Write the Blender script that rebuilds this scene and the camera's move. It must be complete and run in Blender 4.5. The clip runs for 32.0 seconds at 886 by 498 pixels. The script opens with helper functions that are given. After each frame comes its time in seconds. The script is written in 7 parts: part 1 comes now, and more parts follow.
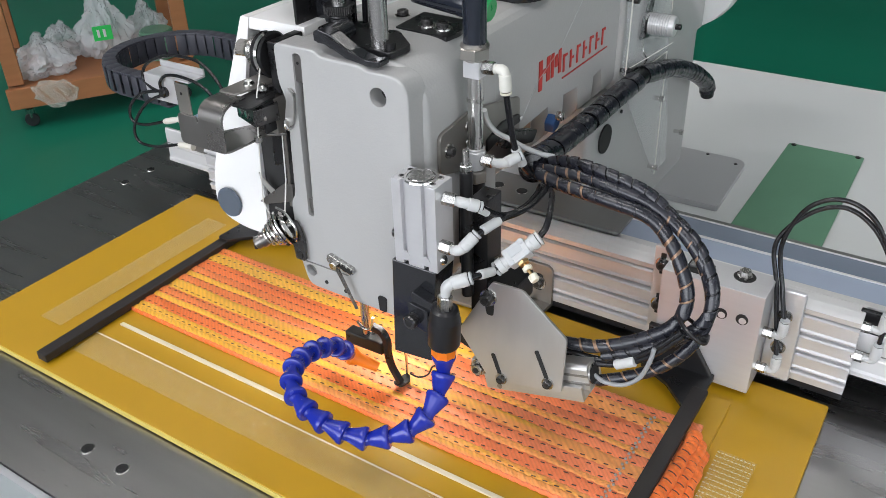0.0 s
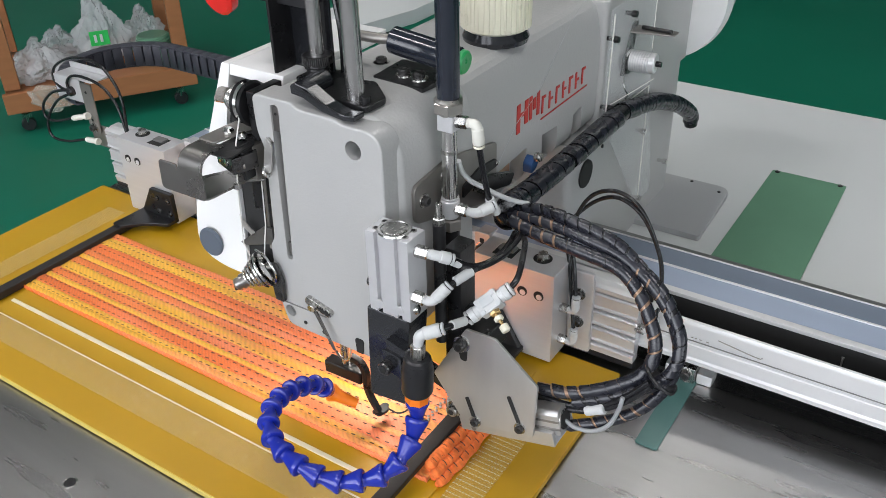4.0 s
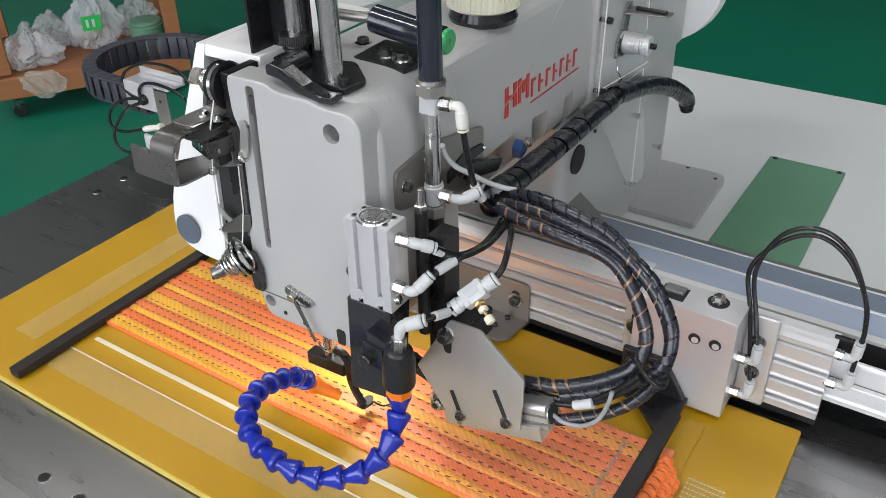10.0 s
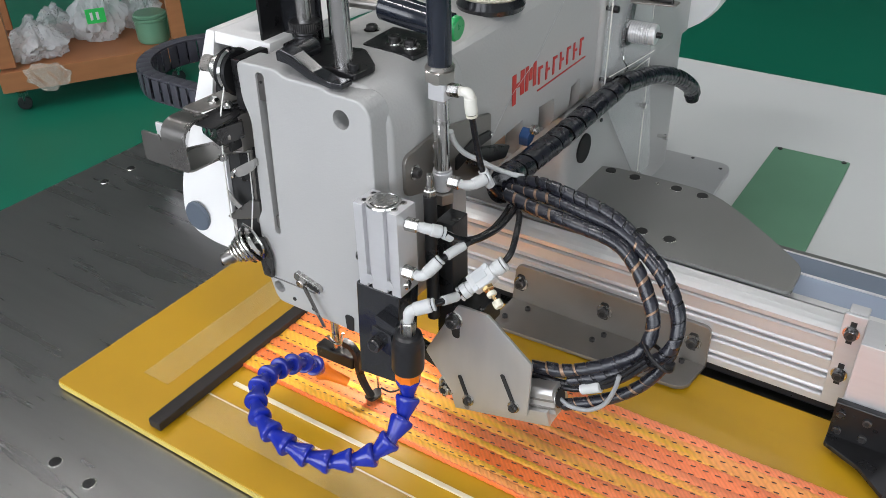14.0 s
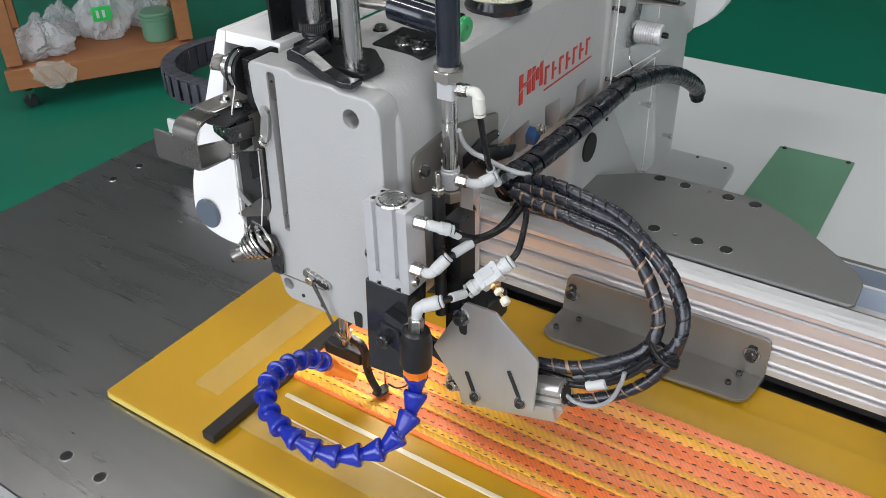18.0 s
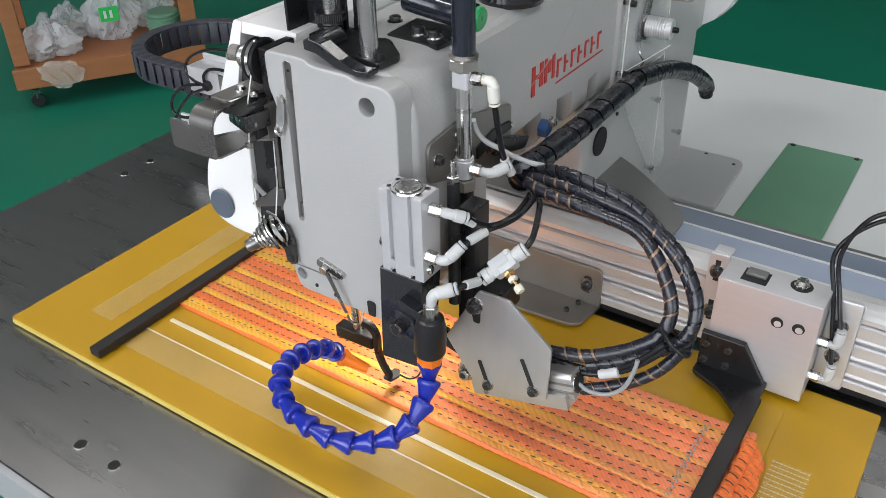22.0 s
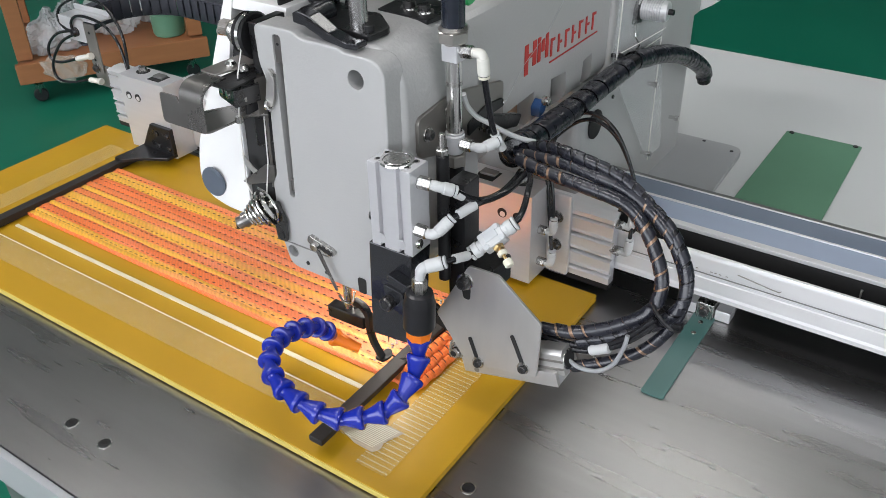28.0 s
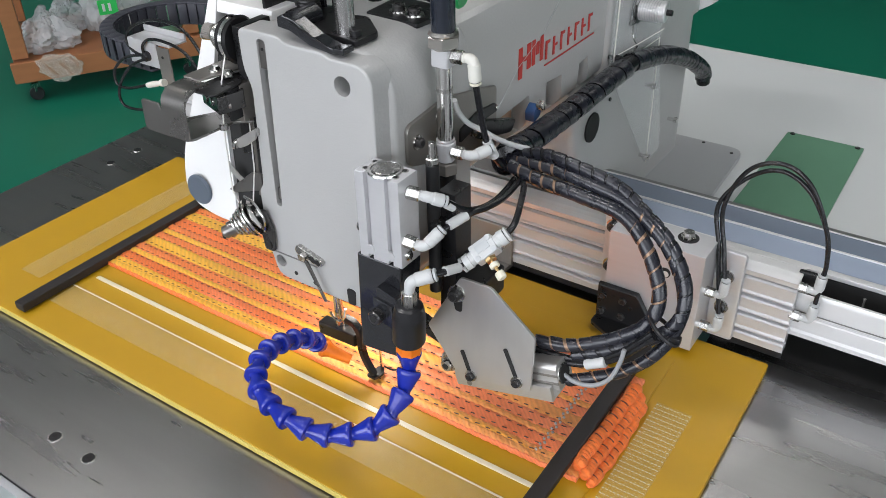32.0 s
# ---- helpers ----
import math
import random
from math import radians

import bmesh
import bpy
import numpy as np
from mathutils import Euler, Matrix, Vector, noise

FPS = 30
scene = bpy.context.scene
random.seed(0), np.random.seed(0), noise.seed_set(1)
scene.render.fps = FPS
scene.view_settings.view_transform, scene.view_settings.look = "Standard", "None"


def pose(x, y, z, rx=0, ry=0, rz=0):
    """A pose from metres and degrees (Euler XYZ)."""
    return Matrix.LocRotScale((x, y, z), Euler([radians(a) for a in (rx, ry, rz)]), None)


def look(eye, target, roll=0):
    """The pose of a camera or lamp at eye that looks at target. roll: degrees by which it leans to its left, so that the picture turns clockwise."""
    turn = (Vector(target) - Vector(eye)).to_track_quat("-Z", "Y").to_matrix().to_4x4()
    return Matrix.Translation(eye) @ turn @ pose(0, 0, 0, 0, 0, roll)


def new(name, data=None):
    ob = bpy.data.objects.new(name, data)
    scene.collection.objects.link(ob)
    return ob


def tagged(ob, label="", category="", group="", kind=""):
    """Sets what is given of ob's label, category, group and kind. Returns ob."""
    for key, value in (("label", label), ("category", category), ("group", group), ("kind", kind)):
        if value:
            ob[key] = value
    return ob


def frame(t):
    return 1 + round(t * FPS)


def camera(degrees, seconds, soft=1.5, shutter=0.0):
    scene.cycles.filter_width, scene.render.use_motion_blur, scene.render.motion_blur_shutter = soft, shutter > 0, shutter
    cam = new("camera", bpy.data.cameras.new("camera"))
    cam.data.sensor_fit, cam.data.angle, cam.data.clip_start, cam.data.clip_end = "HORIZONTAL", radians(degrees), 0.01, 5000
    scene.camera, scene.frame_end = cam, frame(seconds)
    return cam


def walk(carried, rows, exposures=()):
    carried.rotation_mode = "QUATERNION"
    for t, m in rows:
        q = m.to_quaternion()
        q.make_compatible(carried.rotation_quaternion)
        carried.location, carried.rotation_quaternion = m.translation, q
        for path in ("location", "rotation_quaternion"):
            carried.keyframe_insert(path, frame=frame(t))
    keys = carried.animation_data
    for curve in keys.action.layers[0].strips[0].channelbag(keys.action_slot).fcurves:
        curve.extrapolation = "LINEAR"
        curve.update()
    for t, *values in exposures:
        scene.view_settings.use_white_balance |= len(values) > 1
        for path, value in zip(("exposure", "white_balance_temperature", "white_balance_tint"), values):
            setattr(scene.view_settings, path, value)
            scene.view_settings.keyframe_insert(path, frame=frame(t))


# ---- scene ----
cam = camera(54.658, 32.0, soft=0.85)

# seconds, eye, yaw, pitch, lean (degrees)
PATH = [
    (0, (0.34685, -0.32645, 0.48213), 33.7586, -31.8405, -1.8184),
    (0.5, (0.34930, -0.31985, 0.48734), 33.7054, -31.7607, -1.7336),
    (1, (0.35053, -0.31622, 0.49453), 33.7586, -31.6785, -1.7717),
    (1.5, (0.35050, -0.31308, 0.49812), 33.6909, -31.6832, -1.6727),
    (2, (0.34899, -0.30873, 0.50805), 33.7427, -31.7069, -1.6576),
    (2.5, (0.34925, -0.30143, 0.51483), 33.7048, -31.7988, -1.5474),
    (3, (0.35311, -0.30465, 0.51673), 33.6335, -31.8410, -1.4988),
    (3.5, (0.35526, -0.31065, 0.51823), 33.6722, -31.8759, -1.4549),
    (5.5, (0.36277, -0.29913, 0.50005), 33.5717, -32.2556, -1.2499),
    (6, (0.36455, -0.29190, 0.50316), 33.5392, -32.3045, -1.2818),
    (6.5, (0.35974, -0.28490, 0.51077), 33.4909, -32.4109, -1.2335),
    (7, (0.35526, -0.28468, 0.51438), 33.5438, -32.4487, -1.2703),
    (7.5, (0.35437, -0.28404, 0.51323), 33.5556, -32.4671, -1.3016),
    (8, (0.34987, -0.28686, 0.50826), 33.5005, -32.5869, -1.2286),
    (8.5, (0.34776, -0.29053, 0.50615), 33.5703, -32.6253, -1.2749),
    (9, (0.35051, -0.29119, 0.50434), 33.6090, -32.6785, -1.2809),
    (9.5, (0.35131, -0.29012, 0.50076), 33.5834, -32.7562, -1.2467),
    (10, (0.35435, -0.28860, 0.50363), 33.5847, -32.7959, -1.3036),
    (10.5, (0.35343, -0.28950, 0.50229), 33.5908, -32.8272, -1.2658),
    (11, (0.35412, -0.28980, 0.50225), 33.5818, -32.9053, -1.2698),
    (11.5, (0.35423, -0.29347, 0.50196), 33.5859, -32.9860, -1.2517),
    (12, (0.35479, -0.29676, 0.50315), 33.6395, -32.9626, -1.3119),
    (12.5, (0.35497, -0.29696, 0.50403), 33.6469, -33.0542, -1.3064),
    (13, (0.35520, -0.29863, 0.50293), 33.7042, -33.0888, -1.3147),
    (13.5, (0.35447, -0.29904, 0.50067), 33.7344, -33.0910, -1.3371),
    (14, (0.35481, -0.29655, 0.50122), 33.7933, -33.1618, -1.3660),
    (14.5, (0.35420, -0.29704, 0.50164), 33.7856, -33.1821, -1.3495),
    (16.5, (0.35565, -0.30961, 0.50509), 33.9413, -33.2199, -1.3697),
    (17, (0.35575, -0.30853, 0.50228), 34.0296, -33.1831, -1.3735),
    (17.5, (0.35580, -0.30433, 0.50244), 34.0963, -33.2407, -1.4117),
    (18, (0.35580, -0.30305, 0.50477), 34.0803, -33.2740, -1.3545),
    (18.5, (0.35724, -0.30553, 0.50505), 34.1678, -33.1839, -1.4170),
    (19, (0.35806, -0.30889, 0.50573), 34.1832, -33.2093, -1.3940),
    (19.5, (0.35849, -0.31157, 0.50606), 34.2185, -33.2061, -1.3959),
    (20, (0.35761, -0.31541, 0.50755), 34.2333, -33.1569, -1.3671),
    (20.5, (0.35555, -0.31938, 0.50597), 34.2930, -33.1241, -1.3512),
    (21, (0.35791, -0.31635, 0.50420), 34.3455, -33.0920, -1.3342),
    (21.5, (0.35746, -0.31418, 0.50292), 34.3694, -33.0794, -1.3285),
    (22, (0.35462, -0.31406, 0.49911), 34.3542, -33.0673, -1.3155),
    (22.5, (0.35498, -0.31750, 0.49951), 34.3908, -33.0407, -1.2597),
    (23, (0.35794, -0.31883, 0.49951), 34.4588, -33.0724, -1.2900),
    (23.5, (0.35718, -0.32262, 0.50174), 34.4689, -33.0452, -1.3041),
    (24, (0.35544, -0.32348, 0.50221), 34.4850, -33.0687, -1.2624),
    (24.5, (0.35566, -0.32031, 0.49980), 34.5048, -33.0488, -1.2856),
    (25, (0.35651, -0.31532, 0.49958), 34.4966, -33.0998, -1.2310),
    (25.5, (0.35655, -0.31297, 0.49766), 34.5808, -33.0492, -1.2755),
    (27.5, (0.36420, -0.31926, 0.48710), 34.6972, -33.0368, -1.3500),
    (28, (0.36602, -0.31457, 0.48379), 34.6870, -33.0689, -1.3129),
    (28.5, (0.36429, -0.30893, 0.48017), 34.7296, -33.1775, -1.3158),
    (29, (0.36399, -0.29977, 0.47567), 34.7194, -33.1902, -1.3603),
    (29.5, (0.36298, -0.29681, 0.47543), 34.7072, -33.2731, -1.3786),
    (30, (0.36297, -0.29727, 0.47851), 34.7252, -33.2908, -1.4404),
    (30.5, (0.35973, -0.30085, 0.48216), 34.6607, -33.3799, -1.4094),
    (31, (0.35981, -0.29916, 0.48219), 34.6879, -33.3402, -1.4560),
    (31.5, (0.36128, -0.29532, 0.48572), 34.7193, -33.3506, -1.4785),
    (32, (0.35998, -0.29492, 0.48215), 34.7024, -33.3114, -1.4601),
]

# seconds, x and y of the clamped template's near left corner
SHIFT = [
    (0, -0.4001, -0.0331),
    (0.5, -0.4185, -0.0325),
    (1, -0.4374, -0.0318),
    (1.5, -0.4610, -0.0298),
    (2, -0.4794, -0.0289),
    (2.5, -0.4975, -0.0273),
    (3, -0.5195, -0.0266),
    (3.5, -0.5393, -0.0263),
    (4.5, -0.5810, -0.0258),
    (5, -0.6005, -0.0255),
    (5.5, -0.5827, -0.0249),
    (6, -0.5605, -0.0229),
    (6.5, -0.5393, -0.0234),
    (7, -0.5214, -0.0226),
    (7.5, -0.4977, -0.0220),
    (8, -0.4796, -0.0228),
    (8.5, -0.4602, -0.0230),
    (9, -0.4370, -0.0217),
    (9.5, -0.4191, -0.0224),
    (10, -0.3987, -0.0220),
    (10.5, -0.3763, -0.0210),
    (11, -0.3575, -0.0203),
    (11.5, -0.3361, -0.0186),
    (12, -0.3160, -0.0168),
    (12.5, -0.2975, -0.0168),
    (13, -0.2765, -0.0168),
    (13.5, -0.2562, -0.0163),
    (14, -0.2378, -0.0158),
    (14.5, -0.2190, -0.0152),
    (15.5, -0.1755, -0.0142),
    (16.35, -0.1340, -0.0131),
    (16.5, -0.1338, -0.0128),
    (17, -0.1528, -0.0121),
    (17.5, -0.1707, -0.0118),
    (18, -0.1931, -0.0107),
    (18.5, -0.2119, -0.0099),
    (19, -0.2331, -0.0097),
    (19.5, -0.2545, -0.0091),
    (20, -0.2728, -0.0085),
    (20.5, -0.2931, -0.0085),
    (21, -0.3145, -0.0082),
    (21.5, -0.3328, -0.0075),
    (22, -0.3552, -0.0067),
    (22.5, -0.3763, -0.0059),
    (23, -0.3948, -0.0053),
    (23.5, -0.4167, -0.0049),
    (24, -0.4374, -0.0040),
    (24.5, -0.4552, -0.0036),
    (25, -0.4767, -0.0031),
    (25.5, -0.4975, -0.0019),
    (26.5, -0.5385, -0.0010),
    (27.5, -0.5776, -0.0003),
    (28, -0.6007, 0.0006),
    (28.5, -0.5840, -0.0001),
    (29, -0.5653, -0.0002),
    (29.5, -0.5428, -0.0006),
    (30, -0.5232, 0.0003),
    (30.5, -0.5032, 0.0000),
    (31, -0.4822, 0.0000),
    (31.5, -0.4601, -0.0005),
    (32, -0.4424, -0.0000),
]


def cam_pose(eye, yaw, pitch, lean):
    a, b = radians(yaw), radians(pitch)
    ahead = Vector((-math.sin(a) * math.cos(b), math.cos(a) * math.cos(b), math.sin(b)))
    return look(eye, Vector(eye) + ahead, lean)


walk(cam, [(t, cam_pose(e, yw, pt, ln)) for t, e, yw, pt, ln in PATH])

# ---- light: an overcast day through a row of tall windows, and ceiling panels ----
FLOOR, CEIL = -0.80, 3.6
scene.view_settings.exposure = 0.0
world = bpy.data.worlds.new("sky")
scene.world = world
world.use_nodes = True
wn = world.node_tree
sky = wn.nodes.new("ShaderNodeTexSky")
sky.sky_type, sky.sun_disc = "NISHITA", False
sky.sun_elevation, sky.sun_rotation = radians(40), radians(150)
wn.nodes["Background"].inputs["Strength"].default_value = 0.12
wn.links.new(sky.outputs[0], wn.nodes["Background"].inputs["Color"])


def area(name, m, sx, sy, watts, colour):
    d = bpy.data.lights.new(name, "AREA")
    d.shape, d.size, d.size_y, d.energy, d.color = "RECTANGLE", sx, sy, watts, colour
    ob = new(name, d)
    ob.matrix_world = m
    return ob


area("window_light", look((-0.6, -4.1, 1.5), (0.0, 0.2, 0.1)), 6.0, 2.4, 154, (0.925, 0.945, 1.035))
area("window_light", look((5.6, -2.6, 1.5), (0.0, 0.2, 0.0)), 4.0, 2.2, 45, (0.925, 0.945, 1.035))
spot = bpy.data.lights.new("needle_light", "SPOT")
spot.energy, spot.spot_size, spot.spot_blend, spot.shadow_soft_size, spot.color = 0.85, radians(158), 1.0, 0.02, (1.0, 0.94, 0.86)
new("needle_light", spot).matrix_world = look((-0.010, 0.139, 0.1055), (-0.016, 0.128, 0.0))
# x, y and watts of each panel, all out of view
# (1.2, 2.9) and (-2.4, 0.7) are added fill for table and left floor
PANELS = [(-1.6, -1.2, 33), (1.6, -1.2, 33), (-1.6, 2.2, 10), (1.2, 2.9, 5), (-0.5, 3.3, 4), (1.9, 5.4, 6), (-2.4, 0.7, 14)]
for cx, cy, watts in PANELS:
    area("ceiling_light", look((cx, cy, CEIL - 0.08), (cx, cy, 0)), 1.2, 0.3, watts, (1.0, 0.96, 0.97))


# ---- materials ----
def mat(name, colour, rough=0.5, metal=0.0, var=0.12, scale=40.0, bump=0.0, bscale=300.0, coat=0.0, stretch=(1, 1, 1),
        spec=0.5, trans=0.0, sheen=0.0, alpha=1.0, emit=0.0, rvar=0.12, dirt=0.0, second=None, light_drift=0.0, yarn_shade=0.0):
    m = bpy.data.materials.new(name)
    m.use_nodes = True
    nt = m.node_tree
    b = nt.nodes["Principled BSDF"]
    tc = nt.nodes.new("ShaderNodeTexCoord")
    mp = nt.nodes.new("ShaderNodeMapping")
    mp.inputs["Scale"].default_value = stretch
    nt.links.new(tc.outputs["Object"], mp.inputs["Vector"])
    n1 = nt.nodes.new("ShaderNodeTexNoise")
    n1.inputs["Scale"].default_value, n1.inputs["Detail"].default_value = scale, 6
    nt.links.new(mp.outputs[0], n1.inputs["Vector"])
    mix = nt.nodes.new("ShaderNodeMix")
    mix.data_type = "RGBA"
    mix.inputs["A"].default_value = (*[c * (1 - var) for c in colour], 1)
    mix.inputs["B"].default_value = (*[min(1, c * (1 + var)) for c in colour], 1)
    nt.links.new(n1.outputs["Fac"], mix.inputs["Factor"])
    out = mix.outputs["Result"]
    if dirt:
        n3 = nt.nodes.new("ShaderNodeTexNoise")
        n3.inputs["Scale"].default_value, n3.inputs["Detail"].default_value = scale * 0.22, 8
        nt.links.new(tc.outputs["Object"], n3.inputs["Vector"])
        ramp = nt.nodes.new("ShaderNodeMapRange")
        ramp.inputs["From Min"].default_value, ramp.inputs["From Max"].default_value = 0.52, 0.72
        ramp.inputs["To Max"].default_value = dirt
        nt.links.new(n3.outputs["Fac"], ramp.inputs["Value"])
        mx = nt.nodes.new("ShaderNodeMix")
        mx.data_type = "RGBA"
        mx.inputs["B"].default_value = (*[c * 0.45 for c in colour], 1)
        nt.links.new(ramp.outputs[0], mx.inputs["Factor"])
        nt.links.new(out, mx.inputs["A"])
        out = mx.outputs["Result"]
    if second:
        # brighter light painted in: the colour turns paler along the length
        n4 = nt.nodes.new("ShaderNodeTexNoise")
        n4.inputs["Scale"].default_value, n4.inputs["Detail"].default_value = 9, 3
        streak = nt.nodes.new("ShaderNodeMapping")
        streak.inputs["Scale"].default_value = (1, 14 if light_drift else 1, 1)
        nt.links.new(tc.outputs["Object"], streak.inputs["Vector"])
        nt.links.new(streak.outputs[0], n4.inputs["Vector"])
        r4 = nt.nodes.new("ShaderNodeMapRange")
        r4.inputs["From Min"].default_value, r4.inputs["From Max"].default_value = 0.42, 0.62
        val = n4.outputs["Fac"]
        if light_drift:
            sx = nt.nodes.new("ShaderNodeSeparateXYZ")
            nt.links.new(tc.outputs["Object"], sx.inputs[0])
            add = nt.nodes.new("ShaderNodeMath")
            add.operation = "MULTIPLY_ADD"
            add.inputs[1].default_value, add.inputs[2].default_value = 0.9, light_drift
            nt.links.new(sx.outputs["X"], add.inputs[0])
            both = nt.nodes.new("ShaderNodeMath")
            nt.links.new(add.outputs[0], both.inputs[0])
            nt.links.new(n4.outputs["Fac"], both.inputs[1])
            val = both.outputs[0]
        nt.links.new(val, r4.inputs["Value"])
        m4 = nt.nodes.new("ShaderNodeMix")
        m4.data_type = "RGBA"
        m4.inputs["B"].default_value = (*second, 1)
        nt.links.new(r4.outputs[0], m4.inputs["Factor"])
        nt.links.new(out, m4.inputs["A"])
        out = m4.outputs["Result"]
    if yarn_shade:
        # shade in the gaps between neighbouring yarns, multiplied into the base colour
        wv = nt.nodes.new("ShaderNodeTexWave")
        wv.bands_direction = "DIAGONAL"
        wv.inputs["Scale"].default_value, wv.inputs["Distortion"].default_value = yarn_shade, 1.4
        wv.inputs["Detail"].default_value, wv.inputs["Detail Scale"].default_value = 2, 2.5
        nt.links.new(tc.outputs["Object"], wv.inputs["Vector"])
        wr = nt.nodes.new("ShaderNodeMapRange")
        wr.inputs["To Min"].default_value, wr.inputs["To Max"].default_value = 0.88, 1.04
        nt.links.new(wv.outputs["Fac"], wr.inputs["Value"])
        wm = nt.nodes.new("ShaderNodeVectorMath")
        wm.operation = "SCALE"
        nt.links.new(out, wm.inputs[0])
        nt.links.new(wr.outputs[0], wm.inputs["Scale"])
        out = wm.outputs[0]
    nt.links.new(out, b.inputs["Base Color"])
    rr = nt.nodes.new("ShaderNodeMapRange")
    rr.inputs["To Min"].default_value, rr.inputs["To Max"].default_value = max(0.02, rough - rvar), min(1, rough + rvar)
    nt.links.new(n1.outputs["Fac"], rr.inputs["Value"])
    nt.links.new(rr.outputs[0], b.inputs["Roughness"])
    b.inputs["Metallic"].default_value = metal
    b.inputs["Specular IOR Level"].default_value = spec
    b.inputs["Coat Weight"].default_value = coat
    b.inputs["Transmission Weight"].default_value = trans
    b.inputs["Sheen Weight"].default_value = sheen
    b.inputs["Alpha"].default_value = alpha
    if emit:
        b.inputs["Emission Color"].default_value = (*colour, 1)
        b.inputs["Emission Strength"].default_value = emit
    if bump:
        n2 = nt.nodes.new("ShaderNodeTexNoise")
        n2.inputs["Scale"].default_value, n2.inputs["Detail"].default_value = bscale, 4
        nt.links.new(mp.outputs[0], n2.inputs["Vector"])
        bp = nt.nodes.new("ShaderNodeBump")
        bp.inputs["Strength"].default_value, bp.inputs["Distance"].default_value = bump, 0.001
        nt.links.new(n2.outputs["Fac"], bp.inputs["Height"])
        nt.links.new(bp.outputs[0], b.inputs["Normal"])
    return m


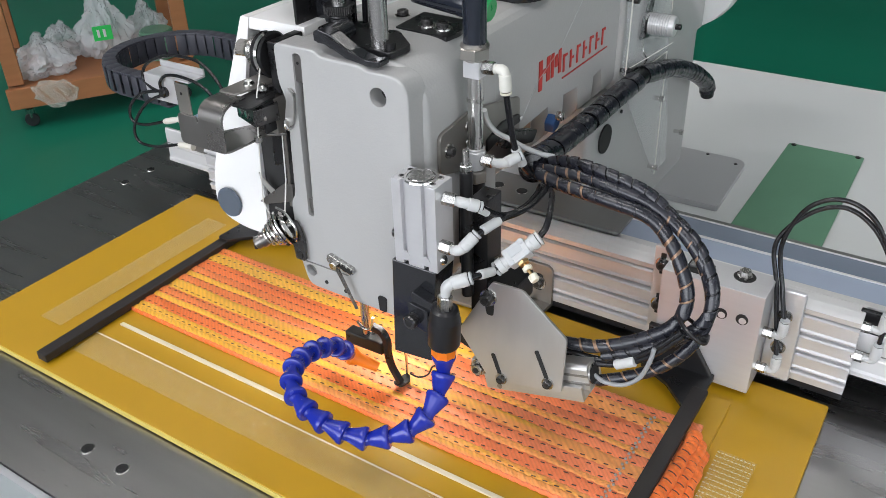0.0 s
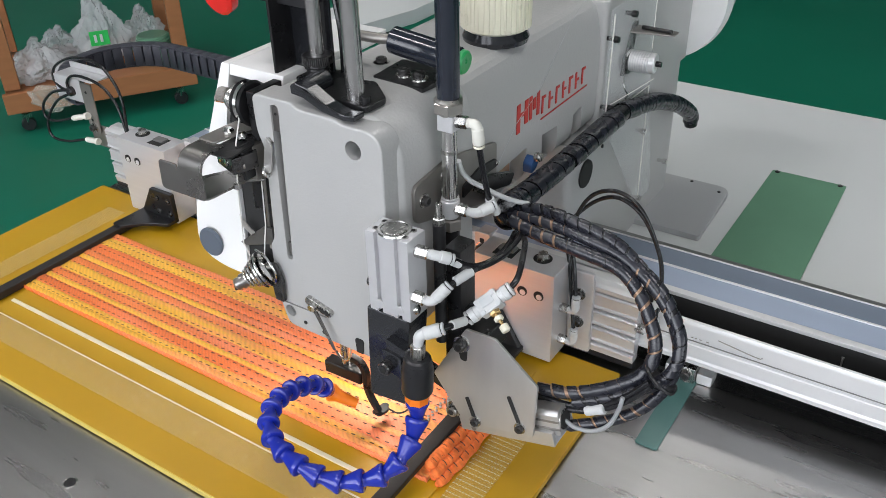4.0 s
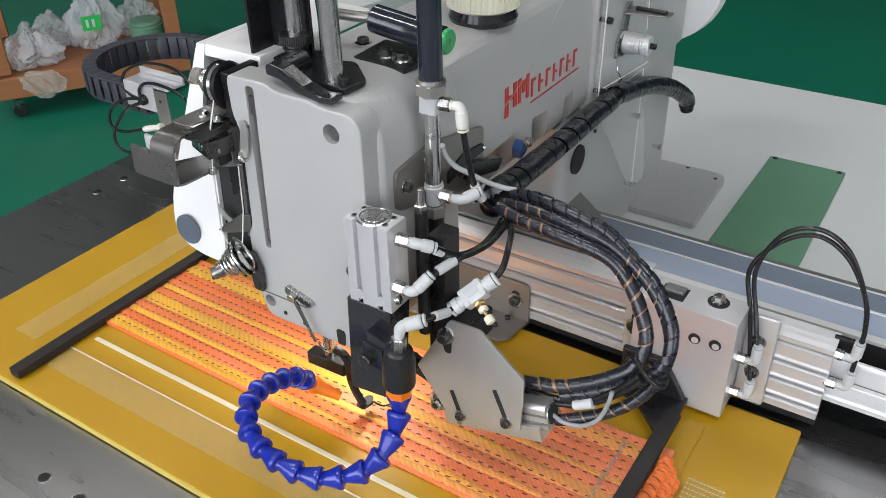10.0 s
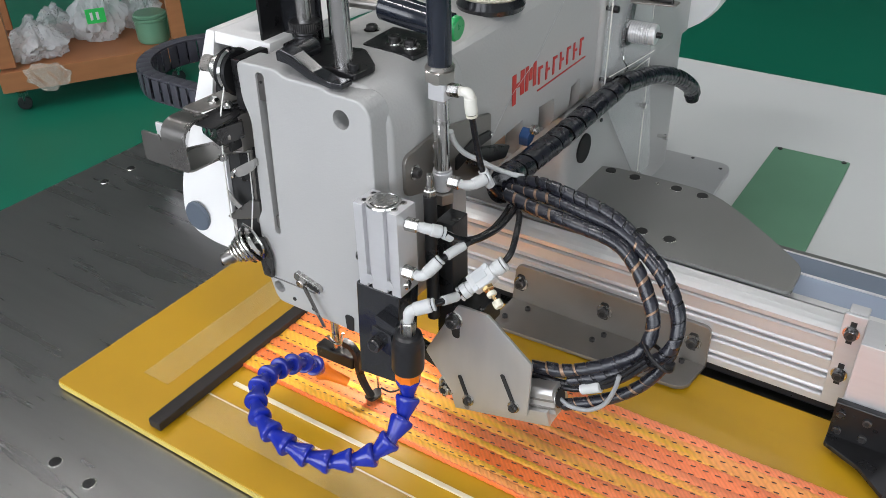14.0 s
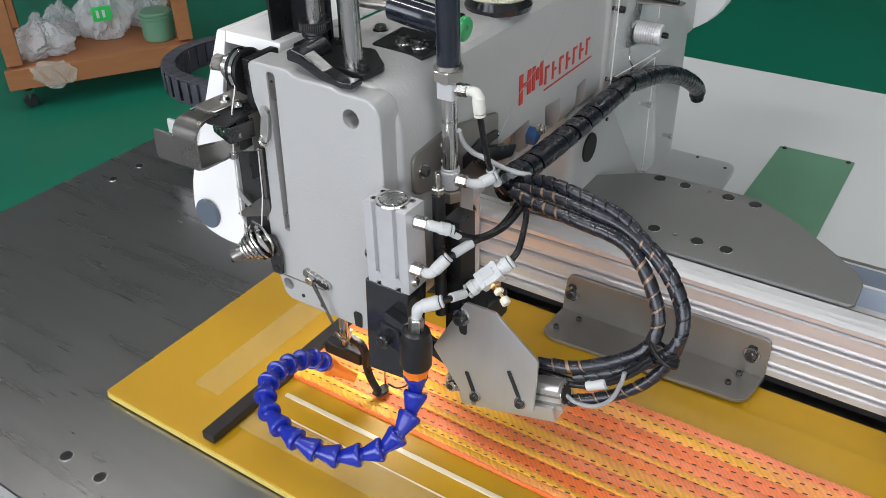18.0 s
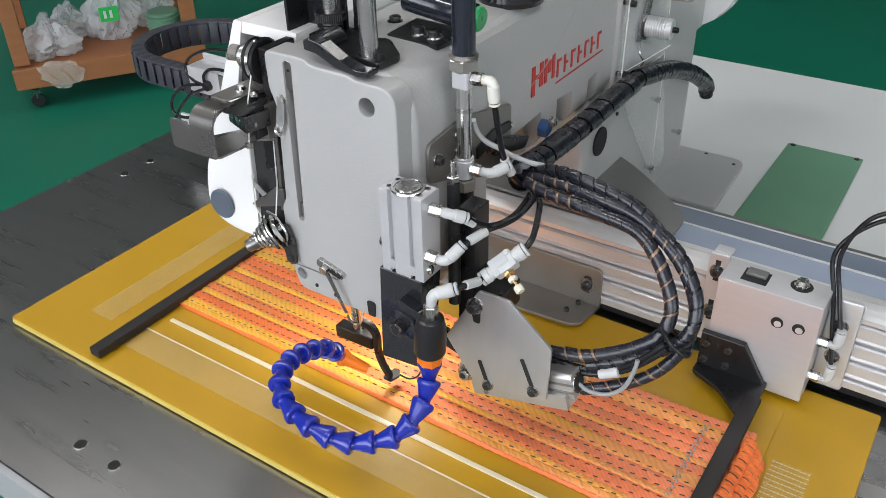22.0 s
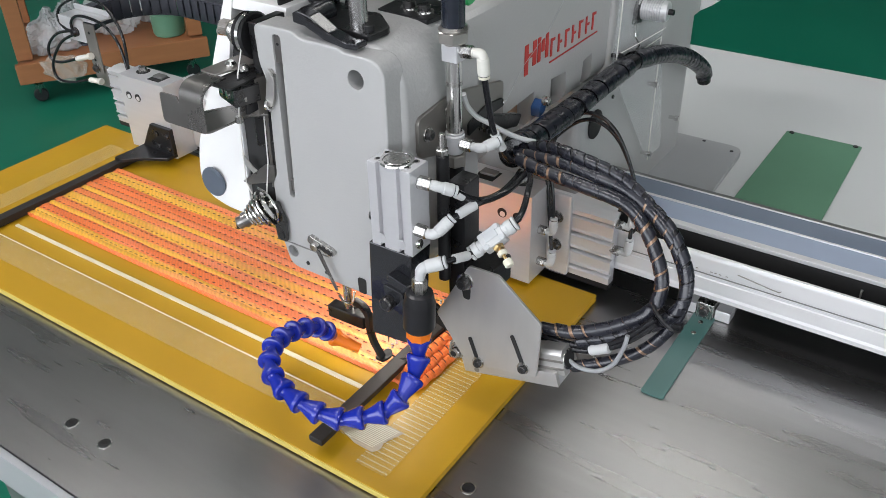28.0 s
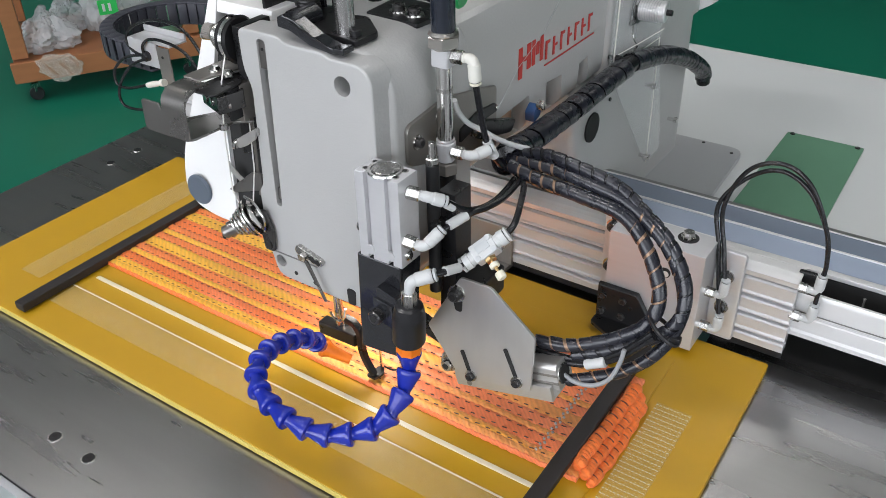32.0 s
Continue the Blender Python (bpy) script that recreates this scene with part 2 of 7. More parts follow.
M = dict(
    steel_table=mat("brushed_table_steel", (0.315, 0.311, 0.309), 0.28, 0.95, 0.12, 9, 0, 30, stretch=(0.6, 6, 1), rvar=0.04, dirt=0),
    white_top=mat("white_laminate", (0.60, 0.62, 0.62), 0.32, 0, 0.03, 6, spec=0.4, rvar=0.02),
    white=mat("white_paint", (0.8, 0.8, 0.79), 0.35, 0, 0.03, 20, 0.08, 400),
    grey=mat("grey_cast_paint", (0.425, 0.425, 0.418), 0.38, 0, 0.04, 30, 0.28, 420, coat=0.15),
    screw_black=mat("oiled_black_screw", (0.085, 0.083, 0.083), 0.28, 0.75, 0.2, 90),
    bar_black=mat("worn_black_bar", (0.016, 0.013, 0.012), 0.55, 0, 0.3, 60, 0.15, 400, dirt=0.2),
    black=mat("black_oxide", (0.015, 0.015, 0.016), 0.3, 0.2, 0.3, 60, 0.1, 500),
    black_gloss=mat("gloss_black_paint", (0.018, 0.019, 0.022), 0.16, 0, 0.25, 40, 0.15, 250, coat=0.3),
    chain_plastic=mat("slate_black_nylon", (0.042, 0.043, 0.056), 0.42, 0, 0.15, 80),
    black_plastic=mat("black_plastic", (0.014, 0.014, 0.016), 0.32, 0, 0.2, 80),
    blue_black=mat("blue_black_tube", (0.014, 0.018, 0.028), 0.16, 0, 0.2, 60, coat=0.3, rvar=0.06),
    clip_blue=mat("blue_nylon", (0.03, 0.09, 0.24), 0.4, 0, 0.1, 60),
    wrap=mat("spiral_wrap", (0.015, 0.016, 0.023), 0.27, 0, 0.25, 90, spec=0.6),
    rust=mat("rust_film", (0.42, 0.26, 0.17), 0.7, 0, 0.3, 90),
    copper=mat("braid_in_wrap", (0.34, 0.215, 0.14), 0.4, 0.4, 0.4, 260),
    chrome=mat("chrome", (0.72, 0.71, 0.69), 0.14, 1, 0.06, 90, rvar=0.06),
    steel=mat("bright_steel", (0.5, 0.49, 0.47), 0.26, 1, 0.1, 70, 0.04, 300, stretch=(6, 6, 0.3)),
    stainless=mat("stainless_sheet", (0.60, 0.59, 0.57), 0.36, 0.8, 0.10, 30, 0.06, 60, stretch=(3, 1, 1), dirt=0.12),
    nut_steel=mat("blued_nut_steel", (0.42, 0.40, 0.37), 0.3, 0.9, 0.15, 60),
    cream_white=mat("ivory_white_plastic", (0.70, 0.69, 0.63), 0.3, 0, 0.05, 60),
    rod_steel=mat("ground_rod_steel", (0.52, 0.51, 0.5), 0.24, 0.95, 0.1, 60, 0.05, 260, stretch=(6, 6, 0.3)),
    gunmetal=mat("dark_bright_steel", (0.25, 0.24, 0.23), 0.28, 0.9, 0.15, 40, 0.06, 150, dirt=0.08),
    darksteel=mat("dark_steel_sheet", (0.30, 0.285, 0.265), 0.40, 0.8, 0.2, 25, 0.15, 120, dirt=0.2),
    alu=mat("anodised_aluminium", (0.66, 0.66, 0.675), 0.34, 0.5, 0.06, 60, 0.06, 500, stretch=(0.2, 4, 4)),
    alu_white=mat("satin_aluminium", (0.8, 0.8, 0.8), 0.34, 0.45, 0.05, 40, stretch=(0.2, 4, 4)),
    alu_blue=mat("blue_grey_anodised", (0.2, 0.24, 0.305), 0.36, 0.3, 0.06, 20, stretch=(0.2, 2, 2)),
    alu_pale=mat("pale_blue_anodised", (0.41, 0.48, 0.61), 0.34, 0.35, 0.06, 20, stretch=(0.2, 2, 2)),
    plate_grey=mat("grey_painted_steel", (0.22, 0.22, 0.215), 0.4, 0.5, 0.06, 20, 0.06, 300),
    plate_light=mat("pale_grey_paint", (0.4, 0.41, 0.42), 0.35, 0.1, 0.04, 12),
    yellow=mat("yellow_epoxy_board", (0.50, 0.282, 0.007), 0.44, 0, 0.1, 14, 0.05, 40, dirt=0.1),
    yellow_edge=mat("cut_board_edge", (0.62, 0.5, 0.12), 0.5, 0, 0.1, 60),
    tape=mat("clear_tape", (0.75, 0.6, 0.22), 0.3, 0, 0.1, 90, alpha=0.12),
    loose_tape=mat("whitish_tape", (0.80, 0.72, 0.60), 0.4, 0, 0.2, 300, 0.3, 700, alpha=0.34),
    tape_line=mat("white_grip_dots", (0.82, 0.78, 0.62), 0.5, 0, 0.2, 400, alpha=0.22),
    tape_dots=mat("raised_grip_dots", (0.86, 0.82, 0.68), 0.5, 0, 0.2, 400, alpha=0.55),
    ivory=mat("ivory_strip", (0.75, 0.67, 0.5), 0.45, 0, 0.08, 50),
    # second: the pinker look under stronger light, put into the web colours
    orange_web=mat("orange_polyester", (1.0, 0.185, 0.016), 0.46, 0, 0.12, 120, 0.4, 1500, sheen=0.12, spec=0.9, second=(1.0, 0.24, 0.075), light_drift=-0.34, yarn_shade=150),
    fold_web=mat("bright_orange_fold", (1.0, 0.19, 0.03), 0.65, 0, 0.22, 160, 0.8, 700, sheen=0.1, yarn_shade=80),
    yellow_web=mat("amber_polyester", (1.0, 0.48, 0.018), 0.46, 0, 0.12, 120, 0.3, 1500, sheen=0.12, spec=0.9, second=(1.0, 0.38, 0.09), light_drift=-0.36, yarn_shade=110),
    pink_web=mat("salmon_polyester", (1.0, 0.225, 0.032), 0.46, 0, 0.12, 120, 0.4, 1500, sheen=0.12, spec=0.9, second=(1.0, 0.27, 0.10), light_drift=-0.32, yarn_shade=150),
    thread=mat("black_thread", (0.085, 0.03, 0.018), 0.7, 0, 0.2, 300),
    thread_white=mat("white_thread", (0.75, 0.74, 0.7), 0.6, 0, 0.1, 300),
    grey_thread=mat("grey_thread", (0.4, 0.37, 0.34), 0.6, 0, 0.3, 300),
    blue=mat("blue_acetal", (0.008, 0.022, 0.33), 0.22, 0, 0.12, 60, 0.06, 300, spec=0.6, coat=0.2),
    orange=mat("orange_acetal", (0.85, 0.2, 0.012), 0.32, 0, 0.08, 60),
    white_plastic=mat("white_plastic", (0.55, 0.56, 0.56), 0.3, 0, 0.05, 60),
    cream_plastic=mat("cream_plastic", (0.74, 0.71, 0.58), 0.3, 0, 0.05, 60),
    grey_plastic=mat("grey_plastic_collar", (0.5, 0.52, 0.53), 0.35, 0, 0.05, 60),
    lead_grey=mat("grey_cable_jacket", (0.3, 0.31, 0.32), 0.4, 0, 0.08, 60),
    rubber=mat("black_tube", (0.011, 0.011, 0.013), 0.24, 0, 0.2, 60),
    slate=mat("slate_blue_cap", (0.1, 0.125, 0.16), 0.45, 0, 0.08, 60),
    red=mat("red_ink", (0.5, 0.04, 0.03), 0.5, 0, 0.06, 60),
    red_knob=mat("red_plastic", (0.7, 0.02, 0.015), 0.25, 0, 0.06, 60),
    green_knob=mat("green_plastic", (0.02, 0.35, 0.1), 0.3, 0, 0.06, 60),
    green_film=mat("green_cover_strip", (0.125, 0.265, 0.175), 0.3, 0, 0.22, 7, spec=0.4, rvar=0.03),
    teal_film=mat("teal_cover_strip", (0.075, 0.172, 0.158), 0.32, 0, 0.12, 14),
    floor=mat("green_epoxy_floor", (0.007, 0.162, 0.098), 0.42, 0, 0.12, 1.4, 0.03, 30, spec=0.35, dirt=0.1),
    # unseen floor part, grey so that bright metal does not mirror green
    aisle=mat("unseen_grey_floor", (0.2, 0.2, 0.2), 0.6, 0, 0.15, 3, 0.1, 60, dirt=0.2),
    wood=mat("orange_brown_timber", (0.33, 0.13, 0.05), 0.5, 0, 0.2, 8, 0.1, 60, stretch=(1, 1, 6)),
    bag=mat("translucent_bag", (0.78, 0.80, 0.82), 0.32, 0, 0.1, 12, 0.3, 30, alpha=0.42),
    bag_thin=mat("thin_clear_film", (0.74, 0.70, 0.62), 0.3, 0, 0.15, 20, 0.3, 30, alpha=0.26),
    bag_green=mat("green_print", (0.03, 0.5, 0.1), 0.4, 0, 0.1, 30),
    wall=mat("pale_wall_paint", (0.62, 0.66, 0.63), 0.6, 0, 0.05, 3),
    dark_wall=mat("dark_green_wall", (0.02, 0.085, 0.055), 0.35, 0, 0.1, 2),
    ceiling=mat("ceiling_paint", (0.42, 0.42, 0.42), 0.7, 0, 0.04, 3),
    # near-black base colour stands in for the shade inside holes, slots and gaps
    hole=mat("recess_shade", (0.014, 0.014, 0.014), 0.7, 0, 0.1, 30),
    brass=mat("brass", (0.6, 0.42, 0.2), 0.25, 1, 0.1, 80),
    glass=mat("acrylic_sheet", (0.95, 0.97, 0.97), 0.06, 0, 0.02, 30, alpha=0.16, rvar=0.03),
    pane=mat("bright_window_pane", (0.9, 0.96, 1.0), 0.1, 0, 0.02, 3, emit=2.2),
    lamp=mat("lamp_diffuser", (1.0, 0.98, 0.95), 0.4, 0, 0.01, 3, emit=6.0),
    led=mat("led_lens", (1.0, 0.97, 0.92), 0.4, 0, 0.01, 3, emit=8.0),
)

# ---- mesh helpers ----
ORG = {}


def thing(name, loc, label, category, group="", kind=""):
    e = new(name)
    e.empty_display_size = 0.02
    e.location = loc
    ORG[e] = Vector(loc)
    return tagged(e, label, category, group, kind)


def part(name, bm, material, parent=None, label="", smooth=True, kind=""):
    me = bpy.data.meshes.new(name)
    o = ORG.get(parent, Vector((0, 0, 0)))
    bm.normal_update()
    if o.length:
        bmesh.ops.translate(bm, verts=bm.verts, vec=-o)
    bm.to_mesh(me)
    bm.free()
    me.materials.append(M[material])
    if smooth:
        me.shade_smooth()
        me.set_sharp_from_angle(angle=radians(32))
    ob = new(name, me)
    if smooth and len(me.vertices) < 3000:
        flat = ob.modifiers.new("flat_faces", "WEIGHTED_NORMAL")
        flat.keep_sharp, flat.weight = True, 80
    ob.parent = parent
    ORG[ob] = o
    if label:
        ob["label"] = label
    if kind:
        ob["kind"] = kind
    return ob


def structure(name, bm, material, label, category):
    return tagged(part(name, bm, material), label, category, kind="structure")


def box(x0, x1, y0, y1, z0, z1, bev=0.0, bm=None, seg=2):
    own = bmesh.new()
    v = [own.verts.new((x, y, z)) for x in (x0, x1) for y in (y0, y1) for z in (z0, z1)]
    for f in ((0, 1, 3, 2), (4, 6, 7, 5), (0, 4, 5, 1), (2, 3, 7, 6), (0, 2, 6, 4), (1, 5, 7, 3)):
        own.faces.new([v[i] for i in f])
    if bev:
        bmesh.ops.bevel(own, geom=own.edges[:], offset=bev, segments=seg, profile=0.5, affect="EDGES")
    return own if bm is None else join(bm, own)


def join(bm, own):
    me = bpy.data.meshes.new("tmp")
    own.to_mesh(me)
    own.free()
    bm.from_mesh(me)
    bpy.data.meshes.remove(me)
    return bm


def spin(p0, p1, prof, n=24, bm=None):
    """A turned solid from p0 to p1; prof: pairs of share of the length and radius."""
    bm = bm or bmesh.new()
    p0, p1 = Vector(p0), Vector(p1)
    d = p1 - p0
    q = d.to_track_quat("Z", "Y").to_matrix()
    rings = []
    for s, r in prof:
        rings.append([bm.verts.new(p0 + d * s + q @ Vector((r * math.cos(6.28318 * k / n), r * math.sin(6.28318 * k / n), 0))) for k in range(n)])
    for a, b in zip(rings, rings[1:]):
        for k in range(n):
            bm.faces.new((a[k], a[(k + 1) % n], b[(k + 1) % n], b[k]))
    bm.faces.new(rings[0][::-1])
    bm.faces.new(rings[-1])
    return bm


def rod(p0, p1, r, n=20, bm=None, ch=None):
    ln = (Vector(p1) - Vector(p0)).length
    c = min(ch if ch is not None else r * 0.12, ln * 0.3)
    return spin(p0, p1, ((0, r - c), (c / ln, r), (1 - c / ln, r), (1, r - c)), n, bm)


def prism(poly, axis, a, b, bev=0.0, seg=2, bm=None):
    """A plate: outline poly in the two other axes, from a to b along axis, with rounded rims."""
    own = bmesh.new()
    pts = [Vector(p) for p in poly]
    pts = [p for k, p in enumerate(pts) if (p - pts[k - 1]).length > 1e-6]
    n = len(pts)
    if sum(pts[k - 1].x * pts[k].y - pts[k].x * pts[k - 1].y for k in range(n)) < 0:
        pts.reverse()
    offs = []
    for k in range(n):
        u, v = (pts[k] - pts[k - 1]).normalized(), (pts[(k + 1) % n] - pts[k]).normalized()
        n1, n2 = Vector((-u.y, u.x)), Vector((-v.y, v.x))
        offs.append((n1 + n2) / max(0.5, 1 + n1.dot(n2)))

    def put(p, w):
        return {"x": (w, p.x, p.y), "y": (p.x, w, p.y), "z": (p.x, p.y, w)}[axis]

    sgn = 1 if b > a else -1
    levels = []
    if bev:
        for s in range(seg + 1):
            th = 1.5707963 * s / seg
            levels.append((bev * (1 - math.sin(th)), a + sgn * bev * (1 - math.cos(th))))
        levels += [(i, a + b - w) for i, w in reversed(levels)]
    else:
        levels = [(0.0, a), (0.0, b)]
    rings = [[own.verts.new(put(p + o * i, w)) for p, o in zip(pts, offs)] for i, w in levels]
    for r0, r1 in zip(rings, rings[1:]):
        for k in range(n):
            own.faces.new((r0[k], r0[(k + 1) % n], r1[(k + 1) % n], r1[k]))
    caps = [own.faces.new(rings[0]), own.faces.new(rings[-1][::-1])]
    bmesh.ops.recalc_face_normals(own, faces=own.faces[:])
    bmesh.ops.triangulate(own, faces=caps, ngon_method="EAR_CLIP")
    return own if bm is None else join(bm, own)


def rounded(poly, radii, n=5):
    """Round the corners of an outline."""
    out = []
    k = len(poly)
    for i in range(k):
        p, a, b = Vector(poly[i]), Vector(poly[i - 1]), Vector(poly[(i + 1) % k])
        r = radii[i] if isinstance(radii, (list, tuple)) else radii
        if r <= 0:
            out.append(tuple(p))
            continue
        r = min(r, 0.48 * (a - p).length, 0.48 * (b - p).length)
        u, v = (a - p).normalized(), (b - p).normalized()
        p0, p1 = p + u * r, p + v * r
        for s in range(n + 1):
            t = s / n
            q = p0 * (1 - t) ** 2 + p * 2 * t * (1 - t) + p1 * t * t
            out.append((q.x, q.y))
    return out


def curve_points(pts, n=8):
    """A smooth line through the points."""
    pts = [Vector(p) for p in pts]
    ext = [2 * pts[0] - pts[1]] + pts + [2 * pts[-1] - pts[-2]]
    out = []
    for i in range(1, len(ext) - 2):
        a, b, c, d = ext[i - 1 : i + 3]
        for s in range(n):
            t = s / n
            out.append(0.5 * (2 * b + (c - a) * t + (2 * a - 5 * b + 4 * c - d) * t * t + (3 * b - a - 3 * c + d) * t ** 3))
    out.append(pts[-1])
    return out


def tube(line, r, n=10, bm=None, radii=None):
    bm = bm or bmesh.new()
    rings = []
    side = None
    for i, p in enumerate(line):
        d = (line[min(i + 1, len(line) - 1)] - line[max(i - 1, 0)]).normalized()
        if side is None:
            side = d.orthogonal().normalized()
        side = (side - d * side.dot(d)).normalized()
        up = d.cross(side)
        rr = radii[i] if radii else r
        rings.append([bm.verts.new(p + (side * math.cos(6.28318 * k / n) + up * math.sin(6.28318 * k / n)) * rr) for k in range(n)])
    for a, b in zip(rings, rings[1:]):
        for k in range(n):
            bm.faces.new((a[k], a[(k + 1) % n], b[(k + 1) % n], b[k]))
    bm.faces.new(rings[0][::-1])
    bm.faces.new(rings[-1])
    return bm


def along(line):
    """Arc length of every point of a line."""
    out = [0.0]
    for a, b in zip(line, line[1:]):
        out.append(out[-1] + (b - a).length)
    return out


def at_length(line, acc, s):
    for i in range(1, len(line)):
        if acc[i] >= s:
            t = (s - acc[i - 1]) / max(1e-9, acc[i] - acc[i - 1])
            return line[i - 1].lerp(line[i], t), (line[i] - line[i - 1]).normalized()
    return line[-1], (line[-1] - line[-2]).normalized()


def cap_screw(p, d, r, parent, material="screw_black", washer=True, h=None):
    """A socket head screw with its hexagon socket, and a washer under it, as one part."""
    p, d = Vector(p), Vector(d).normalized()
    h = h or r * 1.1
    bm = spin(p, p + d * h, ((0, r), (0.82, r), (1, r * 0.86), (1, r * 0.5)), 16)
    s = part("screw", bm, material, parent)
    if washer:
        part("washer", spin(p - d * 0.0002, p + d * 0.001, ((0, r * 1.45), (1, r * 1.4), (1, r * 0.9)), 18), "steel", s)
    part("socket", spin(p + d * (h - 0.0002), p + d * (h + 0.0003), ((0, r * 0.56), (1, r * 0.56)), 6), "hole", s)
    return s


def hexnut(p0, p1, r, parent, material="chrome", name="nut", label=""):
    ln = (Vector(p1) - Vector(p0)).length
    c = min(0.0008, ln * 0.2)
    return part(name, spin(p0, p1, ((0, r * 0.9), (c / ln, r), (1 - c / ln, r), (1, r * 0.9)), 6), material, parent, label, smooth=False)


# ---- the hall ----
structure("floor", box(-9, 9, -0.62, 12, FLOOR - 0.1, FLOOR), "floor", "glossy green epoxy workshop floor", "floor")
# added out of view: gives rods and chrome a neutral grey to reflect
structure("floor_reflected_grey", box(-9, 9, -7, -0.6202, FLOOR - 0.1, FLOOR), "aisle", "unseen grey floor before the machine, added for neutral reflections", "floor")
structure("ceiling", box(-9, 9, -7, 12, CEIL, CEIL + 0.1), "ceiling", "grey painted workshop ceiling", "ceiling")
structure("wall_north", box(-9, 9, 12, 12.2, FLOOR, CEIL), "dark_wall", "dark green painted far wall", "wall")
structure("wall_east", box(9, 9.2, -7, 12, FLOOR, CEIL), "wall", "pale painted side wall", "wall")
structure("wall_south", box(-9, 9, -7.2, -7, FLOOR, CEIL), "wall", "pale painted wall behind the machine", "wall")
structure("wall_west", box(-9.2, -9, -7, 12, FLOOR, CEIL), "wall", "pale painted side wall", "wall")


def window(name, x0, x1, y0, y1, z0, z1, axis):
    w = tagged(new(name), "tall daylit factory window", "window", "hall windows", "structure")
    ORG[w] = Vector((0, 0, 0))
    part("pane", box(x0, x1, y0, y1, z0, z1), "pane", w)
    fr = bmesh.new()
    if axis == "y":
        for x in np.linspace(x0, x1, 4):
            box(x - 0.03, x + 0.03, y0 - 0.02, y1 + 0.04, z0, z1, bm=fr)
        for z in (z0, z1):
            box(x0 - 0.03, x1 + 0.03, y0 - 0.02, y1 + 0.045, z - 0.03, z + 0.03, bm=fr)
    else:
        for y in np.linspace(y0, y1, 4):
            box(x0 - 0.02, x1 + 0.04, y - 0.03, y + 0.03, z0, z1, bm=fr)
        for z in (z0, z1):
            box(x0 - 0.02, x1 + 0.045, y0 - 0.03, y1 + 0.03, z - 0.03, z + 0.03, bm=fr)
    part("window_frame", fr, "white", w)


for k, wx in enumerate((-5.5, -1.6, 2.3)):
    window(f"window_{k + 1}", wx, wx + 3.2, -7.0, -6.98, 0.1, 3.0, "y")
for k, wy in enumerate((-5.5, -1.5)):
    window(f"window_{k + 4}", 8.98, 9.0, wy, wy + 3.2, 0.4, 3.0, "x")

for cx, cy, watts in PANELS:
    lf = thing("ceiling_light", (cx, cy, CEIL), "unseen white ceiling panel light", "ceiling light", "ceiling lights")
    part("housing", box(cx - 0.65, cx + 0.65, cy - 0.2, cy + 0.2, CEIL - 0.05, CEIL, 0.01), "white", lf)
    part("diffuser", box(cx - 0.6, cx + 0.6, cy - 0.16, cy + 0.16, CEIL - 0.06, CEIL - 0.049), "lamp", lf)

# ---- the machine table ----
TX0, TX1, TY0, TY1, SPLIT = -0.560, 1.10, -0.122, 1.010, 0.470
table = thing("machine_table", (0.2, 0.4, FLOOR), "long machine table with a brushed steel and white laminate top", "table")
part("steel_top", box(TX0, TX1, TY0 + 0.004, SPLIT, -0.004, 0.0, 0.0008), "steel_table", table, "dark brushed steel sheet with wipe marks")
part("front_edge", box(TX0 - 0.001, TX1, TY0 - 0.003, TY0 + 0.0035, -0.04, -0.0006, 0.0012), "plate_light", table, "bright front edge strip")
part("laminate_top", box(-0.10, TX1, SPLIT + 0.001, TY1, -0.03, 0.0, 0.001), "white_top", table, "white laminate top")
part("table_board", box(TX0 + 0.004, TX1 - 0.002, TY0 + 0.006, SPLIT, -0.04, -0.0045), "white_top", table)
part("apron", box(-0.5, 1.0, -0.05, 0.9, -0.16, -0.042), "plate_grey", table)
for lx in (-0.45, 0.95):
    for ly in (0.0, 0.85):
        part("leg", box(lx - 0.03, lx + 0.03, ly - 0.03, ly + 0.03, FLOOR, -0.161, 0.004), "plate_grey", table)
for sx, sy in ((-0.165, -0.073), (-0.124, -0.073), (-0.512, 0.292), (-0.512, 0.251), (0.136, 0.043), (0.177, 0.043)):
    s = part("countersunk_screw", spin((sx, sy, -0.0005), (sx, sy, 0.0006), ((0, 0.0062), (1, 0.0058)), 20), "steel", table)
    part("socket_head", spin((sx, sy, 0.0004), (sx, sy, 0.0010), ((0, 0.0050), (1, 0.0046)), 18), "black", s)
    part("socket", spin((sx, sy, 0.0009), (sx, sy, 0.0013), ((0, 0.0024), (1, 0.0024)), 6), "hole", s)
for k, (ax, ay) in enumerate(((0.30, 0.10), (0.42, 0.02))):
    part("scratch", box(ax, ax + 0.07, ay, ay + 0.0006, 0.0, 0.00025), "steel", table)

pl = thing("cover_plate", (0.06, 0.61, 0), "grey painted floor plate under the machine column", "cover plate")
part("plate", prism(rounded([(-0.08, 0.54), (0.139, 0.54), (0.135, 0.672), (-0.08, 0.672)], [0, 0.004, 0.018, 0]), "z", 0.0002, 0.0075, 0.0008), "plate_light", pl)
for q in ((0.087, 0.666), (0.125, 0.655)):
    part("screw", rod((*q, 0.0072), (*q, 0.0082), 0.0022, 12), "black", pl)

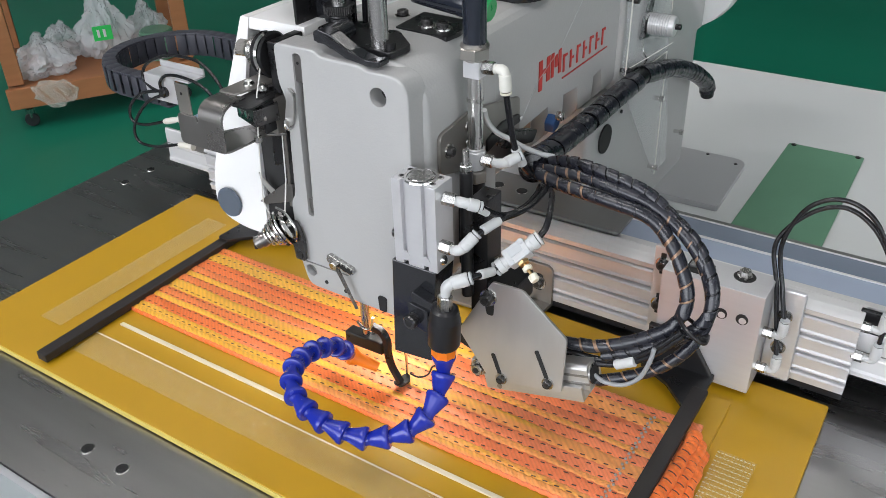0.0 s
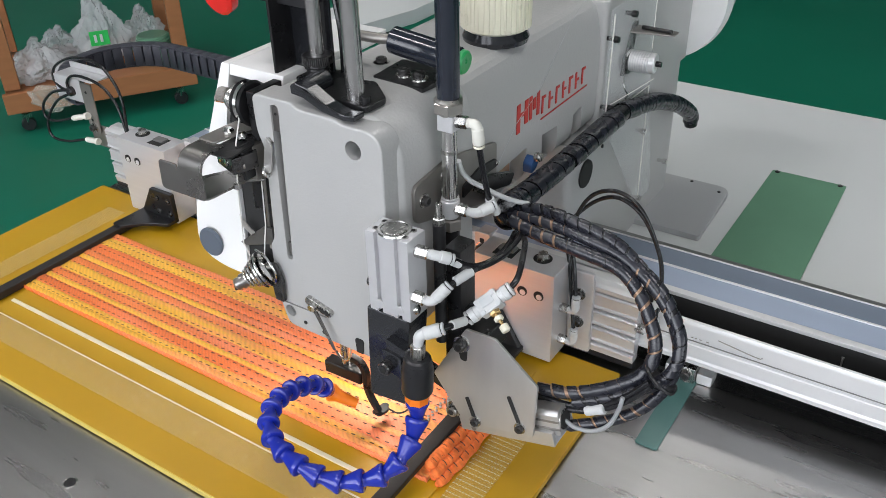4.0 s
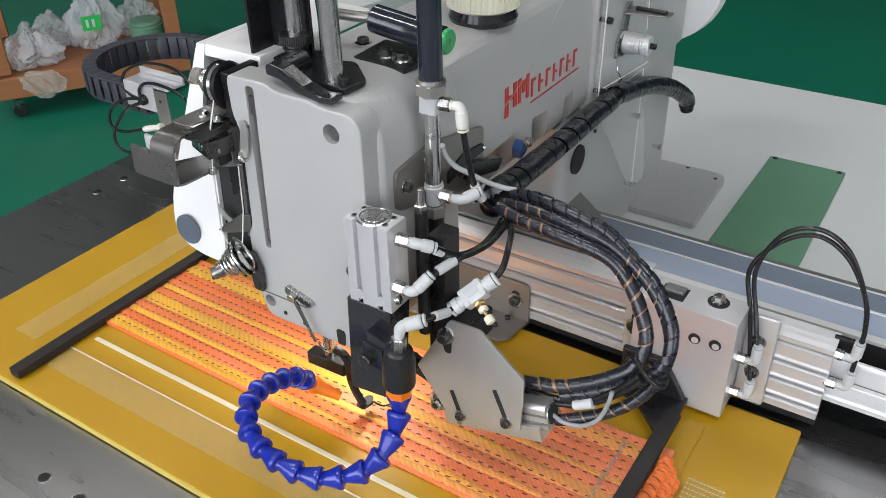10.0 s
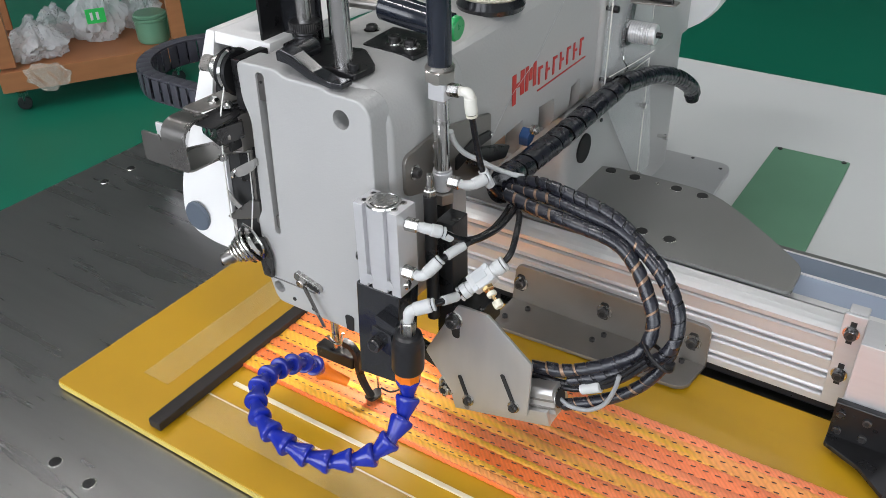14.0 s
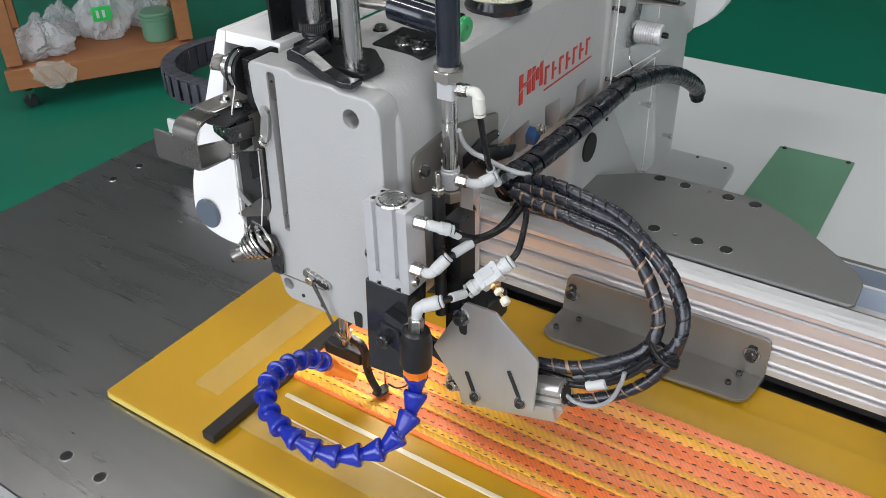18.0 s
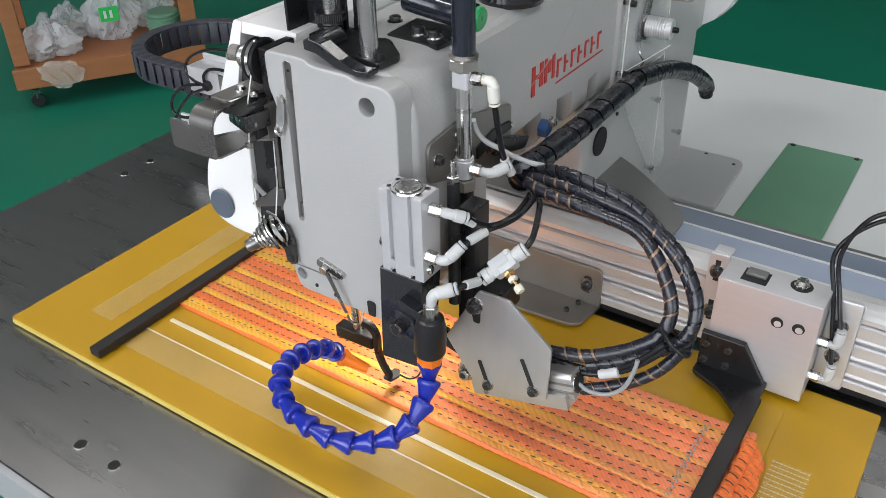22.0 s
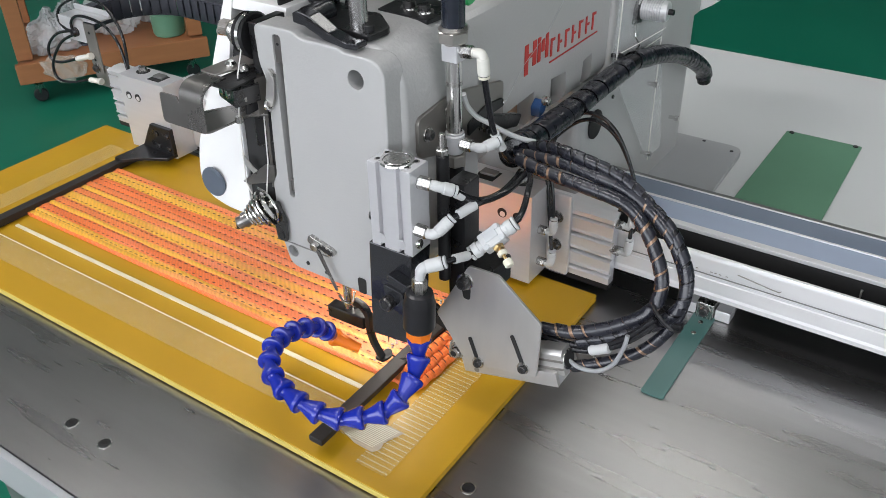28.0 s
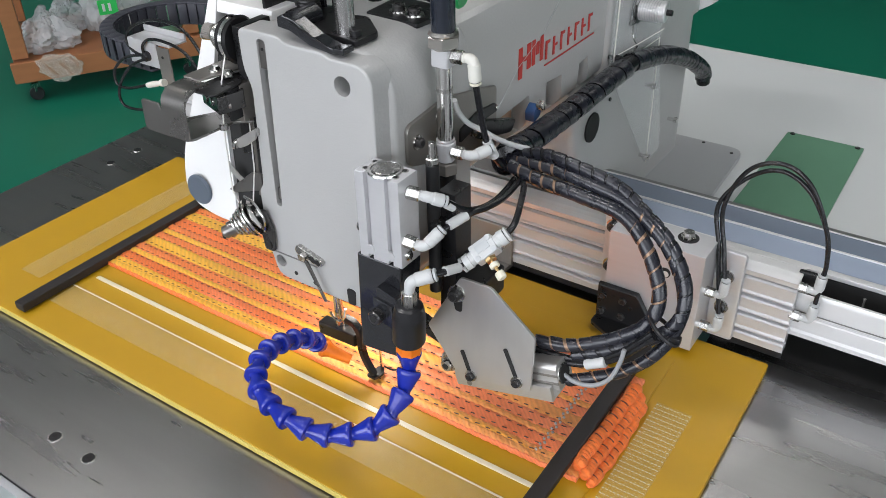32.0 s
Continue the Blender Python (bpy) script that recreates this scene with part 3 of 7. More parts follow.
gp = thing("slot_cover", (0.21, 0.62, 0), "green plastic slot cover on the white table", "slot cover")
part("sheet", prism(rounded([(0.160, 0.42), (0.257, 0.42), (0.254, 0.762), (0.163, 0.762)], 0.003), "z", 0.0002, 0.0022, 0.0005), "green_film", gp)
for q in ((0.170, 0.757), (0.247, 0.757)):
    part("screw", rod((*q, 0.002), (*q, 0.0034), 0.0032, 14), "black", gp)
gs = thing("slot_strip", (0.207, 0.27, 0), "teal plastic strip over a slot in the steel table", "slot cover")
part("sheet", prism(rounded([(0.199, 0.205), (0.2185, 0.205), (0.2185, 0.335), (0.199, 0.335)], [0.003, 0.003, 0, 0]), "z", 0.0002, 0.0016, 0.0003), "teal_film", gs)
for q in ((0.209, 0.300), (0.209, 0.318)):
    part("screw", rod((*q, 0.0014), (*q, 0.0024), 0.0024, 12), "steel", gs)

# ---- sewing machine: arm, column and head ----
sm = thing("sewing_machine", (0.0, 0.5, 0.0), "grey painted heavy long-arm sewing machine with pneumatic fittings", "sewing machine")
AX = 0.0575
arm_poly = rounded([(-0.047, 0.175), (0.045, 0.172), (AX, 0.186), (AX + 0.001, 0.262), (0.050, 0.2995), (-0.047, 0.2995)], [0.004, 0.006, 0.006, 0.012, 0.022, 0.01], 6)
arm = part("arm", prism(arm_poly, "y", 0.100, 0.665, 0.001), "grey", sm, "grey cast arm")
head_poly = rounded([(-0.046, 0.126), (0.050, 0.126), (0.0645, 0.140), (0.0645, 0.302), (-0.046, 0.302)], [0.006, 0.006, 0.006, 0.034, 0.006], 9)
part("head_casting", prism(head_poly, "y", 0.083, 0.172, 0.004, 3), "grey", sm)
face_poly = rounded([(-0.040, 0.1175), (0.0600, 0.1165), (0.0612, 0.2990), (0.0300, 0.2990), (0.0250, 0.3015), (-0.0060, 0.3020), (-0.0110, 0.3055), (-0.0455, 0.3055), (-0.0450, 0.278), (-0.0398, 0.266), (-0.0432, 0.194), (-0.0475, 0.187), (-0.0475, 0.146)], [0.008, 0.006, 0.052, 0.006, 0.006, 0.006, 0.006, 0.006, 0.006, 0.006, 0.003, 0.003, 0.008], 9)
face = part("face_cover", prism(face_poly, "y", 0.068, 0.088, 0.0014, 3), "grey", sm, "smooth grey face cover")
part("column", prism(rounded([(-0.055, 0.352), (0.060, 0.352), (0.062, 0.64), (0.045, 0.664), (-0.055, 0.664)], [0.004, 0.012, 0.01, 0.01, 0.004]), "z", 0.0, 0.176, 0.002), "grey", sm)
part("motor_cover", prism(rounded([(-0.055, 0.405), (0.0625, 0.405), (0.0625, 0.655), (-0.055, 0.655)], 0.006), "z", 0.17, 0.296, 0.002), "grey", sm)
part("hand_wheel_cover", spin((0.02, 0.664, 0.235), (0.02, 0.70, 0.235), ((0, 0.078), (0.5, 0.08), (1, 0.068)), 40), "white", sm, "round white wheel cover")
part("hand_wheel_rim", spin((0.02, 0.700, 0.235), (0.02, 0.716, 0.235), ((0, 0.06), (0.2, 0.074), (0.8, 0.074), (1, 0.066)), 40), "grey", sm)
part("base_opening", spin((0.0605, 0.386, 0.134), (0.0622, 0.386, 0.134), ((0, 0.0145), (1, 0.0142)), 28), "hole", sm, "round dark opening")
for sy, sz in ((0.374, 0.172), (0.42, 0.15)):
    part("screw", rod((0.0618, sy, sz), (0.0634, sy, sz), 0.002, 12), "black", sm)
def cut(ob, bm, angle=32):
    """Take the solid bm out of ob's mesh."""
    bmesh.ops.recalc_face_normals(bm, faces=bm.faces)
    cutter = part("cutter", bm, "grey", ob.parent)
    cutter.modifiers.clear()
    for old in list(ob.modifiers):
        ob.modifiers.remove(old)
    mod = ob.modifiers.new("cut", "BOOLEAN")
    mod.object, mod.operation, mod.solver = cutter, "DIFFERENCE", "EXACT"
    bpy.context.view_layer.update()
    done = bpy.data.meshes.new_from_object(ob.evaluated_get(bpy.context.evaluated_depsgraph_get()))
    ob.modifiers.clear()
    if "custom_normal" in done.attributes:
        done.attributes.remove(done.attributes["custom_normal"])
    for q in done.polygons:
        if max(abs(v) for v in q.normal) > 0.9995:
            q.use_smooth = False
    done.set_sharp_from_angle(angle=radians(angle))
    ob.data = done
    bpy.data.objects.remove(cutter)
    soft = ob.modifiers.new("flat_faces", "WEIGHTED_NORMAL")
    soft.keep_sharp, soft.weight = True, 80


# recessed pockets low on the arm
for pts in (((0.216, 0.207), (0.267, 0.2095), (0.265, 0.178), (0.256, 0.178)), ((0.295, 0.2100), (0.323, 0.2075), (0.325, 0.177), (0.295, 0.184)), ((0.356, 0.2060), (0.373, 0.2080), (0.377, 0.177), (0.354, 0.183))):
    bm = bmesh.new()
    lo, hi = min(p[0] for p in pts), max(p[0] for p in pts)
    out = [bm.verts.new((AX + 0.004, y, z)) for y, z in pts]
    inn = [bm.verts.new((AX - 0.0005 - 0.014 * (y - lo) / (hi - lo), y, z)) for y, z in pts]
    bm.faces.new(out)
    bm.faces.new(inn[::-1])
    for k in range(4):
        bm.faces.new((out[k], inn[k], inn[(k + 1) % 4], out[(k + 1) % 4]))
    cut(arm, bm, 14)
bm = prism([(0.226, 0.2035), (0.262, 0.200), (0.262, 0.1800), (0.256, 0.1800)], "x", -0.0004, 0.0)
for q in bm.verts:
    q.co.x += AX - 0.0002 - 0.014 * (q.co.y - 0.216) / 0.051
part("rust_stain", bm, "rust", sm, "rusty film in the cast pocket")
part("thread_lever", prism(rounded([(0.150, 0.2290), (0.172, 0.2345), (0.196, 0.2320), (0.201, 0.2275), (0.198, 0.2245), (0.176, 0.2245), (0.150, 0.2190)], 0.002), "x", 0.0655, 0.0690, 0.0006), "black", sm, "short black thread lever")
part("eyelet", rod((0.0690, 0.1965, 0.2285), (0.0705, 0.1965, 0.2285), 0.0017, 12), "chrome", sm)
part("arm_thread", tube([Vector(p) for p in ((0.0712, 0.1965, 0.2285), (0.0600, 0.244, 0.2400), (0.0600, 0.283, 0.2560), (0.0540, 0.345, 0.2900), (0.050, 0.40, 0.310))], 0.00017, 6), "grey_plastic", sm, "loose white sewing thread")
# emblem as plain bars
em = part("emblem", box(AX + 0.0009, AX + 0.0016, 0.289, 0.379, 0.2262, 0.2272), "red", sm, "red printed maker's mark in plain bars", smooth=False)
for yb, w, h0, h1 in ((0.2495, 0.0055, 0.229, 0.2535), (0.2625, 0.0055, 0.2335, 0.2535), (0.256, 0.0075, 0.2415, 0.2450), (0.2700, 0.0045, 0.2335, 0.2535), (0.2765, 0.0045, 0.2405, 0.2505), (0.2830, 0.0045, 0.2335, 0.2535)):
    part("bar", box(AX + 0.001, AX + 0.0016, yb - w / 2, yb + w / 2, h0, h1), "red", em, smooth=False)
for k in range(7):
    yb = 0.2895 + 0.0128 * k
    part("bar", box(AX + 0.001, AX + 0.0016, yb, yb + 0.0028, 0.2315, 0.2465), "red", em, smooth=False)
    part("bar", box(AX + 0.001, AX + 0.0016, yb + 0.0031, yb + 0.0072, 0.2382 if k % 2 else 0.2440, 0.2402 if k % 2 else 0.2462), "red", em, smooth=False)
# face cover details
cut(face, spin((0.0385, 0.060, 0.2835), (0.0385, 0.082, 0.2835), ((0, 0.0064), (1, 0.0064)), 28))
cut(face, spin((-0.036, 0.060, 0.1315), (-0.036, 0.074, 0.1315), ((0, 0.005), (1, 0.005)), 24))
cut(face, prism(rounded([(-0.0318, 0.180), (-0.0268, 0.180), (-0.0218, 0.301), (-0.0292, 0.301)], [0.0025, 0.0025, 0.0033, 0.0033], 6), "y", 0.060, 0.076))
part("hole_floor", spin((0.0385, 0.0800, 0.2835), (0.0385, 0.0812, 0.2835), ((0, 0.0062), (1, 0.0062)), 24), "hole", face, "dark bottom of the round hole")
part("slot_floor", box(-0.0330, -0.0205, 0.0752, 0.0758, 0.178, 0.303), "hole", face)
part("slot_tab", prism(rounded([(-0.0302, 0.281), (-0.0232, 0.281), (-0.0222, 0.2998), (-0.0290, 0.2998)], [0.001, 0.001, 0.0036, 0.0036], 6), "y", 0.0695, 0.0702, 0.0002), "gunmetal", face, "dull steel slot tab")
part("tab_pin", rod((-0.0265, 0.0698, 0.294), (-0.0265, 0.0690, 0.294), 0.0010, 10), "hole", face)
part("slot_lever", box(-0.0308, -0.0276, 0.0690, 0.0730, 0.184, 0.194, 0.001), "gunmetal", face)
part("guide_strip", prism([(-0.0515, 0.262), (-0.0490, 0.262), (-0.0530, 0.178), (-0.0555, 0.178)], "y", 0.0740, 0.0752, 0.0003), "darksteel", face, "narrow steel guide strip")
part("corner_floor", spin((-0.036, 0.0730, 0.1315), (-0.036, 0.0738, 0.1315), ((0, 0.0049), (1, 0.0049)), 20), "plate_grey", face)
for q in ((-0.022, 0.1255), (-0.004, 0.1235)):
    part("pin_hole", spin((q[0], 0.0674, q[1]), (q[0], 0.0686, q[1]), ((0, 0.0016), (1, 0.0016)), 12), "hole", face)
part("lower_slot", prism(rounded([(0.027, 0.118), (0.033, 0.118), (0.034, 0.131), (0.026, 0.131)], [0.001, 0.001, 0.003, 0.003]), "y", 0.0672, 0.0686), "hole", face)
part("face_line", box(-0.044, 0.0, 0.0672, 0.0684, 0.1385, 0.1391), "plate_grey", face)
# presser lifter plate with slotted screw and thin arm
lp = part("thread_guide_plate", prism(rounded([(-0.0175, 0.1475), (0.0065, 0.1415), (0.0085, 0.1475), (-0.0155, 0.1545)], 0.003), "y", 0.0645, 0.0682, 0.0006), "steel", sm, "slotted steel guide plate")
part("slot", prism(rounded([(-0.0045, 0.1460), (0.0055, 0.1432), (0.0065, 0.1458), (-0.0035, 0.1488)], 0.0011), "y", 0.0640, 0.0648), "hole", lp)
part("screw", rod((-0.0085, 0.0655, 0.148), (-0.0085, 0.0610, 0.1472), 0.0034, 14), "steel", lp)
part("guide_arm", prism([(-0.0072, 0.147), (-0.0032, 0.1462), (0.0110, 0.1165), (0.0090, 0.1160)], "y", 0.0614, 0.0626), "gunmetal", lp)

# white sheet cover at the head's side
bm = prism(rounded([(-0.1065, 0.3055), (-0.1325, 0.190), (-0.1295, 0.166), (-0.118, 0.1555), (-0.098, 0.1515), (-0.0740, 0.1515), (-0.0790, 0.180), (-0.0870, 0.218), (-0.0940, 0.240), (-0.1000, 0.262), (-0.0985, 0.3055)], [0.002, 0.012, 0.009, 0.007, 0.009, 0.001, 0.003, 0.003, 0.003, 0.003, 0.001], 6), "y", 0.069, 0.190, 0.0006)
for q in bm.verts:
    q.co.y += 0.232 * (q.co.z - 0.165)
wc = part("side_cover", bm, "white", sm, "white painted side cover")
bm = box(-0.0984, -0.0470, 0.0695, 0.190, 0.2975, 0.3055, 0.0008)
for q in bm.verts:
    q.co.y += 0.232 * (q.co.z - 0.165)
part("cover_top", bm, "white", wc)
part("cap", spin((-0.1135, 0.0695, 0.168), (-0.1135, 0.0668, 0.168), ((0, 0.0122), (0.6, 0.0122), (1, 0.0112)), 28), "slate", wc, "round slate blue blanking cap")
# inner casting: the gap's shade is painted on as a near-black colour
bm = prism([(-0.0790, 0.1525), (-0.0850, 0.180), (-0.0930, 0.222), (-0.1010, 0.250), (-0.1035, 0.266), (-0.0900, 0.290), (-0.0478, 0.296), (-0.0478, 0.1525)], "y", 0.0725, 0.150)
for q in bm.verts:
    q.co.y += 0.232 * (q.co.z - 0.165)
part("inner_casting", bm, "hole", sm, "inner casting, coloured near black for the shade in the gap")
# take-up and tension parts in the gap
part("take_up_block", prism(rounded([(-0.070, 0.205), (-0.050, 0.215), (-0.052, 0.25), (-0.068, 0.245)], 0.004), "y", 0.078, 0.0905, 0.001), "black", sm)
part("oil_scraper", prism([(-0.0800, 0.2010), (-0.0790, 0.1920), (-0.0625, 0.1800), (-0.0600, 0.1860), (-0.0700, 0.1915)], "y", 0.0716, 0.0722), "stainless", sm, "thin bright steel flap")
part("thread_hook", prism(rounded([(-0.0860, 0.1720), (-0.0830, 0.1765), (-0.0570, 0.1970), (-0.0480, 0.1985), (-0.0480, 0.1850)], 0.0012), "y", 0.0715, 0.0735, 0.0004), "gunmetal", sm)
p0, p1 = Vector((-0.0480, 0.0665, 0.1700)), Vector((-0.0790, 0.0385, 0.1480))
d = (p1 - p0).normalized()
ct = part("lower_tension", rod(p0, p0 + d * 0.026, 0.0035, 14), "steel", sm, "thread tension assembly with coil spring")
for s, r0, r1, w in ((0.002, 0.0105, 0.0125, 0.004), (0.0066, 0.0140, 0.0142, 0.0016), (0.0090, 0.0138, 0.0126, 0.0016)):
    part("disc", spin(p0 + d * s, p0 + d * (s + w), ((0, r0), (0.5, r1), (1, r0)), 26), "chrome", ct)
coil = [p0 + d * (0.0105 + 0.0115 * k / 72) + d.to_track_quat("Z", "Y").to_matrix() @ Vector((math.cos(k / 3.2), math.sin(k / 3.2), 0)) * (0.0122 - 0.006 * k / 72) for k in range(73)]
part("coil_spring", tube(coil, 0.0010, 7), "chrome", ct)
part("thumb_nut", spin(p0 + d * 0.0215, p0 + d * 0.032, ((0, 0.0056), (0.45, 0.0062), (0.5, 0.0048), (0.9, 0.0050), (1, 0.0036)), 12), "gunmetal", ct)
pt = p0 + d * 0.032
part("slot", box(pt.x - 0.001, pt.x + 0.001, pt.y - 0.0010, pt.y + 0.0022, pt.z - 0.004, pt.z + 0.0035), "hole", ct)
part("spring_bracket", prism(rounded([(-0.056, 0.170), (-0.042, 0.174), (-0.036, 0.160), (-0.037, 0.141), (-0.046, 0.141), (-0.047, 0.152)], 0.002), "y", 0.0635, 0.0665, 0.0005), "screw_black", ct)
part("bracket_slot", prism(rounded([(-0.0437, 0.1430), (-0.0392, 0.1430), (-0.0392, 0.1485), (-0.0437, 0.1485)], 0.002), "y", 0.0630, 0.0637), "hole", ct)
part("check_spring", tube(curve_points([(-0.058, 0.062, 0.182), (-0.047, 0.06, 0.181), (-0.039, 0.06, 0.170), (-0.042, 0.062, 0.158)]), 0.0009, 7), "chrome", ct)
# upper tension disc
ut = part("upper_tension", rod((-0.048, 0.080, 0.292), (-0.092, 0.0795, 0.2885), 0.003, 14), "steel", sm, "chrome thread tension disc with knurled nut")
for s, r, m in ((-0.0555, 0.0160, "black"), (-0.0600, 0.0152, "chrome"), (-0.0632, 0.0150, "black"), (-0.0660, 0.0128, "steel")):
    part("disc", spin((s, 0.080, 0.2915), (s - 0.0026, 0.080, 0.2913), ((0, r * 0.9), (0.5, r), (1, r * 0.8)), 30), m, ut)
for s, r in ((-0.0668, 0.0120), (-0.0694, 0.0112), (-0.0720, 0.0100), (-0.0746, 0.0084)):
    part("spring_turn", spin((s, 0.080, 0.2918), (s - 0.0022, 0.080, 0.2920), ((0, r * 0.86), (0.2, r * 0.96), (0.5, r), (0.8, r * 0.96), (1, r * 0.86)), 28), "steel", ut)
part("knurled_nut", spin((-0.0800, 0.080, 0.2925), (-0.0880, 0.0795, 0.2925), ((0, 0.0045), (0.08, 0.0051), (0.9, 0.0051), (1, 0.0042)), 28), "darksteel", ut)
for k in range(28):
    a = 6.28318 * k / 28
    part("knurl", rod((-0.0808, 0.080 + 0.0051 * math.cos(a), 0.2925 + 0.0051 * math.sin(a)), (-0.0872, 0.0795 + 0.0051 * math.cos(a), 0.2925 + 0.0051 * math.sin(a)), 0.0004, 5), "darksteel", ut)
part("bracket", box(-0.0545, -0.0470, 0.072, 0.100, 0.268, 0.3035, 0.001), "black", ut)
# bent sheet bracket at the side
sb = part("thread_bracket", prism(rounded([(-0.1050, 0.030), (-0.0620, 0.030), (-0.0590, 0.066), (-0.048, 0.074), (-0.075, 0.084)], [0.003, 0.004, 0.002, 0.002, 0.002]), "z", 0.2365, 0.2382, 0.0004), "gunmetal", sm, "bent stainless thread guide bracket")
part("lip", prism(rounded([(-0.1052, 0.2366), (-0.0622, 0.2366), (-0.0622, 0.259), (-0.0840, 0.259), (-0.0850, 0.2545), (-0.0870, 0.2590), (-0.1040, 0.2590)], [0.004, 0.003, 0.001, 0.001, 0.0015, 0.001, 0.003]), "y", 0.0288, 0.0304, 0.0005), "gunmetal", sb)
bm = bmesh.new()
prof = [(0.0288, 0.2585), (0.0294, 0.2620), (0.0310, 0.2652), (0.0335, 0.2676), (0.0370, 0.2692), (0.0410, 0.2698), (0.052, 0.2698)]
rows = [[bm.verts.new((x + (0.02 * (y - 0.03)), y, z)) for y, z in prof] for x in (-0.0840, -0.0622)]
rows2 = [[bm.verts.new((x + (0.02 * (y - 0.03)), y + 0.0012, z - 0.0016)) for y, z in prof] for x in (-0.0840, -0.0622)]
for k in range(len(prof) - 1):
    bm.faces.new((rows[0][k], rows[1][k], rows[1][k + 1], rows[0][k + 1]))
    bm.faces.new((rows2[0][k], rows2[0][k + 1], rows2[1][k + 1], rows2[1][k]))
    bm.faces.new((rows[0][k], rows[0][k + 1], rows2[0][k + 1], rows2[0][k]))
    bm.faces.new((rows[1][k], rows2[1][k], rows2[1][k + 1], rows[1][k + 1]))
part("curl", bm, "gunmetal", sb)
part("top_tab", prism(rounded([(-0.0845, 0.0505), (-0.0690, 0.0505), (-0.0610, 0.0790), (-0.058, 0.100), (-0.082, 0.100)], 0.002), "z", 0.2698, 0.2711, 0.0003), "darksteel", sb)
stb = part("slotted_tab", prism(rounded([(-0.0690, 0.0450), (-0.0634, 0.0404), (-0.0461, 0.0410), (-0.0476, 0.0667), (-0.0600, 0.0814), (-0.0680, 0.0700)], [0.003, 0.004, 0.004, 0.002, 0.002, 0.001]), "z", 0.2672, 0.2684, 0.0003), "black", sb)
for q in ((-0.0534, 0.0608), (-0.0622, 0.0680)):
    part("slot", prism(rounded([(q[0] - 0.0011, q[1] - 0.0060), (q[0] + 0.0011, q[1] - 0.0060), (q[0] + 0.0011, q[1] + 0.0060), (q[0] - 0.0011, q[1] + 0.0060)], 0.001), "z", 0.2682, 0.2687), "hole", stb)
blk = part("block", prism(rounded([(-0.0755, 0.0560), (-0.0500, 0.0470), (-0.0450, 0.066), (-0.062, 0.078)], 0.0015), "z", 0.2520, 0.2640, 0.0006), "screw_black", sb, "dark steel guide block")
for q in (0.3, 0.62):
    c = Vector((-0.0755, 0.0560, 0.2585)).lerp(Vector((-0.0500, 0.0470, 0.2585)), q)
    part("screw", spin(c, c + Vector((-0.0004, -0.0012, 0.0)), ((0, 0.0030), (0.6, 0.0029), (1, 0.0016)), 14), "chrome", blk)
part("rear_strap", box(-0.0520, -0.0490, 0.0560, 0.0720, 0.2440, 0.2660, 0.0008), "black", sb)
part("strap_screw", spin((-0.0505, 0.0560, 0.2560), (-0.0508, 0.0545, 0.2560), ((0, 0.0034), (1, 0.0030)), 16), "darksteel", sb)
part("side_plate", box(-0.056, -0.0485, 0.0655, 0.082, 0.240, 0.2665, 0.001), "darksteel", sb)
for q in ((-0.0725, 0.0680), (-0.0595, 0.0675)):
    part("pan_screw", spin((*q, 0.2708), (*q, 0.2742), ((0, 0.0042), (0.5, 0.004), (1, 0.0026)), 16), "chrome", sb)
part("ferrule", rod((-0.0555, 0.053, 0.2382), (-0.0555, 0.053, 0.2425), 0.0028, 14), "steel", sb)
th = part("needle_thread", tube([Vector(p) for p in ((-0.0585, 0.068, 0.288), (-0.0560, 0.058, 0.27), (-0.0555, 0.053, 0.241), (-0.0790, 0.0705, 0.1765), (-0.0600, 0.062, 0.166))], 0.0005, 6), "thread_white", sm, "taut white sewing thread")
part("strand", tube([Vector(p) for p in ((-0.0500, 0.0725, 0.266), (-0.0545, 0.0725, 0.200), (-0.0520, 0.064, 0.176))], 0.0005, 6), "thread_white", th)

# top of the head: rods, adjusters, levers
part("top_plate", prism(rounded([(-0.010, 0.088), (0.0385, 0.0836), (0.0400, 0.1040), (0.0160, 0.1250), (-0.012, 0.118)], 0.004), "z", 0.3025, 0.3065, 0.0006), "black", sm, "black bolted plate")
part("lift_rod", spin((0.0240, 0.0925, 0.306), (0.0240, 0.0925, 0.385), ((0, 0.0060), (0.97, 0.0060), (1, 0.0050)), 28), "rod_steel", sm, "bright steel guide rod")
part("pressure_rod", spin((-0.0255, 0.115, 0.30), (-0.0255, 0.115, 0.385), ((0, 0.0052), (0.97, 0.0052), (1, 0.0044)), 26), "rod_steel", sm, "bright steel pressure rod")
part("knurled_collar", spin((-0.0255, 0.115, 0.3150), (-0.0255, 0.115, 0.3216), ((0, 0.0096), (0.1, 0.0104), (0.9, 0.0104), (1, 0.0094)), 30), "black", sm)
for k in range(44):
    a = 6.28318 * k / 44
    part("knurl", rod((-0.0255 + 0.0104 * math.cos(a), 0.115 + 0.0104 * math.sin(a), 0.3156), (-0.0255 + 0.0104 * math.cos(a), 0.115 + 0.0104 * math.sin(a), 0.3210), 0.0004, 5), "screw_black", sm)
part("pressure_screw", spin((-0.0255, 0.115, 0.298), (-0.0255, 0.115, 0.3152), ((0, 0.0085), (0.5, 0.0085), (0.55, 0.0076), (0.62, 0.0082), (0.69, 0.0076), (0.76, 0.0082), (0.83, 0.0076), (0.9, 0.0082), (1, 0.0078)), 24), "black", sm, "black threaded pressure screw")
part("rod_foot", prism(rounded([(-0.038, 0.102), (-0.010, 0.102), (-0.010, 0.130), (-0.038, 0.130)], 0.006), "z", 0.302, 0.3065, 0.001), "black", sm)
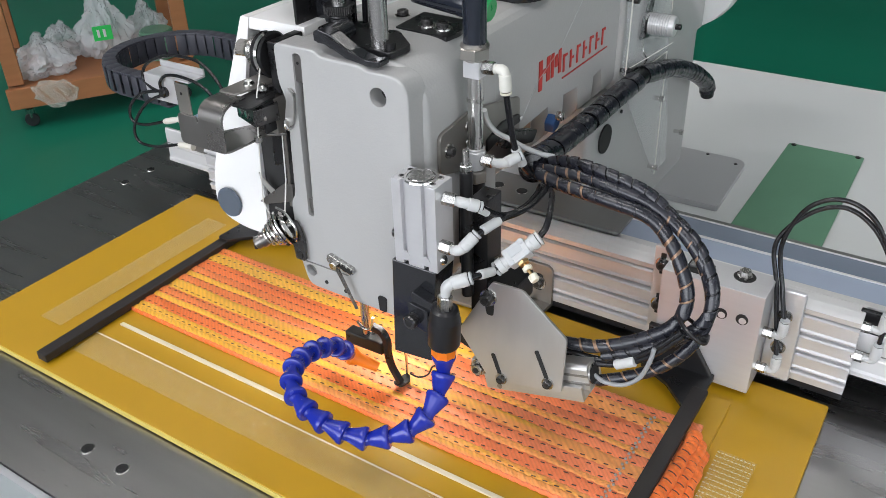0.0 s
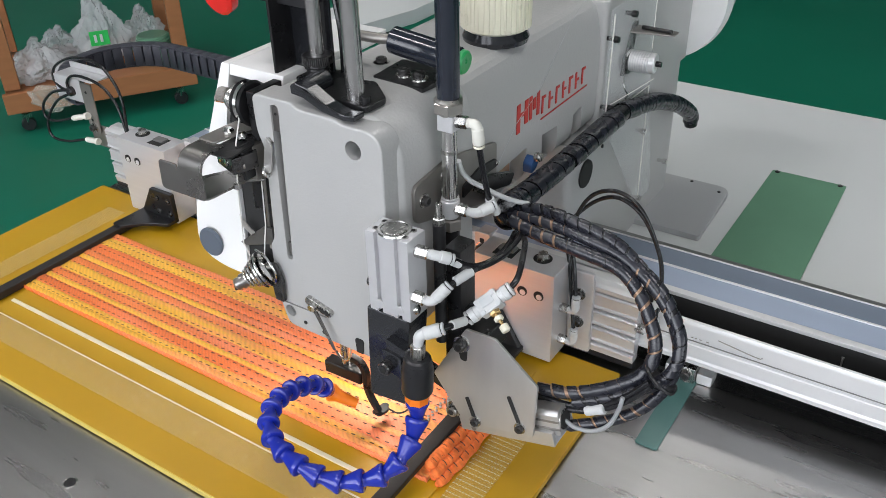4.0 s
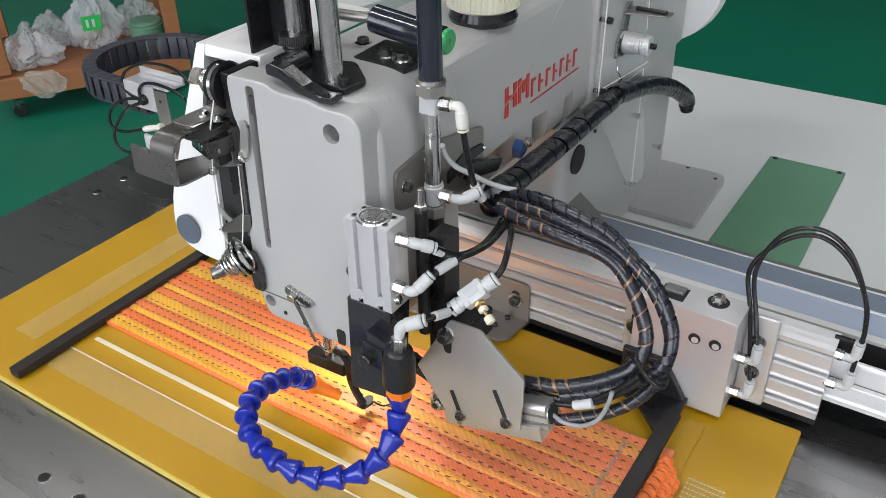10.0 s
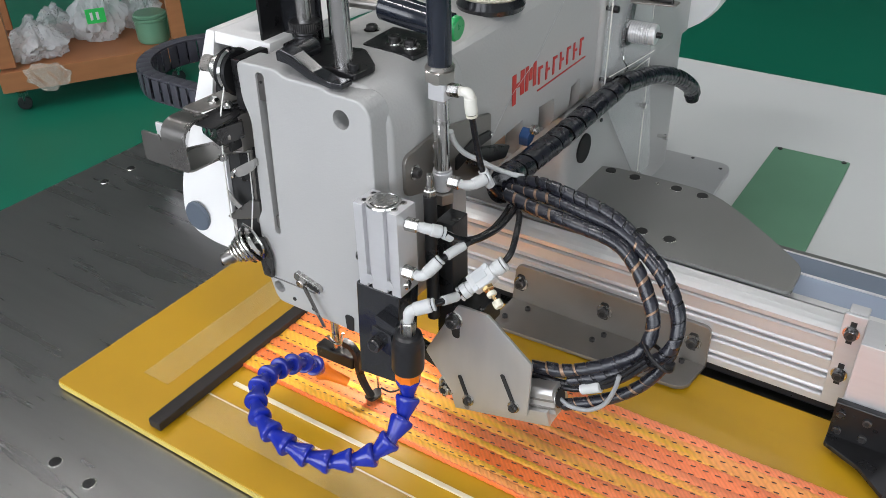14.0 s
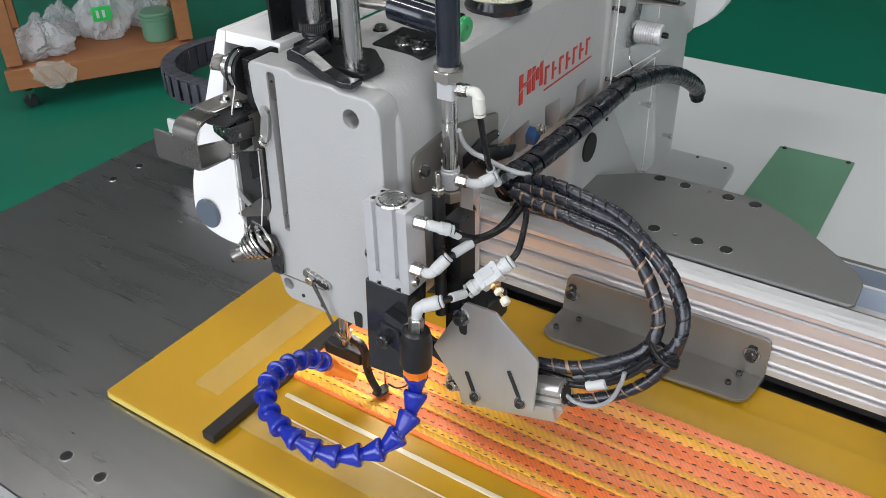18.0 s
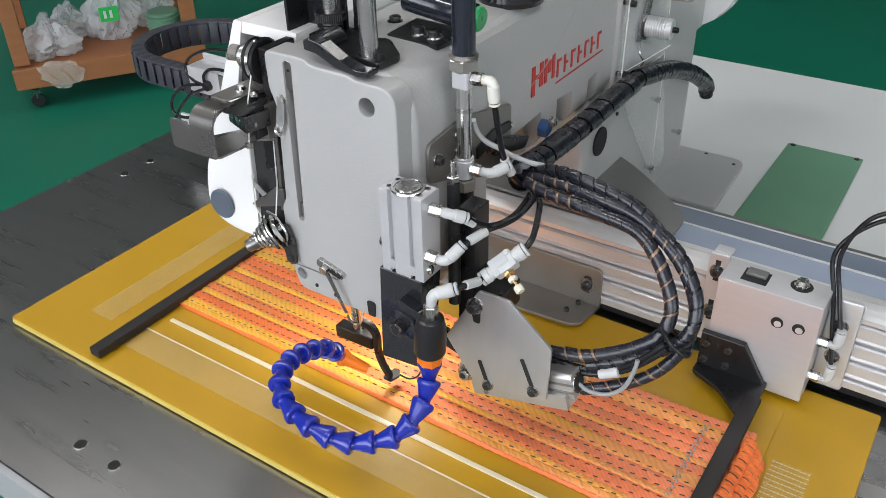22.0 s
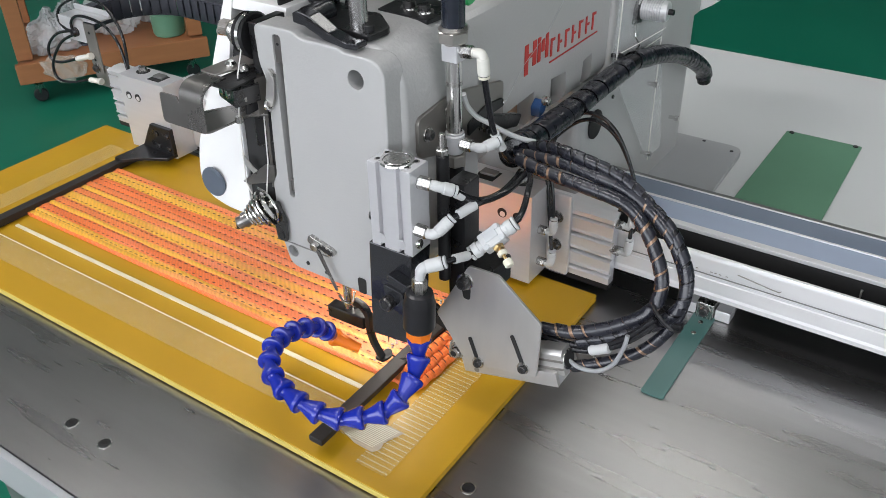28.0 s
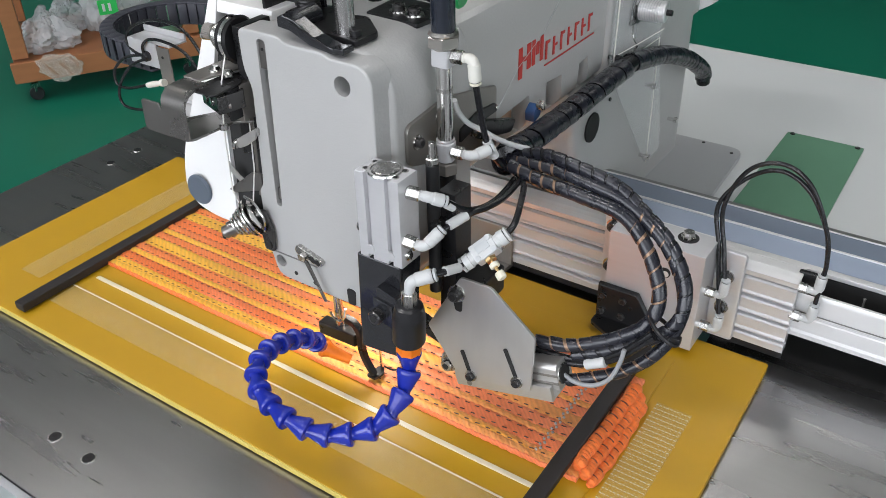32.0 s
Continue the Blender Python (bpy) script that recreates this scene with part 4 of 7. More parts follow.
lev = part("lift_lever", prism(rounded([(-0.0120, 0.3165), (-0.0080, 0.3185), (0.002, 0.3165), (0.016, 0.3085), (0.030, 0.3045), (0.0390, 0.3055), (0.0390, 0.3015), (0.030, 0.3005), (0.013, 0.3030), (-0.002, 0.3095), (-0.0120, 0.3105)], 0.0012), "y", 0.0710, 0.0815, 0.0006), "black_gloss", sm, "cranked black lifting lever", smooth=False)
part("lever_hub", rod((-0.012, 0.081, 0.3085), (-0.012, 0.106, 0.3085), 0.0075, 20), "black_gloss", lev)
part("lever_rib", prism([(-0.002, 0.3155), (0.006, 0.3135), (0.028, 0.3052), (0.020, 0.3075)], "y", 0.0700, 0.0706), "black", lev)
part("rod_screw", rod((0.0325, 0.0920, 0.306), (0.0325, 0.0920, 0.3105), 0.0034, 16), "black", sm)
part("back_panel", box(-0.0565, -0.0200, 0.1245, 0.1270, 0.303, 0.47, 0.0008), "black_gloss", sm, "tall dark panel")
part("panel_flange", box(-0.0570, -0.0545, 0.104, 0.1272, 0.303, 0.47, 0.0006), "black", sm)
for z in (0.345, 0.375):
    part("panel_hole", spin((-0.0325, 0.1247, z), (-0.0325, 0.1237, z), ((0, 0.0018), (1, 0.0018)), 12), "white", sm)
part("valve_bracket", prism(rounded([(0.0020, 0.1390), (0.0459, 0.1357), (0.0478, 0.1511), (0.040, 0.175), (0.000, 0.178)], 0.002), "z", 0.2998, 0.3030, 0.0004), "black", sm)
cap_screw((0.0205, 0.1510, 0.3032), (0, 0, 1), 0.0044, sm)
cap_screw((0.0338, 0.1500, 0.3032), (0, 0, 1), 0.0046, sm)
cap_screw((-0.0110, 0.1670, 0.3010), (0, 0, 1), 0.0042, sm)
part("air_reservoir", spin((0.013, 0.150, 0.3275), (0.066, 0.152, 0.3205), ((0, 0.0084), (0.02, 0.0094), (0.98, 0.0094), (1, 0.0084)), 28), "blue_black", sm, "black cylindrical air valve body")
part("end_button", spin((0.0662, 0.1525, 0.3205), (0.0705, 0.1527, 0.3200), ((0, 0.0082), (0.7, 0.0082), (1, 0.007)), 26), "green_knob", sm, "green end cap")
part("air_pipe", tube(curve_points([(0.014, 0.150, 0.3275), (0.000, 0.147, 0.3275), (-0.012, 0.1445, 0.3280), (-0.018, 0.1430, 0.3270)]), 0.0036, 12), "darksteel", sm)
for off in (0.0, 0.006):
    part("loose_tube", tube(curve_points([(-0.016 + off, 0.13, 0.303), (-0.014 + off, 0.128, 0.335), (-0.022 + off, 0.132, 0.37), (-0.03 + off, 0.14, 0.43)]), 0.002, 8), "rubber", sm)
part("dial_base", spin((0.030, 0.262, 0.2985), (0.030, 0.262, 0.308), ((0, 0.0255), (0.4, 0.0265), (1, 0.024)), 36), "black_gloss", sm)
kd = [(0.0, 0.024), (0.06, 0.027), (0.9, 0.0265), (1.0, 0.0245)]
part("dial", spin((0.030, 0.262, 0.308), (0.030, 0.262, 0.342), kd, 40), "cream_plastic", sm, "cream ribbed dial")
for k in range(40):
    a = 6.28318 * k / 40
    part("rib", box(0.030 + 0.0268 * math.cos(a) - 0.0007, 0.030 + 0.0268 * math.cos(a) + 0.0007, 0.262 + 0.0268 * math.sin(a) - 0.0007, 0.262 + 0.0268 * math.sin(a) + 0.0007, 0.31, 0.339), "cream_plastic", sm)
es = thing("emergency_stop", (-0.096, 0.105, 0.358), "red mushroom stop button on a dark bar", "stop button")
part("bar", box(-0.096, -0.030, 0.112, 0.1235, 0.352, 0.364, 0.001), "black_plastic", es)
part("button", spin((-0.096, 0.112, 0.358), (-0.096, 0.096, 0.354), ((0, 0.008), (0.45, 0.008), (0.5, 0.0135), (0.9, 0.0135), (1, 0.011)), 26), "red_knob", es)

# thread unwinder and acrylic guard on the column
part("guard", prism(rounded([(0.400, 0.186), (0.520, 0.040), (0.56, 0.040), (0.52, 0.185), (0.515, 0.290), (0.405, 0.290)], 0.003), "x", 0.0665, 0.0685), "glass", sm, "clear acrylic guard sheet")
part("guard_edge", tube([Vector(p) for p in ((0.0690, 0.520, 0.04), (0.0690, 0.517, 0.182), (0.0690, 0.404, 0.186), (0.0690, 0.408, 0.285))], 0.0007, 6), "thread_white", sm)
for y, z in ((0.41, 0.262), (0.408, 0.196), (0.45, 0.275), (0.51, 0.133), (0.515, 0.05), (0.594, 0.062)):
    part("standoff_screw", spin((0.0625, y, z), (0.074, y, z), ((0, 0.0022), (0.6, 0.0022), (0.62, 0.0034), (1, 0.0030)), 14), "black" if z > 0.15 else "chrome", sm)
spl = part("thread_roller", spin((0.0655, 0.458, 0.2275), (0.0935, 0.460, 0.2275), ((0, 0.0092), (0.04, 0.0102), (0.96, 0.0098), (1, 0.0088)), 30), "alu_white", sm, "satin aluminium thread roller")
part("spindle", rod((0.0625, 0.458, 0.2275), (0.0990, 0.460, 0.2275), 0.0028, 14), "black", spl)
for k in range(9):
    part("groove", spin((0.0690 + 0.0024 * k, 0.4585, 0.2275), (0.0694 + 0.0024 * k, 0.4585, 0.2275), ((0, 0.01024), (1, 0.01024)), 30), "alu", spl)
part("roller_bracket", prism(rounded([(0.444, 0.214), (0.462, 0.214), (0.476, 0.262), (0.466, 0.262)], 0.004), "x", 0.064, 0.0665), "black", sm)
part("thread_tab", prism(rounded([(0.066, 0.452), (0.108, 0.460), (0.108, 0.474), (0.066, 0.476)], 0.003), "z", 0.2555, 0.257, 0.0004), "darksteel", sm)
part("top_thread", tube([Vector(p) for p in ((0.086, 0.465, 0.40), (0.086, 0.465, 0.257), (0.086, 0.466, 0.24))], 0.0004, 6), "thread_white", sm)
part("run_thread", tube([Vector(p) for p in ((0.092, 0.462, 0.2115), (0.082, 0.440, 0.205), (0.0690, 0.406, 0.198))], 0.00045, 6), "thread_white", sm)
part("thread_pulley", spin((0.0640, 0.4555, 0.226), (0.0690, 0.4560, 0.226), ((0, 0.0115), (0.3, 0.0095), (0.7, 0.0095), (1, 0.0115)), 26), "black", sm)
part("guide_rod", rod((0.074, 0.466, 0.2585), (0.104, 0.464, 0.2585), 0.0022, 12), "black", sm)
part("guide_hook", tube(curve_points([(0.066, 0.450, 0.214), (0.069, 0.446, 0.204), (0.072, 0.449, 0.196), (0.069, 0.452, 0.190)], 5), 0.0010, 8), "chrome", sm)
# ---- pneumatics on the head ----
def elbow_fitting(a, corner, b, parent, r=0.0034, material="white_plastic", collar="grey_plastic", hexr=0.0043, nut=0.0075):
    """A push-in elbow: hexagon at a, a bulging bend at the corner, the sleeve and its release ring at b."""
    a, corner, b = Vector(a), Vector(corner), Vector(b)
    u, v = (corner - a).normalized(), (b - corner).normalized()
    bend = curve_points([a + u * nut, corner - u * r * 0.9, corner - u * r * 0.25 + v * r * 0.25, corner + v * r * 0.9, corner + v * r * 1.4], 5)
    rr = [r * (0.74 + 0.26 * min(1.0, k / 6)) for k in range(len(bend))]
    e = part("elbow_fitting", tube(bend, r, 18, radii=rr), material, parent, "white push-in elbow fitting")
    hexnut(a - u * 0.001, a + u * nut, hexr, e, "steel")
    part("neck_ring", rod(a + u * (nut - 0.0004), a + u * (nut + 0.0014), r * 0.92, 18), material, e)
    part("sleeve", spin(corner + v * r * 0.8, b, ((0, r * 1.02), (0.06, r * 1.16), (0.86, r * 1.2), (0.94, r * 1.16), (1, r * 1.04)), 22), material, e)
    part("seal", rod(b - v * 0.0002, b + v * 0.0007, r * 0.94, 18), "hole", e)
    part("release_ring", spin(b + v * 0.0006, b + v * 0.0024, ((0, r * 1.0), (0.3, r * 1.1), (0.8, r * 1.08), (1, r * 0.9)), 20), collar, e)
    return e


# long clamp cylinder standing beside the head
CX, CY = 0.079, 0.117
cy = thing("air_cylinder", (CX, CY, 0.2), "slim stainless pneumatic cylinder with a black sleeve", "air cylinder")
part("sleeve", spin((CX, CY, 0.310), (CX, CY, 0.47), ((0, 0.0075), (1, 0.0075)), 28), "blue_black", cy, "glossy black sleeve")
hexnut((CX, CY, 0.3006), (CX, CY, 0.3082), 0.0102, cy, "nut_steel")
part("nut_flange", spin((CX, CY, 0.3080), (CX, CY, 0.3108), ((0, 0.0090), (0.3, 0.0096), (1, 0.0084)), 28), "nut_steel", cy)
part("nut_washer", rod((CX, CY, 0.2990), (CX, CY, 0.3008), 0.0070, 22), "nut_steel", cy)
part("end_cap", prism(rounded([(CX - 0.0058, CY - 0.0062), (CX + 0.0062, CY - 0.0062), (CX + 0.0062, CY + 0.0062), (CX - 0.0058, CY + 0.0062)], 0.0018), "z", 0.2888, 0.2998, 0.0005), "alu", cy)
part("barrel", rod((CX, CY, 0.238), (CX, CY, 0.2892), 0.0051, 28), "chrome", cy, "polished barrel")
part("barrel_band", spin((CX, CY, 0.272), (CX, CY, 0.2745), ((0, 0.0053), (1, 0.0053)), 24), "steel", cy)
part("lower_cap", spin((CX, CY, 0.224), (CX, CY, 0.239), ((0, 0.0054), (0.02, 0.0056), (0.70, 0.0056), (0.74, 0.0066), (0.86, 0.0066), (0.9, 0.0058), (1, 0.0062)), 26), "alu", cy)
hexnut((CX, CY, 0.215), (CX, CY, 0.2235), 0.0082, cy, "darksteel")
part("rod_end", rod((CX, CY, 0.165), (CX, CY, 0.216), 0.0065, 20), "black", cy)
part("rod_block", box(CX - 0.009, CX + 0.009, CY - 0.010, CY + 0.010, 0.150, 0.196, 0.002), "black", cy)
elbow_fitting((CX + 0.0065, CY + 0.0, 0.2955), (CX + 0.0205, CY + 0.001, 0.2960), (CX + 0.0212, CY + 0.002, 0.2820), cy, r=0.0034, material="cream_white", collar="cream_plastic")
elbow_fitting((CX + 0.0055, CY, 0.2315), (CX + 0.0195, CY + 0.002, 0.2305), (CX + 0.0260, CY + 0.012, 0.2335), cy)

# mounting plate on the head's flank
mp = thing("mounting_plate", (0.063, 0.12, 0.23), "dark steel mounting plate bolted to the head", "mounting plate")
part("plate", prism(rounded([(0.092, 0.226), (0.20, 0.195), (0.20, 0.244), (0.135, 0.258), (0.092, 0.254)], [0.006, 0.004, 0.004, 0.004, 0.006]), "x", 0.0648, 0.0676, 0.0005), "darksteel", mp)
for q in ((0.102, 0.240), (0.128, 0.236), (0.128, 0.248), (0.168, 0.222)):
    cap_screw((0.0676, *q), (1, 0, 0), 0.0036, mp)
part("clamp_lever", prism(rounded([(0.17, 0.214), (0.215, 0.202), (0.222, 0.21), (0.178, 0.226)], 0.003), "x", 0.066, 0.072, 0.0008), "black", mp)

# compact cylinder on the head's front
cc = thing("compact_cylinder", (0.072, 0.058, 0.18), "short square aluminium air cylinder bolted to a black bracket", "air cylinder")
X0, X1, Y0, Y1, Z0, Z1 = 0.0606, 0.0928, 0.0466, 0.0660, 0.1832, 0.2435
slot = 0.0034
fx = [X0 + 0.0066, X0 + 0.0102, X1 - 0.0102, X1 - 0.0066]
outline = [(X0, Y0), (fx[0], Y0), (fx[0], Y0 + slot), (fx[1], Y0 + slot), (fx[1], Y0), (fx[2], Y0), (fx[2], Y0 + slot), (fx[3], Y0 + slot), (fx[3], Y0), (X1, Y0), (X1, Y1), (X0, Y1)]
body = part("body", prism(outline, "z", Z0, Z1, 0.0006), "alu", cc)
part("piston_bore", spin(((X0 + X1) / 2, (Y0 + Y1) / 2, Z1 - 0.0002), ((X0 + X1) / 2, (Y0 + Y1) / 2, Z1 + 0.0010), ((0, 0.0112), (1, 0.0108), (1, 0.0092), (0.5, 0.0088)), 30), "chrome", cc)
part("piston_face", spin(((X0 + X1) / 2, (Y0 + Y1) / 2, Z1 + 0.0009), ((X0 + X1) / 2, (Y0 + Y1) / 2, Z1 + 0.0014), ((0, 0.0084), (1, 0.0078)), 26), "steel", cc)
for q in ((X0 + 0.005, Y0 + 0.005), (X1 - 0.005, Y0 + 0.005), (X0 + 0.005, Y1 - 0.005), (X1 - 0.005, Y1 - 0.005)):
    part("bolt_hole", spin((*q, Z1 - 0.0005), (*q, Z1 + 0.0004), ((0, 0.0023), (1, 0.0023)), 14), "chrome", cc)
    part("thread_hole", spin((q[0] - 0.0004, q[1] + 0.0003, Z1), (q[0] - 0.0004, q[1] + 0.0003, Z1 + 0.0006), ((0, 0.0014), (1, 0.0014)), 12), "hole", cc)
for xx in (fx[0] + 0.0015, fx[2] + 0.0015):
    part("slot_end", spin((xx, Y0 - 0.0003, Z0 + 0.0065), (xx, Y0 + 0.001, Z0 + 0.0065), ((0, 0.0034), (1, 0.0034)), 18), "alu", cc)
part("screw", spin((X1, 0.0530, 0.1905), (X1 + 0.0024, 0.0530, 0.1905), ((0, 0.0036), (0.5, 0.0034), (1, 0.0022)), 20), "chrome", cc)
part("screw_slot", box(X1 + 0.0023, X1 + 0.0027, 0.0526, 0.0534, 0.1882, 0.1928), "hole", cc)
elbow_fitting((X1, 0.0560, 0.2335), (X1 + 0.0118, 0.0600, 0.2315), (X1 + 0.0185, 0.0660, 0.2280), cc)
elbow_fitting((X1, 0.0515, 0.2018), (X1 + 0.0125, 0.0530, 0.2005), (X1 + 0.0185, 0.0620, 0.2090), cc)
bk = thing("black_bracket", (0.07, 0.058, 0.1), "glossy black bracket plate on the head", "bracket")
part("plate", prism(rounded([(0.0568, 0.1828), (0.0908, 0.1828), (0.0852, 0.1090), (0.0537, 0.1058)], [0.0008, 0.0008, 0.002, 0.001]), "y", 0.0472, 0.0690, 0.0008), "black_gloss", bk)
cap_screw((0.0598, 0.054, 0.200), (-1, 0, 0), 0.004, bk)
part("hose_lug", prism(rounded([(0.0768, 0.1420), (0.1000, 0.1380), (0.103, 0.158), (0.092, 0.1645), (0.0768, 0.1690)], 0.002), "y", 0.039, 0.0468, 0.0006), "black_gloss", bk)
part("lug_step", prism(rounded([(0.0745, 0.1450), (0.0900, 0.1400), (0.0900, 0.1585), (0.0745, 0.1610)], 0.002), "y", 0.0375, 0.0392, 0.0005), "black_gloss", bk)
cap_screw((0.0790, 0.0375, 0.1490), (0, -1, 0), 0.0050, bk, washer=False, h=0.006)
# slim shock absorber behind
sh = thing("stop_absorber", (0.1, 0.075, 0.18), "slim black threaded stop absorber with a steel tip", "stop absorber")
part("body", rod((0.0955, 0.078, 0.150), (0.0955, 0.078, 0.243), 0.0042, 20), "black", sh)
hexnut((0.0955, 0.078, 0.2430), (0.0955, 0.078, 0.2475), 0.0042, sh, "steel")
part("tip", rod((0.0955, 0.078, 0.247), (0.0955, 0.078, 0.2575), 0.0022, 14), "steel", sh)
part("slide_block", box(0.093, 0.106, 0.086, 0.105, 0.105, 0.220, 0.001), "black", sh)

# cooling hose of ball-and-socket links
hz = thing("link_hose", (0.1, 0.036, 0.17), "blue segmented coolant hose with orange nozzle curling to the needle", "coolant hose")
FY, LEAN = 0.0375, 0.05


def on_axis(z):
    return (0.1014 + LEAN * (z - 0.124), FY, z)


part("socket", spin(on_axis(0.1375), on_axis(0.1630), ((0, 0.0098), (0.06, 0.0106), (0.80, 0.0106), (0.84, 0.0100), (1, 0.0095)), 30), "black_plastic", hz, "black hose socket")
part("socket_top", spin(on_axis(0.1630), on_axis(0.1670), ((0, 0.0094), (0.7, 0.0088), (1, 0.0070)), 26), "black_plastic", hz)
hexnut(on_axis(0.1650), on_axis(0.1765), 0.0050, hz, "steel")
part("collar", spin(on_axis(0.1285), on_axis(0.1377), ((0, 0.0078), (0.15, 0.0085), (0.9, 0.0085), (1, 0.0080)), 8), "orange", hz, "orange collar", smooth=False)
# the hose's line, from the collar to the nozzle
HOSE = [on_axis(0.1290), (0.1020, 0.0362, 0.1145), (0.1034, 0.0245, 0.0998), (0.1020, 0.0110, 0.0930), (0.0950, 0.0031, 0.0854), (0.0697, -0.0129, 0.0793), (0.0398, -0.0190, 0.0850), (0.0095, -0.0118, 0.0905), (-0.0096, 0.0108, 0.0910), (-0.0160, 0.0386, 0.0832), (-0.0166, 0.0642, 0.0690), (-0.0172, 0.0755, 0.0560), (-0.0170, 0.0815, 0.0475)]
line = curve_points(HOSE, 10)
acc = along(line)
NL = 18
link_prof = ((0.0, 0.0034), (0.05, 0.0043), (0.16, 0.0047), (0.24, 0.0044), (0.30, 0.0043), (0.34, 0.0046), (0.78, 0.0075), (0.84, 0.0081), (0.92, 0.0082), (0.97, 0.0079), (1.0, 0.0069), (1.0, 0.0050))
for k in range(NL):
    (pa, _), (pb, _) = at_length(line, acc, acc[-1] * k / NL), at_length(line, acc, acc[-1] * (k + 1) / NL)
    dd = pb - pa
    part("link", spin(pb + dd * 0.28, pa - dd * 0.04, link_prof, 26), "blue", hz)
pe = line[-1]
tip = Vector((0.0030, 0.0890, 0.0390))
dn = (tip - pe).normalized()
part("nozzle", spin(pe - dn * 0.003, tip, ((0, 0.0056), (0.05, 0.0074), (0.16, 0.0077), (0.22, 0.0068), (0.36, 0.0053), (0.9, 0.0041), (1, 0.0041), (1, 0.0022)), 24), "orange", hz, "orange tapered nozzle")
elbow_fitting(on_axis(0.1740), (0.1052, FY + 0.0005, 0.1845), (0.1165, 0.0455, 0.1885), hz, r=0.0038, nut=0.001)

# flow valve in line
fv = thing("flow_valve", (0.124, 0.085, 0.185), "small white in-line pneumatic flow control valve", "flow valve")
va, vb = Vector((0.1267, 0.0751, 0.1880)), Vector((0.1368, 0.0849, 0.1976))
ax = (vb - va).normalized()
up = Vector((0.055, -0.72, 0.677)).normalized()
up = (up - ax * up.dot(ax)).normalized()
sd = ax.cross(up)


def slab(c, lx, ly, lz, bev=0.0008):
    bm = box(-lx / 2, lx / 2, -ly / 2, ly / 2, -lz / 2, lz / 2, bev)
    m = Matrix((ax, sd, up)).transposed().to_4x4()
    bmesh.ops.transform(bm, matrix=Matrix.Translation(c) @ m, verts=bm.verts)
    return bm


mid = (va + vb) / 2
part("body", slab(mid, 0.0165, 0.0124, 0.0098, 0.0012), "white_plastic", fv)
part("label_plate", slab(mid + up * 0.0050 - sd * 0.001, 0.009, 0.0054, 0.0006, 0.0002), "grey_plastic", fv)
for end, away in ((va, -ax), (vb, ax)):
    part("port", spin(end - away * 0.003, end + away * 0.0066, ((0, 0.0044), (0.55, 0.0046), (0.58, 0.0052), (1, 0.0050)), 24), "white_plastic", fv)
    part("seal", rod(end + away * 0.0064, end + away * 0.0074, 0.0040, 20), "hole", fv)
    part("release_ring", spin(end + away * 0.0072, end + away * 0.0094, ((0, 0.0046), (0.3, 0.0051), (0.8, 0.0050), (1, 0.0038)), 24), "white_plastic", fv)
for q, w in ((-0.0058, 0.0042), (0.0058, -0.0042), (0.0058, 0.0042)):
    c = mid + ax * q + sd * w + up * 0.0048
    part("rivet", spin(c, c + up * 0.0008, ((0, 0.0020), (0.7, 0.0019), (1, 0.0011)), 14), "grey_plastic", fv)
kn0 = mid + sd * 0.0058
part("needle_stem", rod(kn0, kn0 + sd * 0.0150, 0.0013, 12), "brass", fv)
hexnut(kn0, kn0 + sd * 0.0028, 0.0040, fv, "brass")
part("lock_ring", spin(kn0 + sd * 0.0045, kn0 + sd * 0.0075, ((0, 0.0029), (0.15, 0.0032), (0.85, 0.0032), (1, 0.0027)), 14), "cream_plastic", fv, smooth=False)
part("knob", spin(kn0 + sd * 0.0112, kn0 + sd * 0.0160, ((0, 0.0028), (0.15, 0.0031), (0.85, 0.0031), (1, 0.0026)), 10), "cream_plastic", fv, smooth=False)


def hose(name, pts, r, material, label, category="air tube", n=8):
    t = thing(name, pts[0], label, category)
    part("tube", tube(curve_points(pts, n), r, 12), material, t)
    return t


tb = hose("air_tube", [(0.1165, 0.0455, 0.1885), (0.1195, 0.0520, 0.1880), (0.1215, 0.0600, 0.1860), tuple(va - ax * 0.006)], 0.0021, "rubber", "short black air tube between elbow and valve")
part("tag", tube(curve_points([(0.1200, 0.0530, 0.1882), (0.1213, 0.0590, 0.1866), (0.1222, 0.0650, 0.1848)], 5), 0.0031, 16), "white_plastic", tb, "white printed sleeve")
hose("air_tube", [tuple(vb + ax * 0.006), (0.1430, 0.0960, 0.2074), (0.1380, 0.1120, 0.2127), (0.1277, 0.1340, 0.2104), (0.1156, 0.1500, 0.2049)], 0.0021, "rubber", "black air tube from valve to cable bundle")
t2 = hose("air_tube", [(X1 + 0.0185, 0.0620, 0.2090), (0.1189, 0.0820, 0.2133), (0.1229, 0.0950, 0.2124), (0.1257, 0.1100, 0.2122), (0.1235, 0.1300, 0.2112), (0.1165, 0.1500, 0.2060)], 0.0021, "rubber", "black air tube from the compact cylinder")
part("tag", rod((0.1137, 0.0670, 0.2110), (0.1185, 0.0800, 0.2135), 0.0032, 16), "white_plastic", t2, "white printed sleeve")
t4 = hose("air_tube", [(X1 + 0.0185, 0.0660, 0.2280), (0.1166, 0.0780, 0.2181), (0.1198, 0.0900, 0.2129), (0.1228, 0.1050, 0.2119), (0.1201, 0.1250, 0.2101), (0.1113, 0.1500, 0.2035)], 0.0021, "rubber", "black air tube from the compact cylinder")
part("tag", rod((0.1117, 0.0680, 0.2253), (0.1137, 0.0730, 0.2211), 0.0030, 16), "white_plastic", t4, "white printed sleeve")
